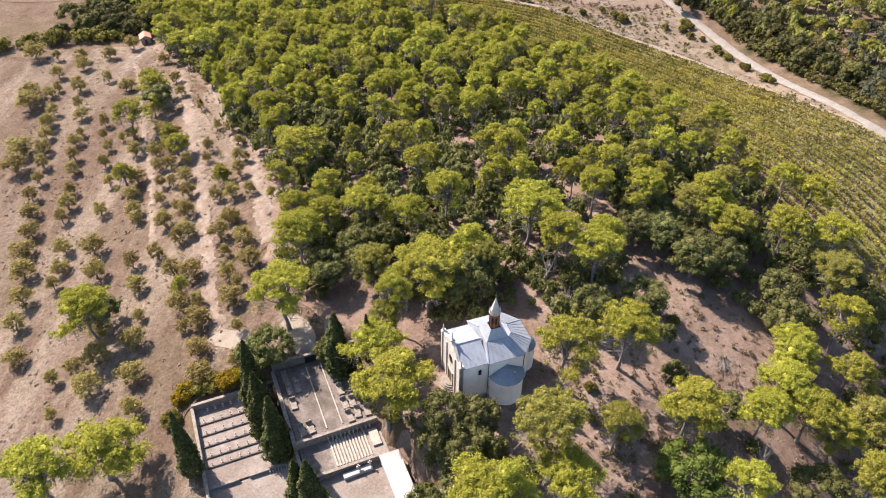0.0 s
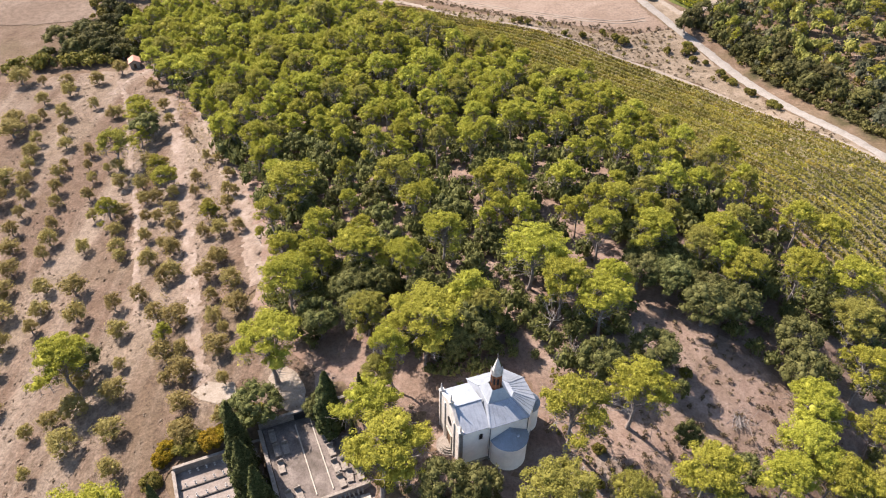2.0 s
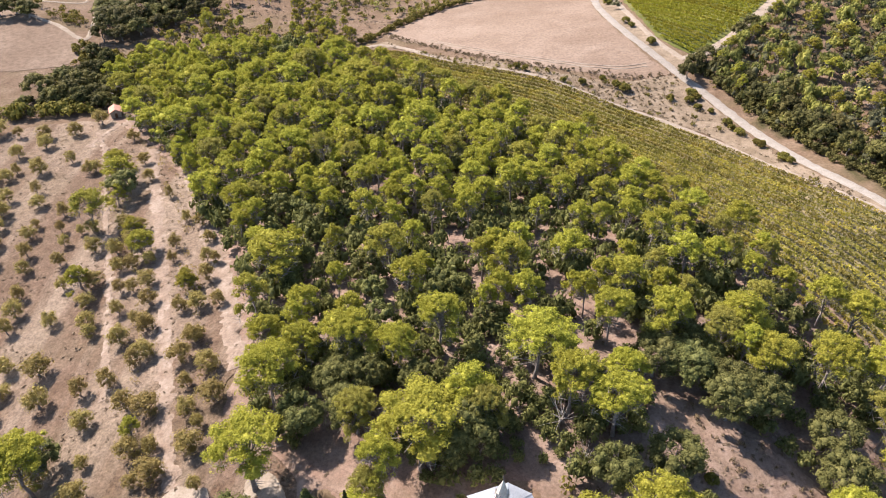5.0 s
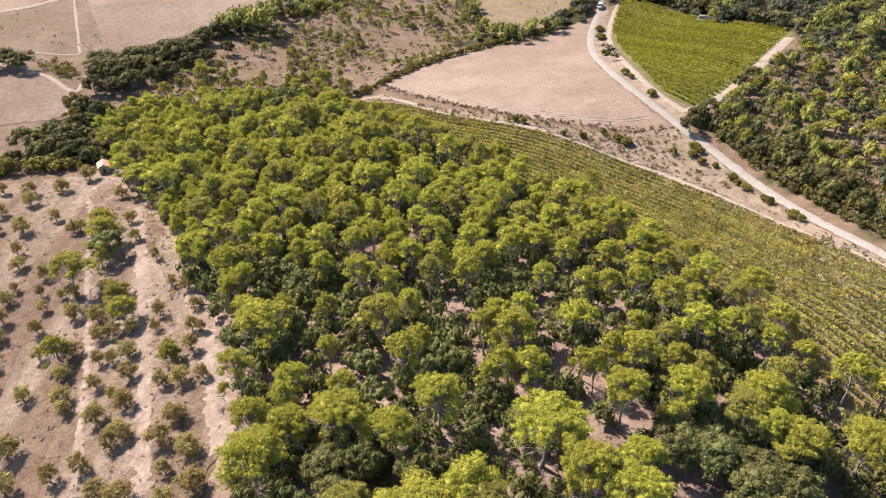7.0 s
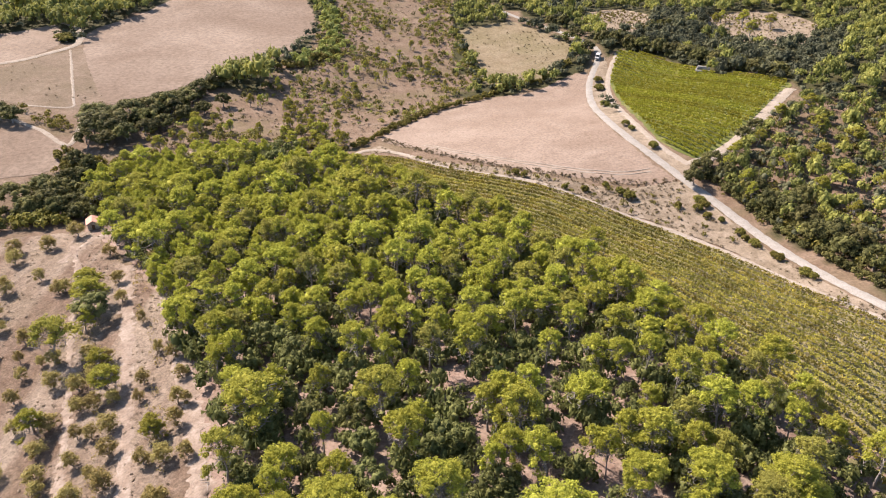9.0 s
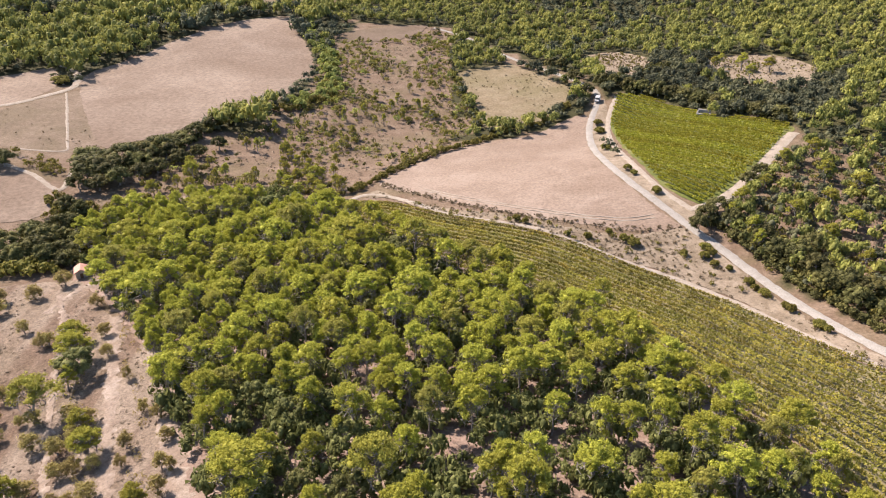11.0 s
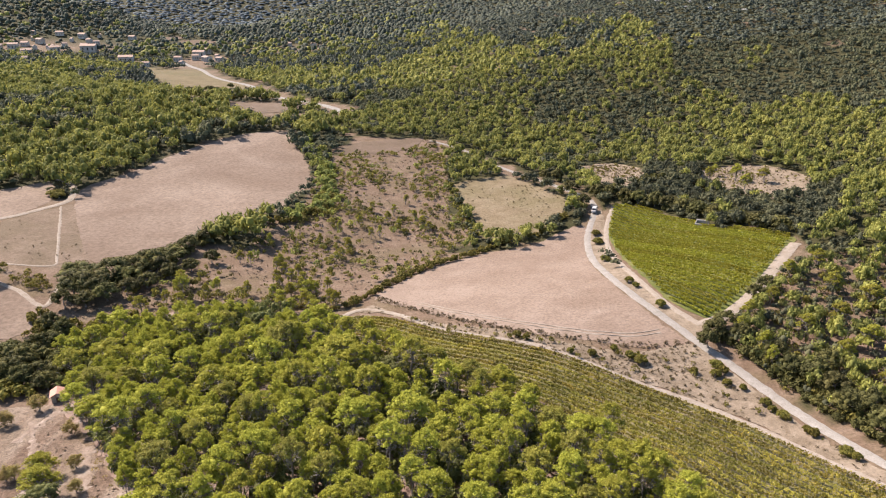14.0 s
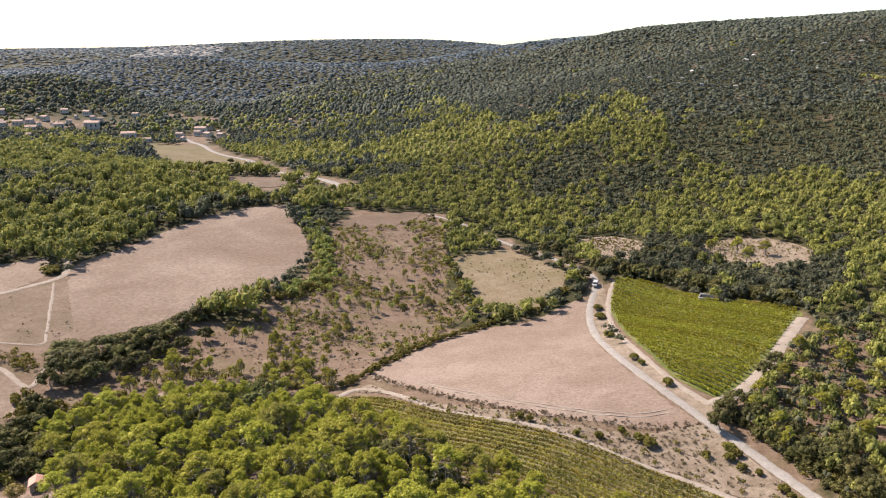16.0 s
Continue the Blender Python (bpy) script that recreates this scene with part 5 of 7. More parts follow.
# hedges of oak and bramble
HEDGES = [([(-133, 287), (-123, 284), (-112, 300), (-107, 311), (-104, 324), (-97, 339)], 4.0, 2.2, M_HOLM),
          ([(-104, 328), (-97, 340), (-90, 350), (-76, 356), (-67, 362), (-59, 379), (-55, 393)], 5.0, 2.2, M_SHRUB),
          ([(-72, 360), (-62, 372), (-57, 390), (-62, 415), (-66, 436), (-74, 464), (-86, 480), (-88, 508)], 6.0, 3.0, M_WOODS),
          ([(-136, 214), (-127, 226), (-120, 234), (-118, 246), (-106, 233), (-110, 220)], 8.0, 3.0, M_HOLM),
          ([(-150, 204), (-138, 210), (-128, 214), (-112, 218)], 4.0, 2.6, M_SHRUB),
          ([(-132, 262), (-126, 250), (-120, 254), (-112, 254), (-104, 262)], 5.0, 2.2, M_SHRUB),
          ([(-52, 270), (-38, 265), (-29, 276), (-20, 294), (-4, 315), (13, 329), (26, 342), (41, 350), (54, 368)], 2.2, 1.5, M_SHRUB),
          ([(1, 420), (8, 377), (12, 349)], 2.5, 1.5, M_SHRUB),
          ([(44, 423), (58, 418), (61, 392), (74, 388), (62, 372), (82, 392)], 4.0, 2.6, M_HOLM),
          ([(83, 376), (94, 366), (103, 352), (111, 338), (117, 324), (124, 306)], 4.5, 3.0, M_HOLM),
          ([(92, 398), (106, 402), (118, 392), (122, 378), (128, 360)], 5.0, 2.6, M_HOLM),
          ([(74, 233), (80, 224), (85, 218), (88, 208), (92, 197), (96, 187), (99, 170), (103, 158), (106, 140)], 3.5, 2.0, M_HOLM),
          ([(79, 225), (83, 213), (86, 202), (90, 188), (93, 174), (97, 158), (101, 142), (107, 120), (114, 96)], 1.6, 1.6, M_HOLM)]
for line, wide, size, mat in HEDGES:
    pts = np.array(smooth_line(line, size * 0.85))
    x, y = np.repeat(pts, 2, 0).T + rng.normal(0, wide * 0.4, (2, 2 * len(pts)))
    ok = (off_line(x, y, ROAD) > 3.5 + size * 0.5) & (off_line(x, y, TRACKS[0]) > 1.5 + size * 0.5) & (off_line(x, y, TRACKS[1]) > 2.5 + size * 0.5)
    x, y = x[ok], y[ok]
    r = rng.uniform(0.55, 1.1, len(x)) * size
    stuff("hedge", [crowns(x, y, r, r * rng.uniform(1.1, 1.6, len(r)), 100, 0.18, rng, 0.8, -0.5)], mat, "uneven hedge of evergreen oaks and shrubs between fields", "hedge")

# scrub
TRIANGLE = [(-166, 299), (-153, 292), (-141, 286), (-135, 274), (-146, 279), (-159, 289)]
RISE = [(13, 66), (18, 82), (27, 92), (31, 84), (24, 68), (19, 60)]
SLOPE = [(14, 45), (18, 58), (26, 62), (34, 56), (37, 47), (30, 41)]
for poly, gap, mat in ((SCRUB, 3.6, M_SHRUB), (SCRUB, 6.5, M_HOLM), (SCRUB, 8.0, M_WOODS), (TRIANGLE, 2.0, M_SHRUB), (TRIANGLE, 1.6, M_WEED), (PASTURE, 5.0, M_WEED), (EAST, 3.6, M_SHRUB), (EAST, 4.2, M_OAK), (BANK, 3.6, M_SHRUB), (BANK, 1.5, M_WEED), (CLEARING, 1.3, M_WEED), (SLOPE, 1.2, M_WEED), (SLOPE, 2.0, M_SHRUB), (RISE, 1.3, M_WEED), (RISE, 2.2, M_SHRUB), (GLADE, 2.6, M_SHRUB), (GLADE, 2.0, M_WEED), (GLADE_E, 3.2, M_SHRUB), (GLADE_E, 2.0, M_WEED), (MEADOW, 3.4, M_WEED)):
    a = np.array(poly)
    x, y = scatter((a[:, 0].min(), a[:, 0].max(), a[:, 1].min(), a[:, 1].max()), gap, rng, 0.8)
    ok = inside(x, y, poly) & (np.sin(x * 0.13 + 2) + np.sin(y * 0.11 + x * 0.05) + rng.normal(0, 0.8, x.shape) > -0.2) & (off_line(x, y, ROAD) > 3.0)
    x, y = x[ok], y[ok]
    r = rng.uniform(0.35, 1.0, len(x)) ** 2 * (0.55 if mat is M_WEED else 1.15 if poly in (BANK, SLOPE, RISE, GLADE, GLADE_E) else 2.3) + 0.12
    stuff("scrub", [crowns(x, y, r, r * rng.uniform(0.9, 1.8, len(r)), 48, 0.18, rng, 0.8, -0.5)], mat, "scattered dry scrub and low bushes", "scrub")

# weeds along the edge of the stubble field
pts = np.array(smooth_line([(-24, 275), (-11, 262), (1, 251), (14, 243), (26, 237), (39, 233), (55, 229.5), (66, 230)], 0.5))
x, y = (np.repeat(pts, 2, 0) + rng.normal(0, 1.0, (2 * len(pts), 2))).T
r = rng.uniform(0.2, 0.75, len(x))
stuff("weeds", [crowns(x, y, r, r * 1.1, 16, 0.3, rng, 0.7, -0.2, lumps=3)], M_WEED, "dry brown weeds along the edge of the stubble field", "weeds")

# low bushes grown up between the olive trees of the two rows beside the stony strips
bush = np.random.default_rng(83)
spots = np.array([p + bush.normal(0, 1.1, 2) for line in ([(-88, 184), (-79.5, 164), (-71.5, 146), (-63, 126), (-56.5, 109), (-51.8, 96), (-47, 84)], [(-77, 186), (-68, 165.2), (-58.7, 144.5), (-50.5, 124.5), (-44.3, 108.8), (-40.5, 97.5), (-37, 86)]) for p in smooth_line(line, 1.5) if bush.uniform() < 0.75])
r = bush.uniform(0.4, 1.15, len(spots))
stuff("orchard_scrub", [crowns(spots[:, 0], spots[:, 1], r, r * bush.uniform(1.2, 2.2, len(r)), 22, 0.14, bush, 0.85, -0.5, lumps=6)], M_OLIVE, "low brownish-green bushes grown up between the olive trees", "bushes")

# dry tufts in the orchard and clearing
for poly, gap, lo, hi in ((ORCHARD, 1.7, 0.14, 0.38), (CLEARING, 1.8, 0.12, 0.3), (BANK, 1.8, 0.15, 0.4), (SCRUB, 2.6, 0.2, 0.55), (STUBBLE, 3.0, 0.06, 0.2), (WOOD[:8] + [(0, 36), (70, 36), (70, 100), (10, 100), (-20, 110)], 2.4, 0.15, 0.45)):
    a = np.array(poly)
    x, y = scatter((a[:, 0].min(), a[:, 0].max(), max(a[:, 1].min(), 38), a[:, 1].max()), gap, rng, 0.9)
    ok = inside(x, y, poly) & (np.sin(x * 0.35 + y * 0.11) + np.sin(y * 0.23 - x * 0.1) + rng.normal(0, 0.8, x.shape) > 0.1)
    for o, p, q, a0, a1, b0, b1, _ in LEVELS:
        u, w = (x - o[0]) * p[0] + (y - o[1]) * p[1], (x - o[0]) * q[0] + (y - o[1]) * q[1]
        ok &= ~((u > a0 - 0.5) & (u < a1 + 0.5) & (w > b0 - 0.5) & (w < b1 + 0.5))
    x, y = x[ok], y[ok]
    r = rng.uniform(lo, hi, len(x))
    stuff("dry_grass", [crowns(x, y, r * 1.3, r, 12, 0.42, rng, 0.7, -0.2, lumps=3)], M_STRAW, "tufts of dry straw-coloured grass", "grass")

# ---- chapel ----
def seamed(name, colour, rough=0.45, metal=0.6):
    def build(nt, p):
        n = tex_noise(nt, 0.7, 5.0, 0.6, 0.5, "World")
        st = tex_noise(nt, 6.0, 3.0, 0.7, 0.0, "World")
        c = ramp(nt, n, [(0.3, tuple(v * 0.8 for v in colour)), (0.5, colour), (0.75, tuple(min(1, v * 1.15) for v in colour))])
        nt.links.new(mix(nt, 1.0, c, ramp(nt, st, [(0.3, (0.85, 0.85, 0.85)), (0.6, (1, 1, 1))]), "MULTIPLY"), p.inputs["Base Color"])
        p.inputs["Roughness"].default_value, p.inputs["Metallic"].default_value = rough, metal
        bump(nt, p, n, 0.15, 0.02)
    return material(name, build)


M_PLASTER = plain("pale_plaster", (0.80, 0.755, 0.70), 0.9, vary=0.1, scale=0.9, relief=0.015)
M_FACADE = plain("weathered_facade_stone", (0.40, 0.365, 0.335), 0.9, vary=0.28, scale=1.4, relief=0.03)
M_STONE = plain("pale_stone", (0.30, 0.27, 0.235), 0.9, vary=0.3, scale=1.6, relief=0.03)
M_SPIRE = plain("pale_spire_stone", (0.42, 0.39, 0.36), 0.9, vary=0.25, scale=2.5, relief=0.03)
M_ZINC = seamed("zinc_sheet", (0.30, 0.32, 0.36), 0.38, 0.35)
M_SLATE = seamed("blue_zinc", (0.215, 0.245, 0.29), 0.5, 0.15)
M_BRICK = plain("weathered_brick", (0.246, 0.098, 0.049), 0.9, vary=0.4, scale=2.5, relief=0.02)
M_DARK = plain("dark_opening", (0.016, 0.016, 0.018), 0.5, vary=0.2)
M_WOODDOOR = plain("door_wood", (0.098, 0.057, 0.033), 0.7, vary=0.3, scale=4)
M_LEAD = plain("lead_pipe", (0.057, 0.057, 0.061), 0.5, 0.4)
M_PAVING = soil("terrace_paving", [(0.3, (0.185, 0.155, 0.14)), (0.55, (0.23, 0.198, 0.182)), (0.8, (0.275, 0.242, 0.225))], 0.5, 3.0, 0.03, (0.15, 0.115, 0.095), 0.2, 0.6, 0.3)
# worn paving, its dark tone also holding the tree shade on the upper terrace
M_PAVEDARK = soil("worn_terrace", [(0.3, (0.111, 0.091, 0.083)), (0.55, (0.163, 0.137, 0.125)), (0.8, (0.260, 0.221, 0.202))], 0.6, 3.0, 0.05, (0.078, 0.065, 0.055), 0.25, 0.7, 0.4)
M_WALLSTONE = plain("rubble_wall", (0.20, 0.172, 0.15), 0.95, vary=0.35, scale=2.2, relief=0.06)
M_CROSS = plain("cross_stone", (0.42, 0.395, 0.375), 0.85, vary=0.12, scale=3)
# dark kerb stone, deepened to include the shadow line the kerb casts
M_KERB = plain("dark_kerb", (0.061, 0.053, 0.049), 0.9, vary=0.3, scale=3)
M_WHITE = plain("white_paint", (0.30, 0.29, 0.285), 0.6, vary=0.06, scale=1.0)


def prism(outline, z0, z1, top=None):
    """An upright block on an outline; top: heights of its upper corners."""
    n = len(outline)
    top = top or [z1] * n
    v = [(x, y, z0) for x, y in outline] + [(x, y, t) for (x, y), t in zip(outline, top)]
    f = [tuple(range(n))[::-1], tuple(range(n, 2 * n))] + [(i, (i + 1) % n, n + (i + 1) % n, n + i) for i in range(n)]
    return v, f


def solid(name, shapes, mat, parent=None, label="", bevel=0.0, smooth=False):
    """One mesh from shapes given as (vertices, faces)."""
    bm = bmesh.new()
    for v, f in shapes:
        vs = [bm.verts.new(p) for p in v]
        for k in f:
            try:
                bm.faces.new([vs[i] for i in k])
            except ValueError:
                pass
    bmesh.ops.recalc_face_normals(bm, faces=bm.faces)
    if bevel:
        bmesh.ops.bevel(bm, geom=[e for e in bm.edges if e.is_manifold], offset=bevel, segments=1, affect="EDGES")
    me = bpy.data.meshes.new(name)
    bm.to_mesh(me)
    bm.free()
    me.materials.append(mat)
    for p in me.polygons:
        p.use_smooth = smooth
    ob = new(name, me)
    if parent:
        ob.parent = parent
    return tagged(ob, label)


def box(x0, x1, y0, y1, z0, z1):
    return prism([(x0, y0), (x1, y0), (x1, y1), (x0, y1)], z0, z1)


def ring(r, n, cx=0, cy=0, a0=0.0, a1=2 * math.pi, close=False):
    k = n + 1 if close else n
    return [(cx + r * math.cos(a0 + (a1 - a0) * i / n), cy + r * math.sin(a0 + (a1 - a0) * i / n)) for i in range(k)]


def cone(lo, hi, z0, z1):
    """A frustum between two rings."""
    n = len(lo)
    v = [(x, y, z0) for x, y in lo] + [(x, y, z1) for x, y in hi]
    return v, [(i, (i + 1) % n, n + (i + 1) % n, n + i) for i in range(n)] + [tuple(range(n))[::-1], tuple(range(n, 2 * n))]


def bar(a, b, w, h):
    """A thin upright-sided bar from a to b."""
    a, b = Vector(a), Vector(b)
    s = (b - a).cross(Vector((0, 0, 1))).normalized() * w / 2
    u = Vector((0, 0, h))
    v = [a - s, a + s, b + s, b - s, a - s + u, a + s + u, b + s + u, b - s + u]
    return [tuple(p) for p in v], [(0, 1, 2, 3), (4, 5, 6, 7), (0, 1, 5, 4), (1, 2, 6, 5), (2, 3, 7, 6), (3, 0, 4, 7)]


chapel = tagged(new("chapel"), "small pale plastered chapel with zinc roofs and a brick lantern", "chapel")
# x along the nave from the front, y towards its north side; z = 0 is the ground
chapel.matrix_basis = pose(CHA_O[0], CHA_O[1], -20.2, 0, 0, math.degrees(math.atan2(CHA_U[1], CHA_U[0])))
NAVE = [(0.35, -3.6), (4.1, -3.6), (4.1, 3.6), (0.35, 3.6)]
CHOIR = [(4.1, -3.95), (9.2, -3.95), (11.1, -1.8), (11.1, 2.0), (9.2, 4.2), (4.1, 4.2)]
solid("nave_wall", [prism(NAVE, 0, 7.05)], M_PLASTER, chapel, bevel=0.03)
solid("choir_wall", [prism(CHOIR, 0, 7.2)], M_PLASTER, chapel, bevel=0.03)
solid("plinth", [prism([(0.2, -3.7), (4.1, -3.7), (4.1, 3.7), (0.2, 3.7)], 0, 0.55), prism([(4.05, -4.05), (9.25, -4.05), (11.2, -1.85), (11.2, 2.05), (9.25, 4.3), (4.05, 4.3)], 0, 0.55)], M_STONE, chapel, "rough stone plinth")
# nave roof: two sheets with standing seams
def sheet(corners, thick=0.07):
    v = [tuple(c) for c in corners] + [(x, y, z + thick) for x, y, z in corners]
    n = len(corners)
    return v, [tuple(range(n)), tuple(range(n, 2 * n))] + [(i, (i + 1) % n, n + (i + 1) % n, n + i) for i in range(n)]


def seams(a, b, c, d, count, parent):
    """Standing seams from edge a-b (eave) up to edge d-c (ridge)."""
    a, b, c, d = map(Vector, (a, b, c, d))
    for i in range(1, count):
        p, q = a.lerp(b, i / count), d.lerp(c, i / count)
        solid("seam", [bar(p + Vector((0, 0, 0.06)), q + Vector((0, 0, 0.06)), 0.045, 0.05)], M_ZINC, parent)


RIDGE, EAVE = 8.5, 7.1
south = solid("roof_sheet", [sheet([(0.3, -3.8, EAVE), (4.1, -3.8, EAVE), (4.1, -0.3, RIDGE), (0.3, -0.3, RIDGE)])], M_ZINC, chapel, "pale zinc roof sheet")
seams((0.3, -3.8, EAVE), (4.1, -3.8, EAVE), (4.1, -0.3, RIDGE), (0.3, -0.3, RIDGE), 6, south)
north = solid("roof_sheet", [sheet([(0.3, 3.8, EAVE), (4.1, 3.8, EAVE), (4.1, -0.3, RIDGE), (0.3, -0.3, RIDGE)])], M_ZINC, chapel, "pale zinc roof sheet")
seams((0.3, 3.8, EAVE), (4.1, 3.8, EAVE), (4.1, -0.3, RIDGE), (0.3, -0.3, RIDGE), 6, north)
solid("ridge_cap", [bar((0.3, -0.3, RIDGE + 0.05), (4.3, -0.3, RIDGE + 0.05), 0.22, 0.1)], M_ZINC, chapel)
# choir roof: hipped facets rising to the lantern
TOP = [(4.6, -1.5), (7.9, -1.5), (8.5, -0.7), (8.5, 0.9), (7.9, 1.75), (4.6, 1.75)]
EAVES = [(3.95, -4.15), (9.3, -4.15), (11.32, -1.9), (11.32, 2.1), (9.3, 4.4), (3.95, 4.4)]
for i in range(6):
    j = (i + 1) % 6
    (ax, ay), (bx, by), (cx, cy), (dx, dy) = EAVES[i], EAVES[j], TOP[j], TOP[i]
    c = [(ax, ay, 7.25), (bx, by, 7.25), (cx, cy, 8.6), (dx, dy, 8.6)]
    # the south-east facet takes the darker zinc, its shade put into the colour
    facet = solid("roof_sheet", [sheet(c)], M_SLATE if i == 1 else M_ZINC, chapel, "blue-grey zinc roof facet")
    if i != 5:
        seams(*c, 7 if i in (0, 4) else 5, facet)
    solid("hip_cap", [bar((ax, ay, 7.3), (dx, dy, 8.66), 0.14, 0.07)], M_ZINC, chapel)
solid("roof_deck", [prism(TOP, 8.2, 8.62)], M_ZINC, chapel)
LX, LY = 6.3, 0.15
for i, (ax, ay) in enumerate([(4.7, -1.42), (7.9, -1.42), (7.9, 1.7), (4.7, 1.7)]):
    bx, by = [(7.9, -1.42), (7.9, 1.7), (4.7, 1.7), (4.7, -1.42)][i]
    s = 0.75
    p = [(LX + s * sx, LY + s * sy) for sx, sy in ((-1, -1), (1, -1), (1, 1), (-1, 1))]
    solid("roof_sheet", [sheet([(ax, ay, 8.62), (bx, by, 8.62), (*p[(i + 1) % 4], 10.0), (*p[i], 10.0)], 0.05)], M_ZINC, chapel, "zinc pyramid facet below the lantern")
lantern = solid("lantern", [prism(ring(0.62, 8, LX, LY, math.pi / 8, 2 * math.pi + math.pi / 8), 9.6, 12.4)], M_BRICK, chapel, "octagonal weathered brick lantern", 0.03)
for i in range(8):
    a = i * math.pi / 4 + math.pi / 4
    cx, cy = LX + 0.58 * math.cos(a), LY + 0.58 * math.sin(a)
    t = Vector((-math.sin(a), math.cos(a), 0)) * 0.12
    o = Vector((math.cos(a), math.sin(a), 0)) * 0.03
    c = Vector((cx, cy, 0))
    solid("opening", [prism([tuple((c - t)[:2]), tuple((c + t)[:2]), tuple((c + t + o)[:2]), tuple((c - t + o)[:2])], 10.7, 11.8)], M_DARK, lantern)
    px, py = LX + 0.66 * math.cos(a + math.pi / 8), LY + 0.66 * math.sin(a + math.pi / 8)
    solid("pillar", [prism(ring(0.09, 6, px, py), 9.7, 12.35)], M_BRICK, lantern)
solid("cornice", [cone(ring(0.7, 8, LX, LY, math.pi / 8, 2 * math.pi + math.pi / 8), ring(0.86, 8, LX, LY, math.pi / 8, 2 * math.pi + math.pi / 8), 12.3, 12.55)], M_STONE, chapel)
spire = solid("spire", [cone(ring(0.8, 8, LX, LY, math.pi / 8, 2 * math.pi + math.pi / 8), ring(0.05, 8, LX, LY, math.pi / 8, 2 * math.pi + math.pi / 8), 12.55, 15.2)], M_SPIRE, chapel, "pointed eight-sided stone spire")
for i in range(8):
    a = i * math.pi / 4
    solid("gablet", [([(LX + 0.84 * math.cos(a - 0.3), LY + 0.84 * math.sin(a - 0.3), 12.55), (LX + 0.84 * math.cos(a + 0.3), LY + 0.84 * math.sin(a + 0.3), 12.55), (LX + 0.78 * math.cos(a), LY + 0.78 * math.sin(a), 13.4), (LX + 0.5 * math.cos(a), LY + 0.5 * math.sin(a), 12.9)], [(0, 1, 2), (0, 2, 3), (1, 2, 3), (0, 1, 3)])], M_SPIRE, spire)
solid("finial_cross", [box(LX - 0.03, LX + 0.03, LY - 0.03, LY + 0.03, 15.1, 16.1), box(LX - 0.03, LX + 0.03, LY - 0.25, LY + 0.25, 15.65, 15.72)], M_LEAD, chapel)
# apses with half-cone roofs
for nm, cx, cy, r, a0 in (("south", 6.75, -3.95, 2.45, math.pi), ("east", 11.1, 0.1, 1.75, -math.pi / 2)):
    apse = solid("apse", [prism(ring(r, 16, cx, cy, a0, a0 + math.pi, True), 0, 4.55)], M_PLASTER, chapel, "rounded plastered apse")
    rim = ring(r + 0.14, 16, cx, cy, a0, a0 + math.pi, True)
    px, py = cx + 0.05 * math.cos(a0 + math.pi / 2), cy + 0.05 * math.sin(a0 + math.pi / 2)
    v = [(x, y, 4.5) for x, y in rim] + [(px, py, 6.1)]
    solid("apse_roof", [(v, [(i, i + 1, 17) for i in range(16)] + [tuple(range(17)), (0, 17, 16)])], M_SLATE, apse, "blue-grey half-cone zinc roof")
    for i in range(1, 16):
        x, y = rim[i]
        solid("seam", [bar((x, y, 4.51), (px, py, 6.1), 0.04, 0.04)], M_SLATE, apse)
    if nm == "south":
        solid("roof_vent", [box(cx + 0.55, cx + 0.95, cy - 1.35, cy - 0.95, 5.1, 5.45)], M_ZINC, apse, bevel=0.03)
# openings, pipes and the front
def arched(x, y, z, w, h, depth=0.06):
    pts = [(x - w / 2, z), (x + w / 2, z)] + [(x + w / 2 * math.cos(t), z + h + w / 2 * math.sin(t)) for t in np.linspace(0, math.pi, 9)]
    n = len(pts)
    v = [(a, y, b) for a, b in pts] + [(a, y - depth, b) for a, b in pts]
    return v, [tuple(range(n)), tuple(range(n, 2 * n))] + [(i, (i + 1) % n, n + (i + 1) % n, n + i) for i in range(n)]


win = solid("window", [arched(2.95, -3.58, 4.9, 0.42, 0.85, 0.04)], M_DARK, chapel, "narrow arched window")
solid("window_frame", [arched(2.95, -3.57, 4.8, 0.62, 0.9, 0.03)], M_STONE, win)
for x, y, z1 in ((4.02, -4.02, 7.15), (9.28, -4.02, 7.15)):
    solid("downpipe", [prism(ring(0.06, 6, x, y), 0.1, z1)], M_LEAD, chapel, "dark downpipe")
facade = solid("facade", [(lambda pts: ([(0.0, y, z) for y, z in pts] + [(0.4, y, z) for y, z in pts], [tuple(range(8)), tuple(range(8, 16))] + [(i, (i + 1) % 8, 8 + (i + 1) % 8, 8 + i) for i in range(8)]))(
    [(-3.75, 0), (3.75, 0), (3.75, 7.4), (2.6, 7.6), (0.0, 9.3), (-0.2, 9.3), (-2.6, 7.6), (-3.75, 7.4)])], M_FACADE, chapel, "weathered stone gable front")
for y in (-3.55, -1.7, 1.7, 3.55):
    solid("pilaster", [box(-0.16, 0.46, y - 0.2, y + 0.2, 0, 7.3)], M_FACADE, facade, bevel=0.04)
for y, z in ((-3.55, 7.4), (0.0, 9.25), (3.55, 7.4)):
    base = solid("finial", [box(-0.2, 0.5, y - 0.26, y + 0.26, z - 0.1, z + 0.25), cone(ring(0.2, 4, 0.14, y, 0.785, 7.07), ring(0.05, 4, 0.14, y, 0.785, 7.07), z + 0.25, z + 1.5)], M_FACADE, facade, "pointed stone finial", 0.02)
door = solid("door", [box(-0.05, 0.05, -0.75, 0.75, 0.6, 3.0)], M_WOODDOOR, chapel, "dark wooden double door")
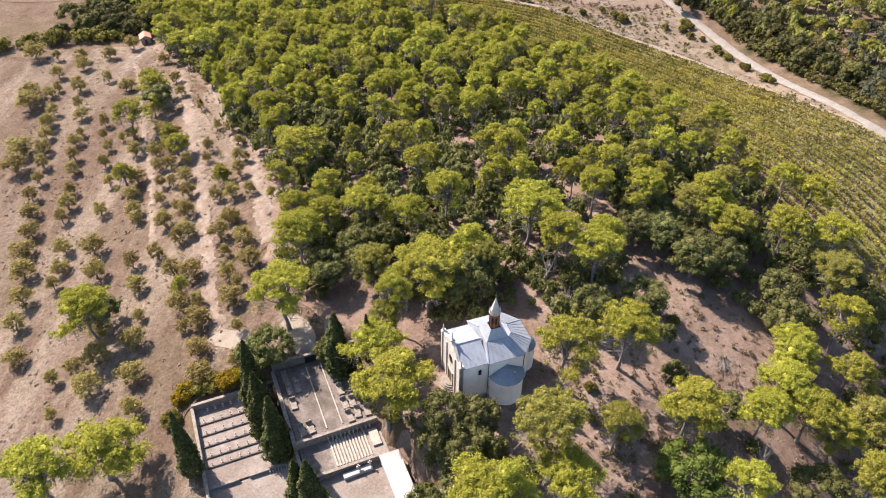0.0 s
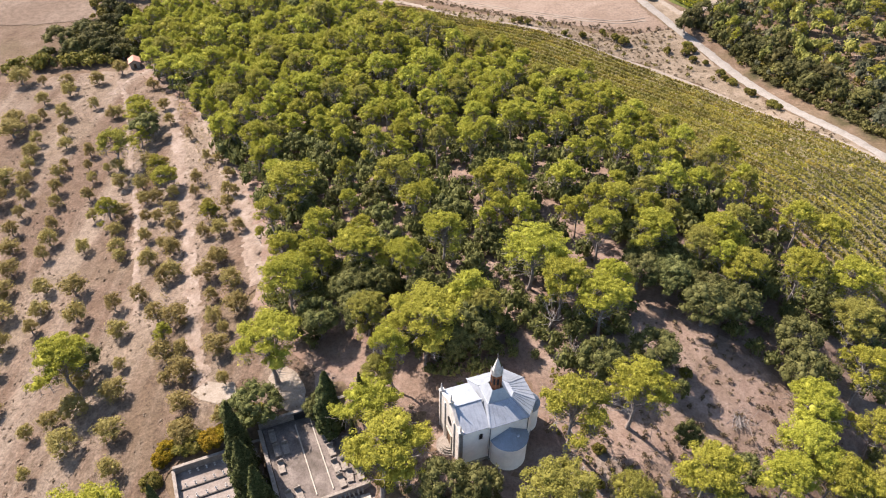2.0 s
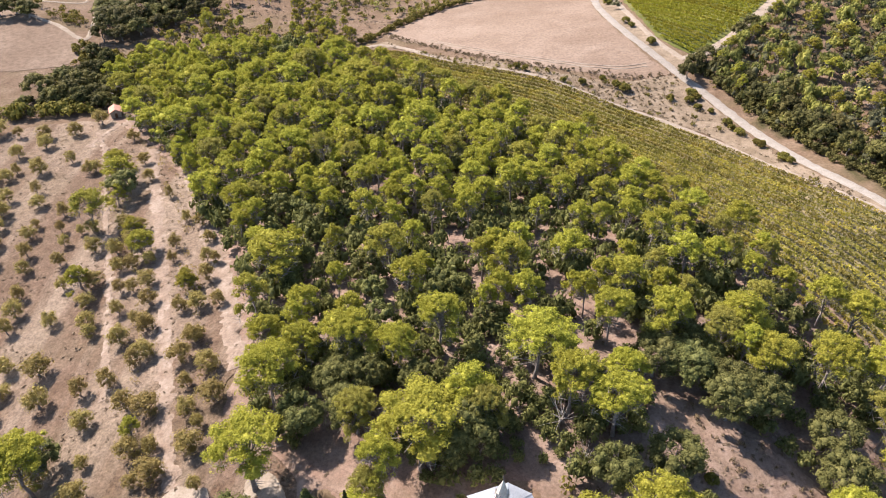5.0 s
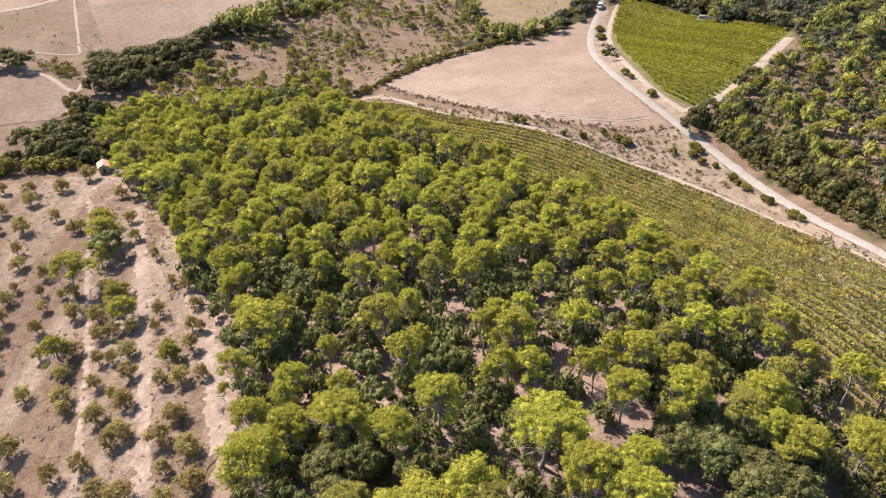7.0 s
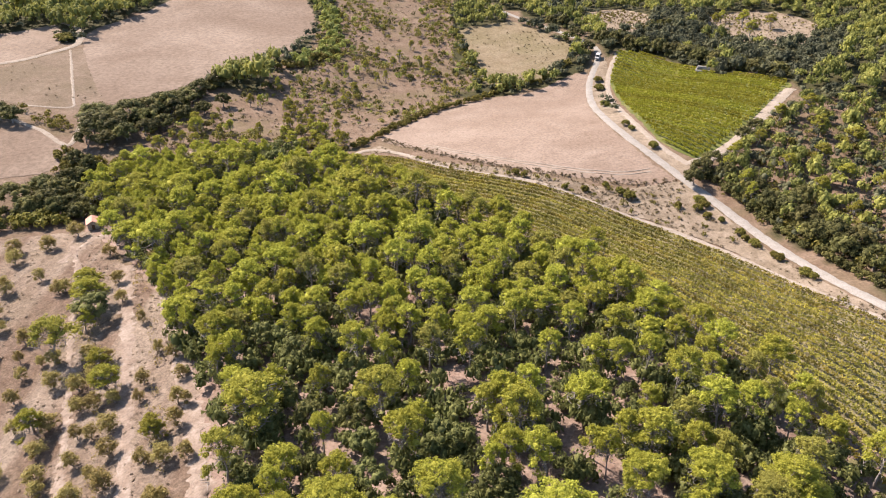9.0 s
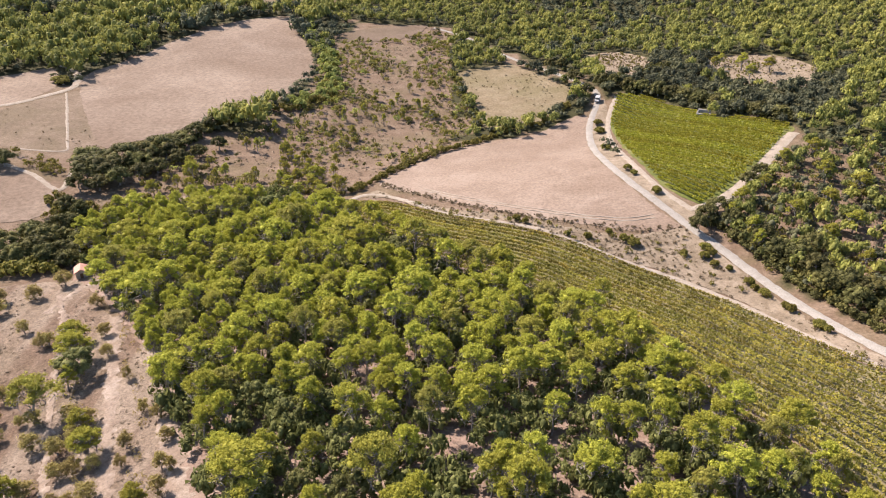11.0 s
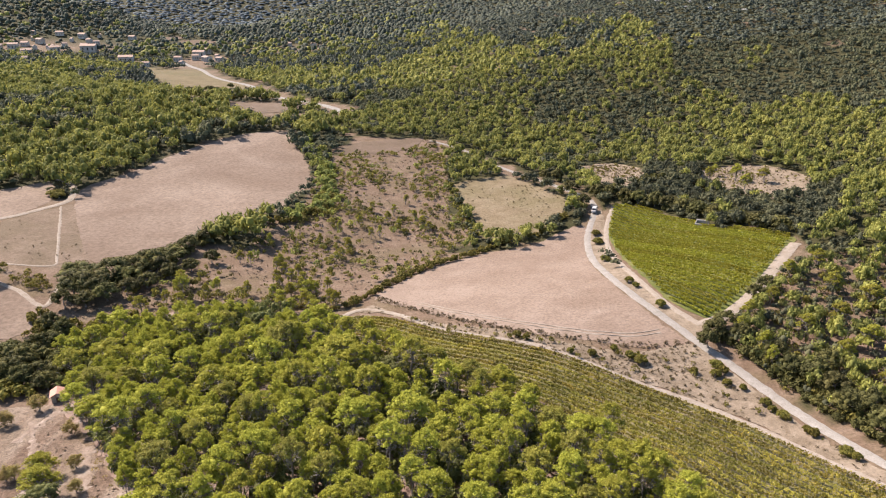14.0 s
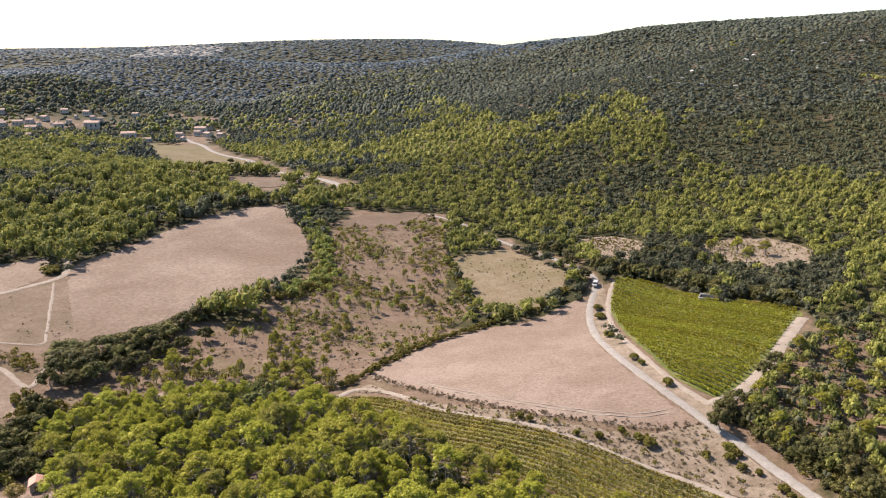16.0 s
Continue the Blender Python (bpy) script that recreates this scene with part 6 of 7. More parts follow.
solid("door_frame", [box(-0.16, 0.1, -1.0, -0.75, 0.6, 3.2), box(-0.16, 0.1, 0.75, 1.0, 0.6, 3.2), box(-0.16, 0.1, -1.0, 1.0, 3.0, 3.3)], M_STONE, door)
solid("rose_window", [(lambda v: (v, [tuple(range(12)), tuple(range(12, 24))] + [(i, (i + 1) % 12, 12 + (i + 1) % 12, 12 + i) for i in range(12)]))(
    [(-0.03, 0.7 * math.cos(i * math.pi / 6), 5.4 + 0.7 * math.sin(i * math.pi / 6)) for i in range(12)] + [(0.1, 0.7 * math.cos(i * math.pi / 6), 5.4 + 0.7 * math.sin(i * math.pi / 6)) for i in range(12)])], M_DARK, chapel)
for i in range(4):
    r = 1.75 - i * 0.3
    solid("step", [prism(ring(r, 14, 0.0, 0.0, math.pi / 2, 1.5 * math.pi, True), i * 0.16, i * 0.16 + 0.16)], M_WALLSTONE, chapel, "curved stone step")

# ---- cemetery ----
CEM = pose(CEM_O[0], CEM_O[1], 0, 0, 0, math.degrees(math.atan2(CEM_A[1], CEM_A[0])))


def cem(a, b, z=0.0):
    """Cemetery place: a along, b towards the near side."""
    p = CEM_O + a * CEM_A + b * CEM_B
    return (float(p[0]), float(p[1]), z)


def cbox(a0, a1, b0, b1, z0, z1):
    return box(a0, a1, -b1, -b0, z0, z1)


def placed(name, shapes, mat, label, category, kind="", bevel=0.0, group=""):
    ob = solid(name, shapes, mat, None, label, bevel)
    ob.matrix_basis = CEM
    return tagged(ob, category=category, kind=kind, group=group)


placed("terrace", [cbox(0.2, 12.4, 0.2, 14.3, -29.6, -28.5)], M_PAVING, "pale paved cemetery terrace", "terrace", "structure")
placed("terrace", [cbox(0.2, 12.4, 14.6, 21.0, -29.6, -28.62)], M_PAVING, "pale paved lower terrace", "terrace", "structure")
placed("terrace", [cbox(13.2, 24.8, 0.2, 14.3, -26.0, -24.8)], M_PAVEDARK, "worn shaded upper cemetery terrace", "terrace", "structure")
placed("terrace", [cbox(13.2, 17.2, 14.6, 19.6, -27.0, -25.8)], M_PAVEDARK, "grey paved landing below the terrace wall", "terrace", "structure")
placed("terrace", [cbox(17.2, 25.0, 14.6, 19.6, -27.0, -25.75)], M_PAVING, "bright paved landing with shallow steps", "terrace", "structure")
placed("forecourt", [cbox(12.8, 27.0, 20.0, 30.0, -27.6, -26.7)], M_PAVING, "pale paved forecourt", "forecourt", "structure")


def stone_wall(a0, b0, a1, b1, z0, z1, thick=0.4, label="rubble stone cemetery wall with pale coping"):
    """A low wall with a coping."""
    w = tagged(new("stone_wall"), label, "wall", "cemetery walls")
    w.matrix_basis = CEM
    run = math.hypot(a1 - a0, b1 - b0)
    s = ((b1 - b0) / run * thick / 2, (a1 - a0) / run * thick / 2)
    def strip(t, za, zb):
        k = t / thick
        return prism([(a0 - s[0] * k, -b0 - s[1] * k), (a1 - s[0] * k, -b1 - s[1] * k), (a1 + s[0] * k, -b1 + s[1] * k), (a0 + s[0] * k, -b0 + s[1] * k)], za, zb)
    solid("wall_body", [strip(thick, z0, z1 - 0.1)], M_WALLSTONE, w)
    solid("coping", [strip(thick + 0.08, z1 - 0.1, z1)], M_WALLSTONE, w, bevel=0.02)
    return w


stone_wall(0, 0, 12.8, 0, -30.2, -27.1)
stone_wall(0, 0.2, 0, 21.0, -30.2, -27.5)
stone_wall(12.8, 0, 26.5, 0, -27.5, -23.3)
stone_wall(12.8, 0.2, 12.8, 14.4, -29.2, -24.6, 0.5, "high retaining wall between the two terraces")
stone_wall(0.2, 14.45, 4.4, 14.45, -29.6, -28.1, 0.3)
stone_wall(5.8, 14.45, 12.4, 14.45, -29.6, -28.1, 0.3)
stone_wall(13.0, 14.45, 25.0, 14.45, -26.6, -24.3, 0.35)
stone_wall(13.0, 19.8, 25.0, 19.8, -27.6, -25.5, 0.4)
stone_wall(12.8, 14.6, 12.8, 24, -29.6, -25.9, 0.4)


def grave_cross(a, b, z, h=0.75):
    c = tagged(new("grave_cross"), "small pale stone cross on a grave", "cross", "graves")
    c.matrix_basis = CEM @ pose(a, -b, z)
    solid("upright", [box(-0.05, 0.05, -0.04, 0.04, 0, h)], M_CROSS, c, bevel=0.012)
    solid("arms", [box(-0.22, 0.22, -0.035, 0.035, h * 0.64, h * 0.64 + 0.1)], M_CROSS, c, bevel=0.012)
    solid("base", [box(-0.13, 0.13, -0.1, 0.1, 0, 0.1)], M_CROSS, c, bevel=0.012)
    return c


cross = grave_cross(2.1, 0.75, -28.5)
rng = np.random.default_rng(5)
for k in range(1, 9):
    copy_thing(cross, CEM @ pose(2.1 + k * 1.18, -0.75, -28.5, 0, 0, rng.normal(0, 3)))
for r, b in enumerate((3.05, 5.15, 7.2, 9.2, 10.9)):
    placed("kerb", [cbox(0.5, 11.6, b, b + 0.22, -28.6, -28.3)], M_KERB, "dark kerb between rows of graves, its shadow in the colour", "kerb", "", 0.02, "grave kerbs")
    for k in range(8):
        copy_thing(cross, CEM @ pose(1.3 + k * 1.32 + rng.normal(0, 0.05), -(b - 0.35), -28.5, 0, 0, rng.normal(0, 4)))


def grave(a, b, z, w=0.9, l=1.9):
    g = tagged(new("grave"), "pale stone grave slab with a headstone", "grave", "graves")
    g.matrix_basis = CEM @ pose(a, -b, z)
    solid("slab", [box(-w / 2, w / 2, -l / 2, l / 2, 0, 0.28)], M_WALLSTONE, g, bevel=0.03)
    solid("headstone", [box(-w / 2, w / 2, l / 2 - 0.16, l / 2, 0.2, 0.85)], M_WALLSTONE, g, bevel=0.03)
    return g


slab = grave(14.3, 2.2, -24.8)
for a in (14.4, 15.7, 21.3, 22.6, 23.9):
    for b in (2.2, 4.9, 7.6, 10.3, 12.6):
        if rng.uniform() < 0.72 and (a, b) != (14.4, 2.2):
            copy_thing(slab, CEM @ pose(a + rng.normal(0, 0.12), -b + rng.normal(0, 0.15), -24.8, 0, 0, rng.normal(0, 3)))
            if rng.uniform() < 0.6:
                copy_thing(cross, CEM @ pose(a + 0.1, -b + 1.15, -24.8, 0, 0, rng.normal(0, 5)))
for a in (17.7, 20.0):
    placed("kerb", [cbox(a, a + 0.18, 1.2, 13.4, -24.9, -24.66)], M_STONE, "pale kerb beside the cemetery path", "kerb", "", 0.02, "path kerbs")
placed("gate_recess", [cbox(17.9, 19.9, 0.25, 0.4, -24.8, -23.6)], M_DARK, "dark gate in the cemetery wall", "gate")
for i in range(12):
    placed("kerb", [cbox(17.5 + i * 0.45, 17.5 + i * 0.45 + 0.26, 15.0, 19.4, -25.8, -25.58)], M_STONE, "narrow pale stone kerb laid across the landing", "kerb", "", 0.02, "landing kerbs")
placed("grave", [cbox(23.2, 24.5, 15.3, 18.2, -25.8, -25.45)], M_STONE, "wide pale stone grave slab on the landing", "grave", "", 0.03, "graves")
for k in range(11):
    placed("buttress", [cbox(17.4 + k * 0.62, 17.62 + k * 0.62, 14.62, 14.95, -25.8, -24.9)], M_STONE, "short stone buttress of the terrace wall", "buttress", "", 0.02, "buttresses")
for k in range(9):
    placed("buttress", [cbox(8.6 + k * 0.4, 8.75 + k * 0.4, 14.6, 14.9, -28.6, -28.25)], M_STONE, "short stone buttress of the lower wall", "buttress", "", 0.02, "buttresses")
tomb = tagged(new("tomb"), "long white stone tomb with two upright crosses", "tomb")
tomb.matrix_basis = CEM @ pose(20.0, -20.75, -26.7, 0, 0, 2)
solid("slab", [box(-2.1, 2.1, -0.45, 0.45, 0, 0.55)], M_WHITE, tomb, bevel=0.04)
for x in (0.2, 1.9):
    solid("upright", [box(x - 0.08, x + 0.08, 0.2, 0.34, 0.5, 1.5)], M_CROSS, tomb)
    solid("arms", [box(x - 0.28, x + 0.28, 0.2, 0.34, 1.05, 1.2)], M_CROSS, tomb)
ossuary = tagged(new("ossuary"), "low white rendered vault beside the forecourt", "vault")
ossuary.matrix_basis = CEM
solid("wall_body", [cbox(23.4, 26.0, 20.6, 29.5, -27.0, -24.9)], M_WHITE, ossuary, bevel=0.03)
solid("roof", [cbox(23.25, 26.15, 20.45, 29.65, -24.9, -24.72)], M_WHITE, ossuary, bevel=0.03)

# ---- vineyards ----
def vine_row(pts, label, rng, per=8.0, size=0.36, keep=lambda x: 1.0, mat=M_VINE, wide=0.17):
    """A trellised row of vines along a line, with gaps."""
    pts = np.asarray(pts)
    seg = np.r_[0, np.cumsum(np.linalg.norm(np.diff(pts, axis=0), axis=1))]
    n = int(seg[-1] * per)
    if n < 12:
        return None
    d = rng.uniform(0, seg[-1], n)
    hole = np.sin(d * 0.9 + rng.uniform(0, 6)) + np.sin(d * 0.37 + rng.uniform(0, 6)) + rng.normal(0, 0.5, n)
    d = d[((hole > -1.5) | (rng.uniform(0, 1, n) < 0.5)) & (rng.uniform(0, 1, n) < keep(np.interp(d, seg, pts[:, 0])))]
    x, y = np.interp(d, seg, pts[:, 0]) + rng.normal(0, wide, len(d)), np.interp(d, seg, pts[:, 1]) + rng.normal(0, wide, len(d))
    z = height(x, y) + 0.15 + rng.uniform(0.25, 1.0, len(d)) ** 0.7 * 1.35
    nrm = sphere_dirs(len(d), rng, 0.0)
    v, f = cards(np.stack([x, y, z], 1), nrm, np.full(len(d), size), rng, 0.3)
    return tagged(new("vine_trellis", mesh_from("vine_trellis", v, f, mat)), label, "vine", "vineyard")


def runs(line, poly):
    """The stretches of a line inside an outline."""
    line = np.asarray(line)
    ok = inside(line[:, 0], line[:, 1], poly)
    out, cur = [], []
    for p, k in zip(line, ok):
        if k:
            cur.append(p)
        elif cur:
            out.append(cur)
            cur = []
    if cur:
        out.append(cur)
    return [c for c in out if len(c) > 3]


rng = np.random.default_rng(8)
edge = np.array(smooth_line([(-45, 262), (-35, 256), (-19, 252), (-2, 239), (14, 231), (27, 225), (36, 219), (47, 210), (60, 199), (70, 187), (77, 171), (84, 155), (95, 132), (108, 104), (116, 84)], 1.5))
way = np.gradient(edge, axis=0)
side = np.stack([way[:, 1], -way[:, 0]], 1) / np.linalg.norm(way, axis=1)[:, None]
for k in range(26):
    line = edge + side * (0.8 + 2.3 * k)
    for run in runs(line, VINEYARD):
        vine_row(run, "long leafy trellis, green and yellowing, on dry soil", rng, 44, 0.21, lambda x: np.interp(x, [30, 60, 90], [1.0, 0.82, 0.55]), wide=0.27)
a, across = np.array([0.502, -0.865]), np.array([0.865, 0.502])
for k in range(-30, 40):
    mid = np.array([88.0, 310.0]) + across * 2.3 * k
    line = mid + a * np.arange(-120, 120, 1.5)[:, None]
    for run in runs(line, VINEYARD_N):
        vine_row(run, "short dense green leafy trellis on grassy soil", rng, 26, 0.26, mat=M_VINE_N, wide=0.17)

# ---- bushes, posts and small things of the valley ----
plant([oak_kind(s, 1.5, 2.6, M_SHRUB, "bush", "round grey-green roadside bush", 40, "roadside bushes", 0.13, 0.4) for s in (61, 62)],
      [(63.6, 343.2, 2.0), (62.4, 332.8, 2.2), (59.7, 304.9, 2.0), (60.5, 273, 1.5), (61.4, 268, 1.2), (65, 252, 1.6), (19.5, 235, 1.3), (22, 233, 1.0), (51.3, 220.8, 1.8), (49, 223.3, 1.4), (45.6, 227.4, 1.0), (33.3, 225.5, 1.0), (39, 224.3, 1.2),
       (-188, 384, 4.0), (-185, 380, 3.2), (70.6, 218, 1.7), (71.4, 215.5, 1.3), (69, 214, 1.4), (70.5, 210, 1.2), (73.6, 207.5, 0.9), (76, 200, 1.3), (76.4, 197, 1.0), (77.6, 194, 1.4), (79.6, 187, 1.0), (80.2, 185, 1.2), (82.4, 176, 1.6), (83.2, 173.5, 1.0), (64, 216, 1.0)], rng)
EDGE_OAKS = [(-133, 289, 4.5), (-128, 280, 4.8), (-123, 280, 4.2), (-121, 291, 4.8), (-116, 296, 4.3), (-112, 301, 4.6), (-107, 311, 4.2), (-110, 306, 3.6), (-104, 322, 3.0), (-100, 332, 2.6), (-120, 224, 4.2), (-112, 223, 3.6), (-106.5, 223, 3.0), (-121, 231, 4.4), (-126, 234, 3.8), (-131, 226, 4.5), (-118, 240, 3.4), (-110, 231, 3.0),
             (-127, 267, 3.2), (-121, 269, 3.4), (-116, 274, 3.2), (-111, 279, 2.8), (-107, 286, 2.8), (-128, 276, 3.4), (-114, 289, 3.4), (-102, 295, 2.6), (-108, 299, 3.2), (-97, 303, 2.2), (-92, 312, 2.2), (-124, 252, 3.0), (-118, 249, 2.6), (-120, 239, 3.4), (-122, 232, 3.4),
             (-124, 221, 3.6), (-116, 221, 3.2), (-108, 219, 3.0), (-110, 240, 2.8), (-167, 286, 3.2), (-161, 283, 3.0), (-172, 283, 3.4),
             (71, 227, 2.6), (74.5, 232, 2.8), (79, 236, 3.0), (81, 229, 2.6), (86, 218, 2.8), (87, 211, 3.4), (91, 207, 3.6), (92, 200, 3.4), (96, 211, 3.2), (91, 192, 3.2), (95, 190, 3.4), (94, 183, 3.0), (98, 186, 3.6), (97, 175, 3.2), (101, 168, 3.4), (104, 155, 3.4), (93, 250, 2.6), (98, 256, 2.4),
             (83, 376, 3.2), (88, 371, 3.4), (94, 365, 3.6), (98, 359, 3.2), (103, 352, 3.6), (107, 345, 3.4), (111, 337, 3.6), (116, 327, 3.4), (120, 316, 3.2), (58, 420, 3.0), (51, 421, 2.8), (61, 394, 3.4), (64, 377, 3.0), (73, 389, 3.4), (78, 384, 3.0)]
plant([oak_kind(s, 3.4, 6.8, M_HOLM, "oak_tree", "broad dark holm oak at the edge of field and road", 30, "field edge oaks", 0.17, 0.44) for s in (28, 29, 30)], [(x, y, r * (1.45 if x < 0 and y > 270 else 1.15)) for x, y, r in EDGE_OAKS], rng)
plant([pine_kind(s, 2.4, 7.0, 0.7, 1.0, M_PINE2, size=0.14) for s in (74, 75)],
      [(86, 238, 2.4), (82, 233, 2.0), (84, 222, 1.8), (83.5, 215.5, 1.6), (98, 228, 2.4), (109, 232, 2.6), (110, 219, 2.6), (122, 241, 3.0), (108, 262, 2.4), (96, 247, 1.8), (101, 213, 2.2), (116, 250, 2.6), (118, 212, 2.6), (128, 225, 2.8), (112, 196, 2.4), (120, 268, 2.6), (128, 394, 2.4), (140, 392, 3.0), (138, 375, 2.6), (152, 387, 3.0), (133, 402, 2.0), (104, 200, 1.8), (108, 180, 2.4), (-108, 254, 2.2), (-65, 312, 1.8)], rng)
plant([oak_kind(s, 1.4, 2.2, M_YELLOW, "yellow_shrub", "yellow flowering shrub against the cemetery wall", 50, "yellow shrubs", 0.11, 0.42) for s in (65, 66)],
      [(-40.5, 65.5, 1.6), (-33.9, 66.2, 1.8), (-32, 67.2, 1.4), (-41.2, 64, 1.4)], rng)
plant([oak_kind(s, 1.5, 2.2, M_SHRUB, "shrub", "green shrub behind the cemetery wall", 50, "shrubs", 0.11, 0.42) for s in (67, 68)],
      [(-38, 66, 1.9), (-39.8, 69, 1.6), (-36.2, 66, 1.8), (-41.5, 60.5, 1.6), (-30.2, 68.5, 1.5), (-28, 69.6, 1.8), (-7.5, 57.5, 1.3), (21, 62, 0.9), (19.5, 66, 1.0), (20.5, 57, 0.7), (26, 57.5, 0.8), (25, 54.5, 0.9), (35.5, 75.5, 0.95)], rng)
plant([pine_kind(s, 2.4, 6.5, 0.75, 0.9, M_PINE2, size=0.13) for s in (71, 72, 73)],
      [(-95.3, 288.2, 2.4), (-101.1, 265.7, 2.5), (-81.9, 284.1, 1.7), (-81.5, 313.9, 1.7), (-57.8, 295.1, 1.9), (-48.5, 278.7, 2.6), (-57.2, 272.9, 2.2), (-53, 292, 1.7), (-42.6, 323.2, 1.5), (-41.5, 333.1, 1.5), (-27.2, 365.6, 1.8), (-11.6, 363.6, 2.0), (-8.8, 356.5, 1.6),
       (-44.4, 319.7, 1.4), (-53.9, 337, 1.3), (-33.4, 347.5, 1.4), (-74.5, 332.9, 1.5), (-25.4, 376.7, 1.5), (-39.6, 359.3, 1.5), (-43.2, 259.7, 2.4), (-51.4, 263.7, 2.2), (-47.7, 269.1, 2.2), (-42.6, 285.1, 1.6), (-76.6, 311.7, 1.5), (-20.8, 392.7, 1.6),
       (-55, 281, 1.9), (-52, 286, 1.6), (-46, 281, 1.8), (-49, 287, 1.5), (-60, 288, 1.7), (-63, 294, 1.6), (-56, 301, 1.4), (-62, 304, 1.8), (-66, 308, 1.5), (-45, 267, 2.1), (-55, 267, 2.0), (-60, 277, 1.6), (-90, 270, 2.0), (-96, 274, 1.6), (-104, 258, 1.9), (-84, 279, 1.4), (-40, 272, 1.8), (-37, 268, 2.0), (-70, 282, 1.5), (-30, 350, 1.3), (-22, 360, 1.5), (-15, 372, 1.4), (-36, 380, 1.4), (-48, 352, 1.3)], rng)


def bare_tree(seed, H=6.0):
    r = np.random.default_rng(seed)
    spots = [np.array([math.cos(k * 2.4) * r.uniform(0.8, 2.0), math.sin(k * 2.4) * r.uniform(0.8, 2.0), H * r.uniform(0.6, 1.0)]) for k in range(14)]
    v, f = stem(r, H * 0.8, 0.14, r.normal(0, 0.4, 2), spots, 10)
    return tagged(new("dead_tree", mesh_from("dead_tree", v, f, M_DEAD, True)), "leafless grey dead tree among the pines", "dead tree", "dead trees")


plant([bare_tree(81), bare_tree(82)], [(15.8, 82.5, 2.0), (44.1, 53.7, 1.4), (18.4, 76, 1.4), (-3.5, 84, 1.6), (60, 62, 1.6), (36, 50, 1.2)], rng)


def low_wall(pts, label):
    """A tumbled dry-stone edge following the slope."""
    w = tagged(new("low_wall"), label, "wall")
    rr = np.random.default_rng(9)
    line = smooth_line(pts, 0.45)
    for p, q in zip(line, line[1:]):
        a, b = (p + rr.normal(0, 0.05, 2)), (q + rr.normal(0, 0.05, 2))
        h = rr.uniform(0.25, 0.45)
        za, zb = float(height(*a)), float(height(*b))
        solid("stone", [bar((a[0], a[1], za - 0.1), (b[0], b[1], zb - 0.1), rr.uniform(0.3, 0.45), h)], M_WALLSTONE, w)
    return w


low_wall([(18.6, 59.6), (21.2, 55.4), (23.6, 52.0), (26, 48.4)], "tumbled dry-stone edge of the path beside the chapel")


def heap(x, y, seed):
    """A heap of cut branches."""
    r = np.random.default_rng(seed)
    pieces = []
    for _ in range(60):
        a = r.uniform(0, math.pi)
        c = np.array([*r.normal(0, 0.9, 2), 0.1 + abs(r.normal(0, 0.18))])
        d = np.array([math.cos(a), math.sin(a), r.normal(0, 0.1)]) * r.uniform(0.6, 1.5)
        pieces.append(tube([c - d, c, c + d], [0.03, 0.035, 0.015], 4))
    v, f = joined(pieces)
    ob = tagged(new("branch_heap", mesh_from("branch_heap", v, f, M_BARK)), "heap of cut grey branches on bare earth", "branch heap")
    ob.matrix_basis = pose(x, y, float(height(x, y)) + 0.1)


heap(42.3, 69.5, 3)

# ---- buildings ----
M_RENDER = plain("house_render", (0.36, 0.325, 0.29), 0.9, vary=0.15, scale=0.3)
M_TILE = plain("clay_tiles", (0.27, 0.19, 0.15), 0.9, vary=0.3, scale=1.2, relief=0.05)
M_LIMEWALL = plain("pale_rubble", (0.24, 0.22, 0.20), 0.95, vary=0.3, scale=1.5, relief=0.08)
M_PINKTILE = plain("pink_tiles", (0.36, 0.20, 0.155), 0.9, vary=0.2, scale=1.5, relief=0.04)


def house(w, l, h, rise, label, name="house", category="house", walls=None, tiles=None, group="", windows=True):
    """A small gabled house: walls, roof of two slopes with eaves, openings."""
    root = tagged(new(name), label, category, group)
    pts = [(-w / 2, 0), (w / 2, 0), (w / 2, h), (0, h + rise), (-w / 2, h)]
    v = [(x, -l / 2, z) for x, z in pts] + [(x, l / 2, z) for x, z in pts]
    solid("wall", [(v, [tuple(range(5)), tuple(range(5, 10))] + [(i, (i + 1) % 5, 5 + (i + 1) % 5, 5 + i) for i in range(5)])], walls or M_RENDER, root)
    k = 1 + 0.8 / w
    for s in (-1, 1):
        c = [(s * w / 2 * k, -l / 2 - 0.3, h - rise * (k - 1)), (s * w / 2 * k, l / 2 + 0.3, h - rise * (k - 1)), (0, l / 2 + 0.3, h + rise), (0, -l / 2 - 0.3, h + rise)]
        solid("roof", [sheet([(x, y, z + 0.02) for x, y, z in c], 0.15)], tiles or M_TILE, root, "clay-tiled roof slope")
    if windows:
        for s in (-1, 1):
            for y in np.linspace(-l * 0.32, l * 0.32, 3):
                solid("window", [box(s * w / 2 - 0.04, s * w / 2 + 0.04, y - 0.5, y + 0.5, h * 0.35, h * 0.75)], M_DARK, root)
        solid("door", [box(-0.5, 0.5, -l / 2 - 0.04, -l / 2 + 0.04, 0, 2.1)], M_WOODDOOR, root)
    return root


homes = [house(9, 14, 5.8, 1.8, "pale rendered village house with a clay-tiled roof", group="village houses"), house(8, 11, 6.8, 1.6, "two-storey pale village house with a clay-tiled roof", group="village houses"), house(11, 20, 6.0, 1.6, "long pale village house with a clay-tiled roof", group="village houses")]
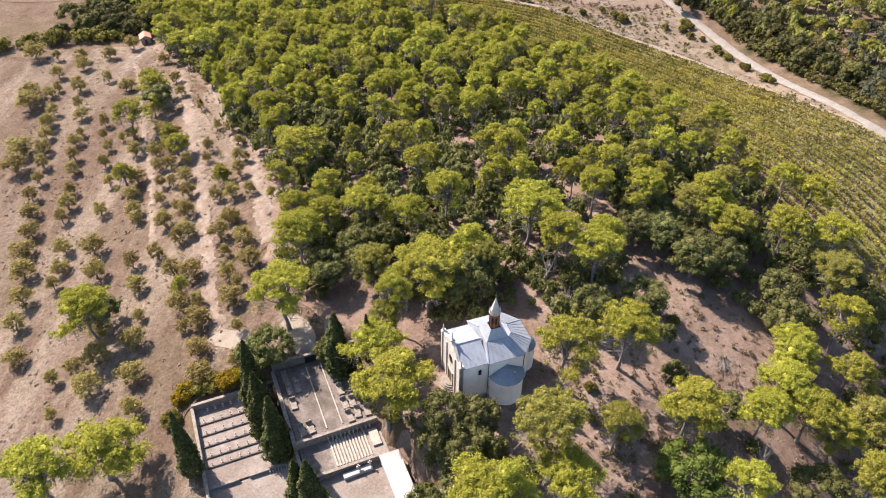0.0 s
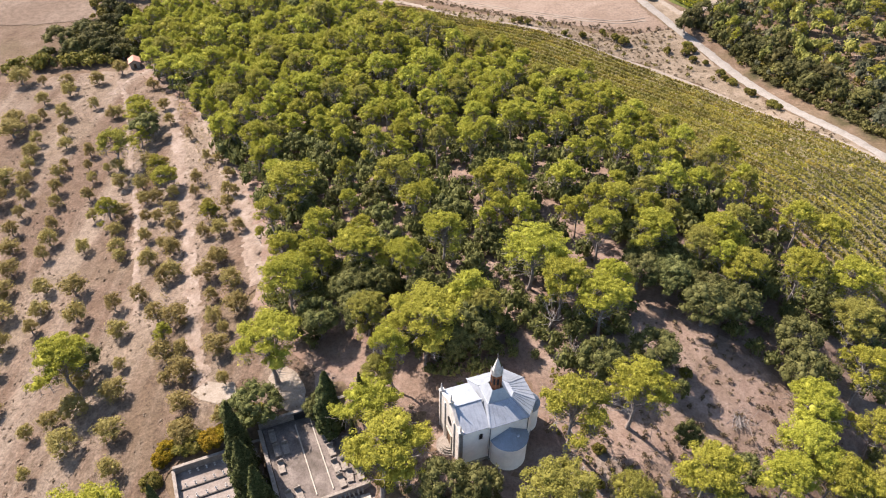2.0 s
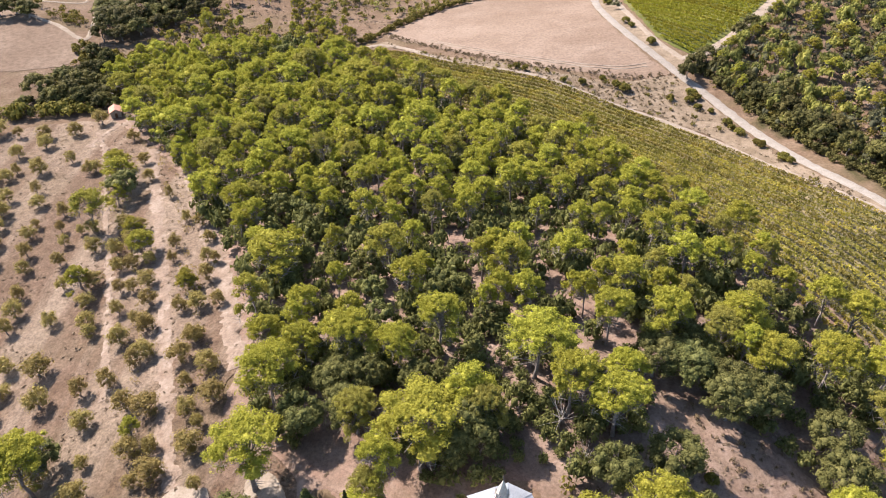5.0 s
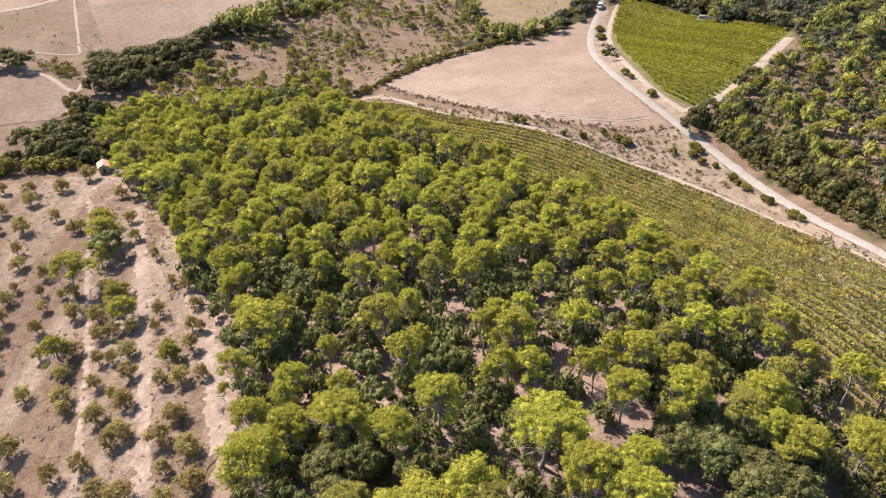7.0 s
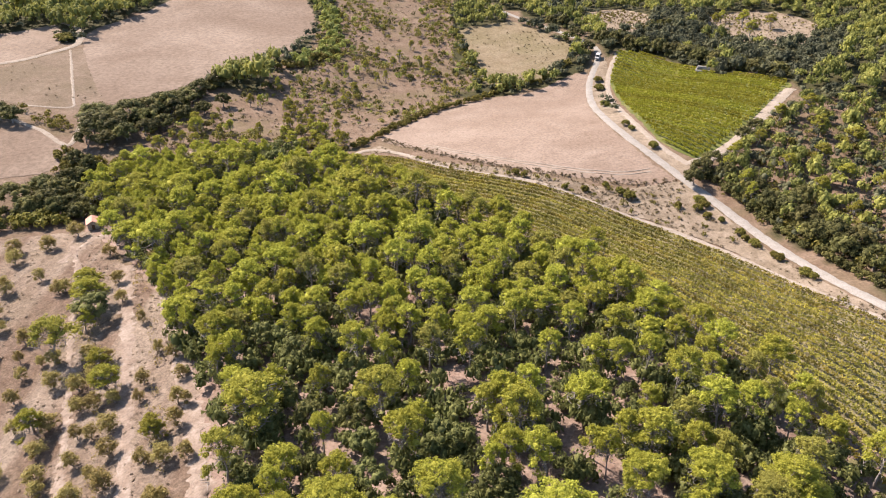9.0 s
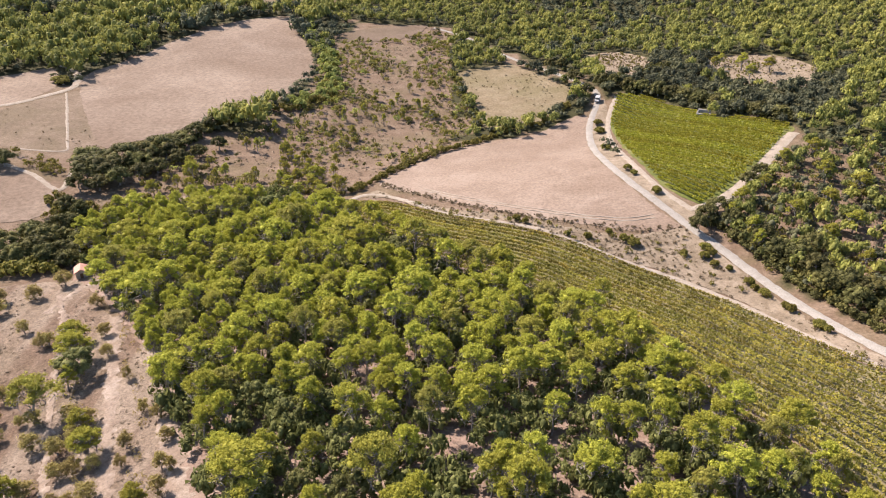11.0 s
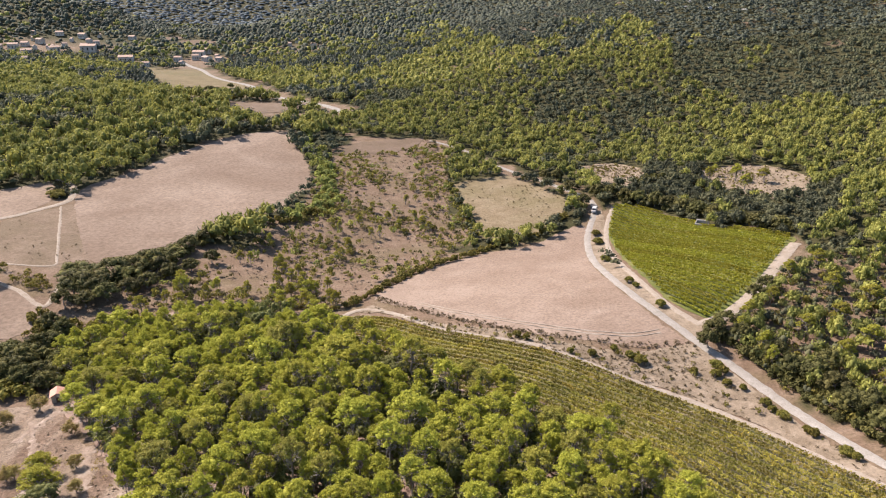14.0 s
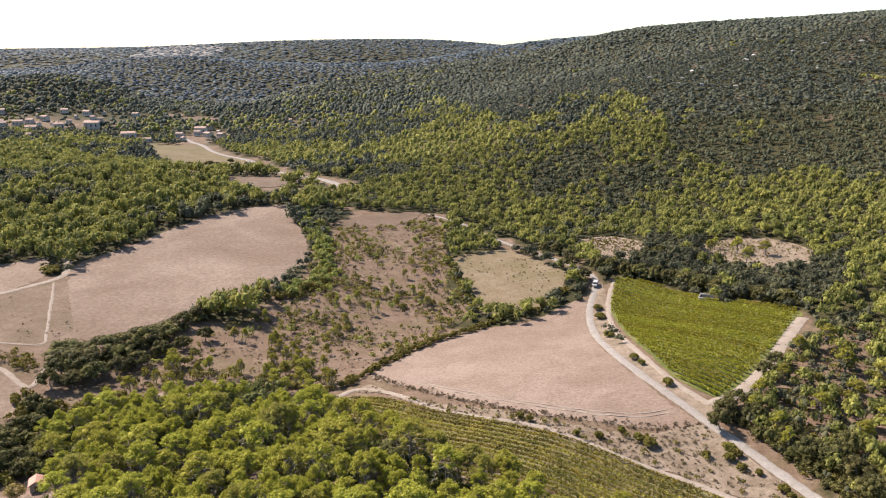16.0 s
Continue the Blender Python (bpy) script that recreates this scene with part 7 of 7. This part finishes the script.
for i, (x, y, wide) in enumerate(VILLAGE):
    k = 0.82 * wide / (14, 11, 20)[i % 3]
    m = pose(x, y, float(height(x, y)) - 0.2, 0, 0, 90 + rng.normal(0, 25)) @ Matrix.Diagonal((max(0.75, k), k, max(0.9, k ** 0.5), 1))
    if i < 3:
        homes[i].matrix_basis = m
    else:
        copy_thing(homes[i % 3], m)
for k, plot in enumerate(VILLAGE_PLOTS):
    draped("field", plot, M_FALLOW, "small bare brown field above the village", 0.8, 12, 1.5, 40 + k)
plant([oak_kind(s, 3.4, 5.5, M_HOLM, "oak_tree", "dark round oak on the fallow ground beside the far road", 14, "far road oaks", 0.3, 0.44) for s in (91, 92)],
      [(-242, 736, 4.8), (-230, 722, 4.7), (-218, 700, 4.1), (-228, 753, 5.5), (-220, 752, 3.3), (-198, 692, 4.0), (-215, 780, 3.4), (-185, 680, 3.9), (-192, 735, 3.2), (-186, 736, 3.7), (-175, 723, 4.2), (-158, 686, 4.0), (-183, 698, 3.0), (-160, 709, 3.6)], rng)
ruin = tagged(new("ruin"), "low roofless ruin of pale stone above the small vineyard", "ruin")
ruin.matrix_basis = pose(104, 331, float(height(104, 331)) - 0.2, 0, 0, -28)
for x0, x1, y0, y1, h in ((-2.6, 2.6, -2.0, -1.55, 1.5), (-2.6, 2.6, 1.55, 2.0, 2.3), (-2.6, -2.15, -1.55, 1.55, 1.9), (2.15, 2.6, -1.55, 1.55, 1.1)):
    solid("wall", [prism([(x0, y0), (x1, y0), (x1, y1), (x0, y1)], 0, h, [h * 0.8, h, h * 0.9, h])], M_LIMEWALL, ruin, bevel=0.05)
shed = house(2.9, 3.6, 2.2, 0.8, "small stone shed with a pink tiled roof at the orchard's edge", "shed", "shed", M_STONE, M_PINKTILE, windows=False)
shed.matrix_basis = pose(-102, 213, float(height(-102, 213)) - 0.1, 0, 0, 25)
solid("door", [box(-0.4, 0.4, -1.84, -1.76, 0, 1.8)], M_WOODDOOR, shed)


def van():
    """A white panel van."""
    root = tagged(new("van"), "white panel van parked on the gravel road", "van")
    side = [(-2.5, 0.35), (2.35, 0.35), (2.5, 0.8), (2.35, 1.15), (1.65, 1.35), (1.15, 2.15), (0.8, 2.3), (-2.4, 2.3), (-2.5, 2.1)]
    n = len(side)
    v = [(x, -0.95, z) for x, z in side] + [(x, 0.95, z) for x, z in side]
    body = solid("body", [(v, [tuple(range(n)), tuple(range(n, 2 * n))] + [(i, (i + 1) % n, n + (i + 1) % n, n + i) for i in range(n)])], M_WHITE, root, bevel=0.06)
    solid("windscreen", [([(1.68, -0.8, 1.4), (1.68, 0.8, 1.4), (1.22, 0.75, 2.1), (1.22, -0.75, 2.1)], [(0, 1, 2, 3)])], M_DARK, body)
    for s in (-1, 1):
        solid("side_window", [box(0.5, 1.2, s * 0.955 - 0.01, s * 0.955 + 0.01, 1.4, 2.0)], M_DARK, body)
    for x in (-1.55, 1.6):
        for s in (-0.88, 0.88):
            wheel = new("wheel")
            wheel.parent = root
            for nm, r, w, mat in (("tyre", 0.34, 0.12, M_LEAD), ("rim", 0.19, 0.13, M_ZINC)):
                o = ring(r, 14, x, 0.34)
                vv = [(a, s - w, b) for a, b in o] + [(a, s + w, b) for a, b in o]
                solid(nm, [(vv, [tuple(range(14)), tuple(range(14, 28))] + [(i, (i + 1) % 14, 14 + (i + 1) % 14, 14 + i) for i in range(14)])], mat, wheel)
    return root


van().matrix_basis = pose(67.6, 368.5, float(height(67.6, 368.5)) + 0.28, 0, 0, 252)

# ---- pale limestone outcrops and the far quarry ----
M_LIME = plain("limestone", (0.32, 0.30, 0.28), 0.95, vary=0.25, scale=0.4, relief=0.2)


def outcrop(x, y, size, seed):
    r = np.random.default_rng(seed)
    bm = bmesh.new()
    bmesh.ops.create_icosphere(bm, subdivisions=3, radius=1.0)
    for v in bm.verts:
        k = noise.noise(v.co * 1.7 + Vector((seed, 0, 0))) * 0.45 + 0.9
        v.co = Vector((v.co.x * size * k * 1.5, v.co.y * size * k * 0.7, v.co.z * size * 0.55 * k))
    me = bpy.data.meshes.new("rock_outcrop")
    bm.to_mesh(me)
    bm.free()
    me.materials.append(M_LIME)
    ob = tagged(new("rock_outcrop", me), "pale limestone outcrop on the wooded slope", "rock", "rock outcrops")
    ob.matrix_basis = pose(x, y, float(height(x, y)) + 1.6 + size * 0.45, 0, 0, r.uniform(0, 180))


for k, (x, y, s) in enumerate([(284, 909, 3.2), (301, 926, 2.4), (268, 828, 2.8), (251, 850, 1.8), (263, 876, 2.0), (375, 963, 2.8), (356, 939, 3.2), (398, 850, 2.6), (438, 859, 2.8), (236, 908, 2.2), (223, 842, 2.0), (388, 925, 2.4), (461, 968, 2.2), (418, 954, 2.2), (494, 945, 2.6), (312, 933, 1.8), (296, 808, 2.0)]):
    outcrop(x, y, s, k + 1)
draped("quarry", [(-1212, 2946), (-1290, 3300), (-1357, 3650), (-1060, 3600), (-939, 3125), (-1058, 2960)], M_ROAD, "pale quarry on the distant ridge", 3.0, 60, 10, 33, "quarry")
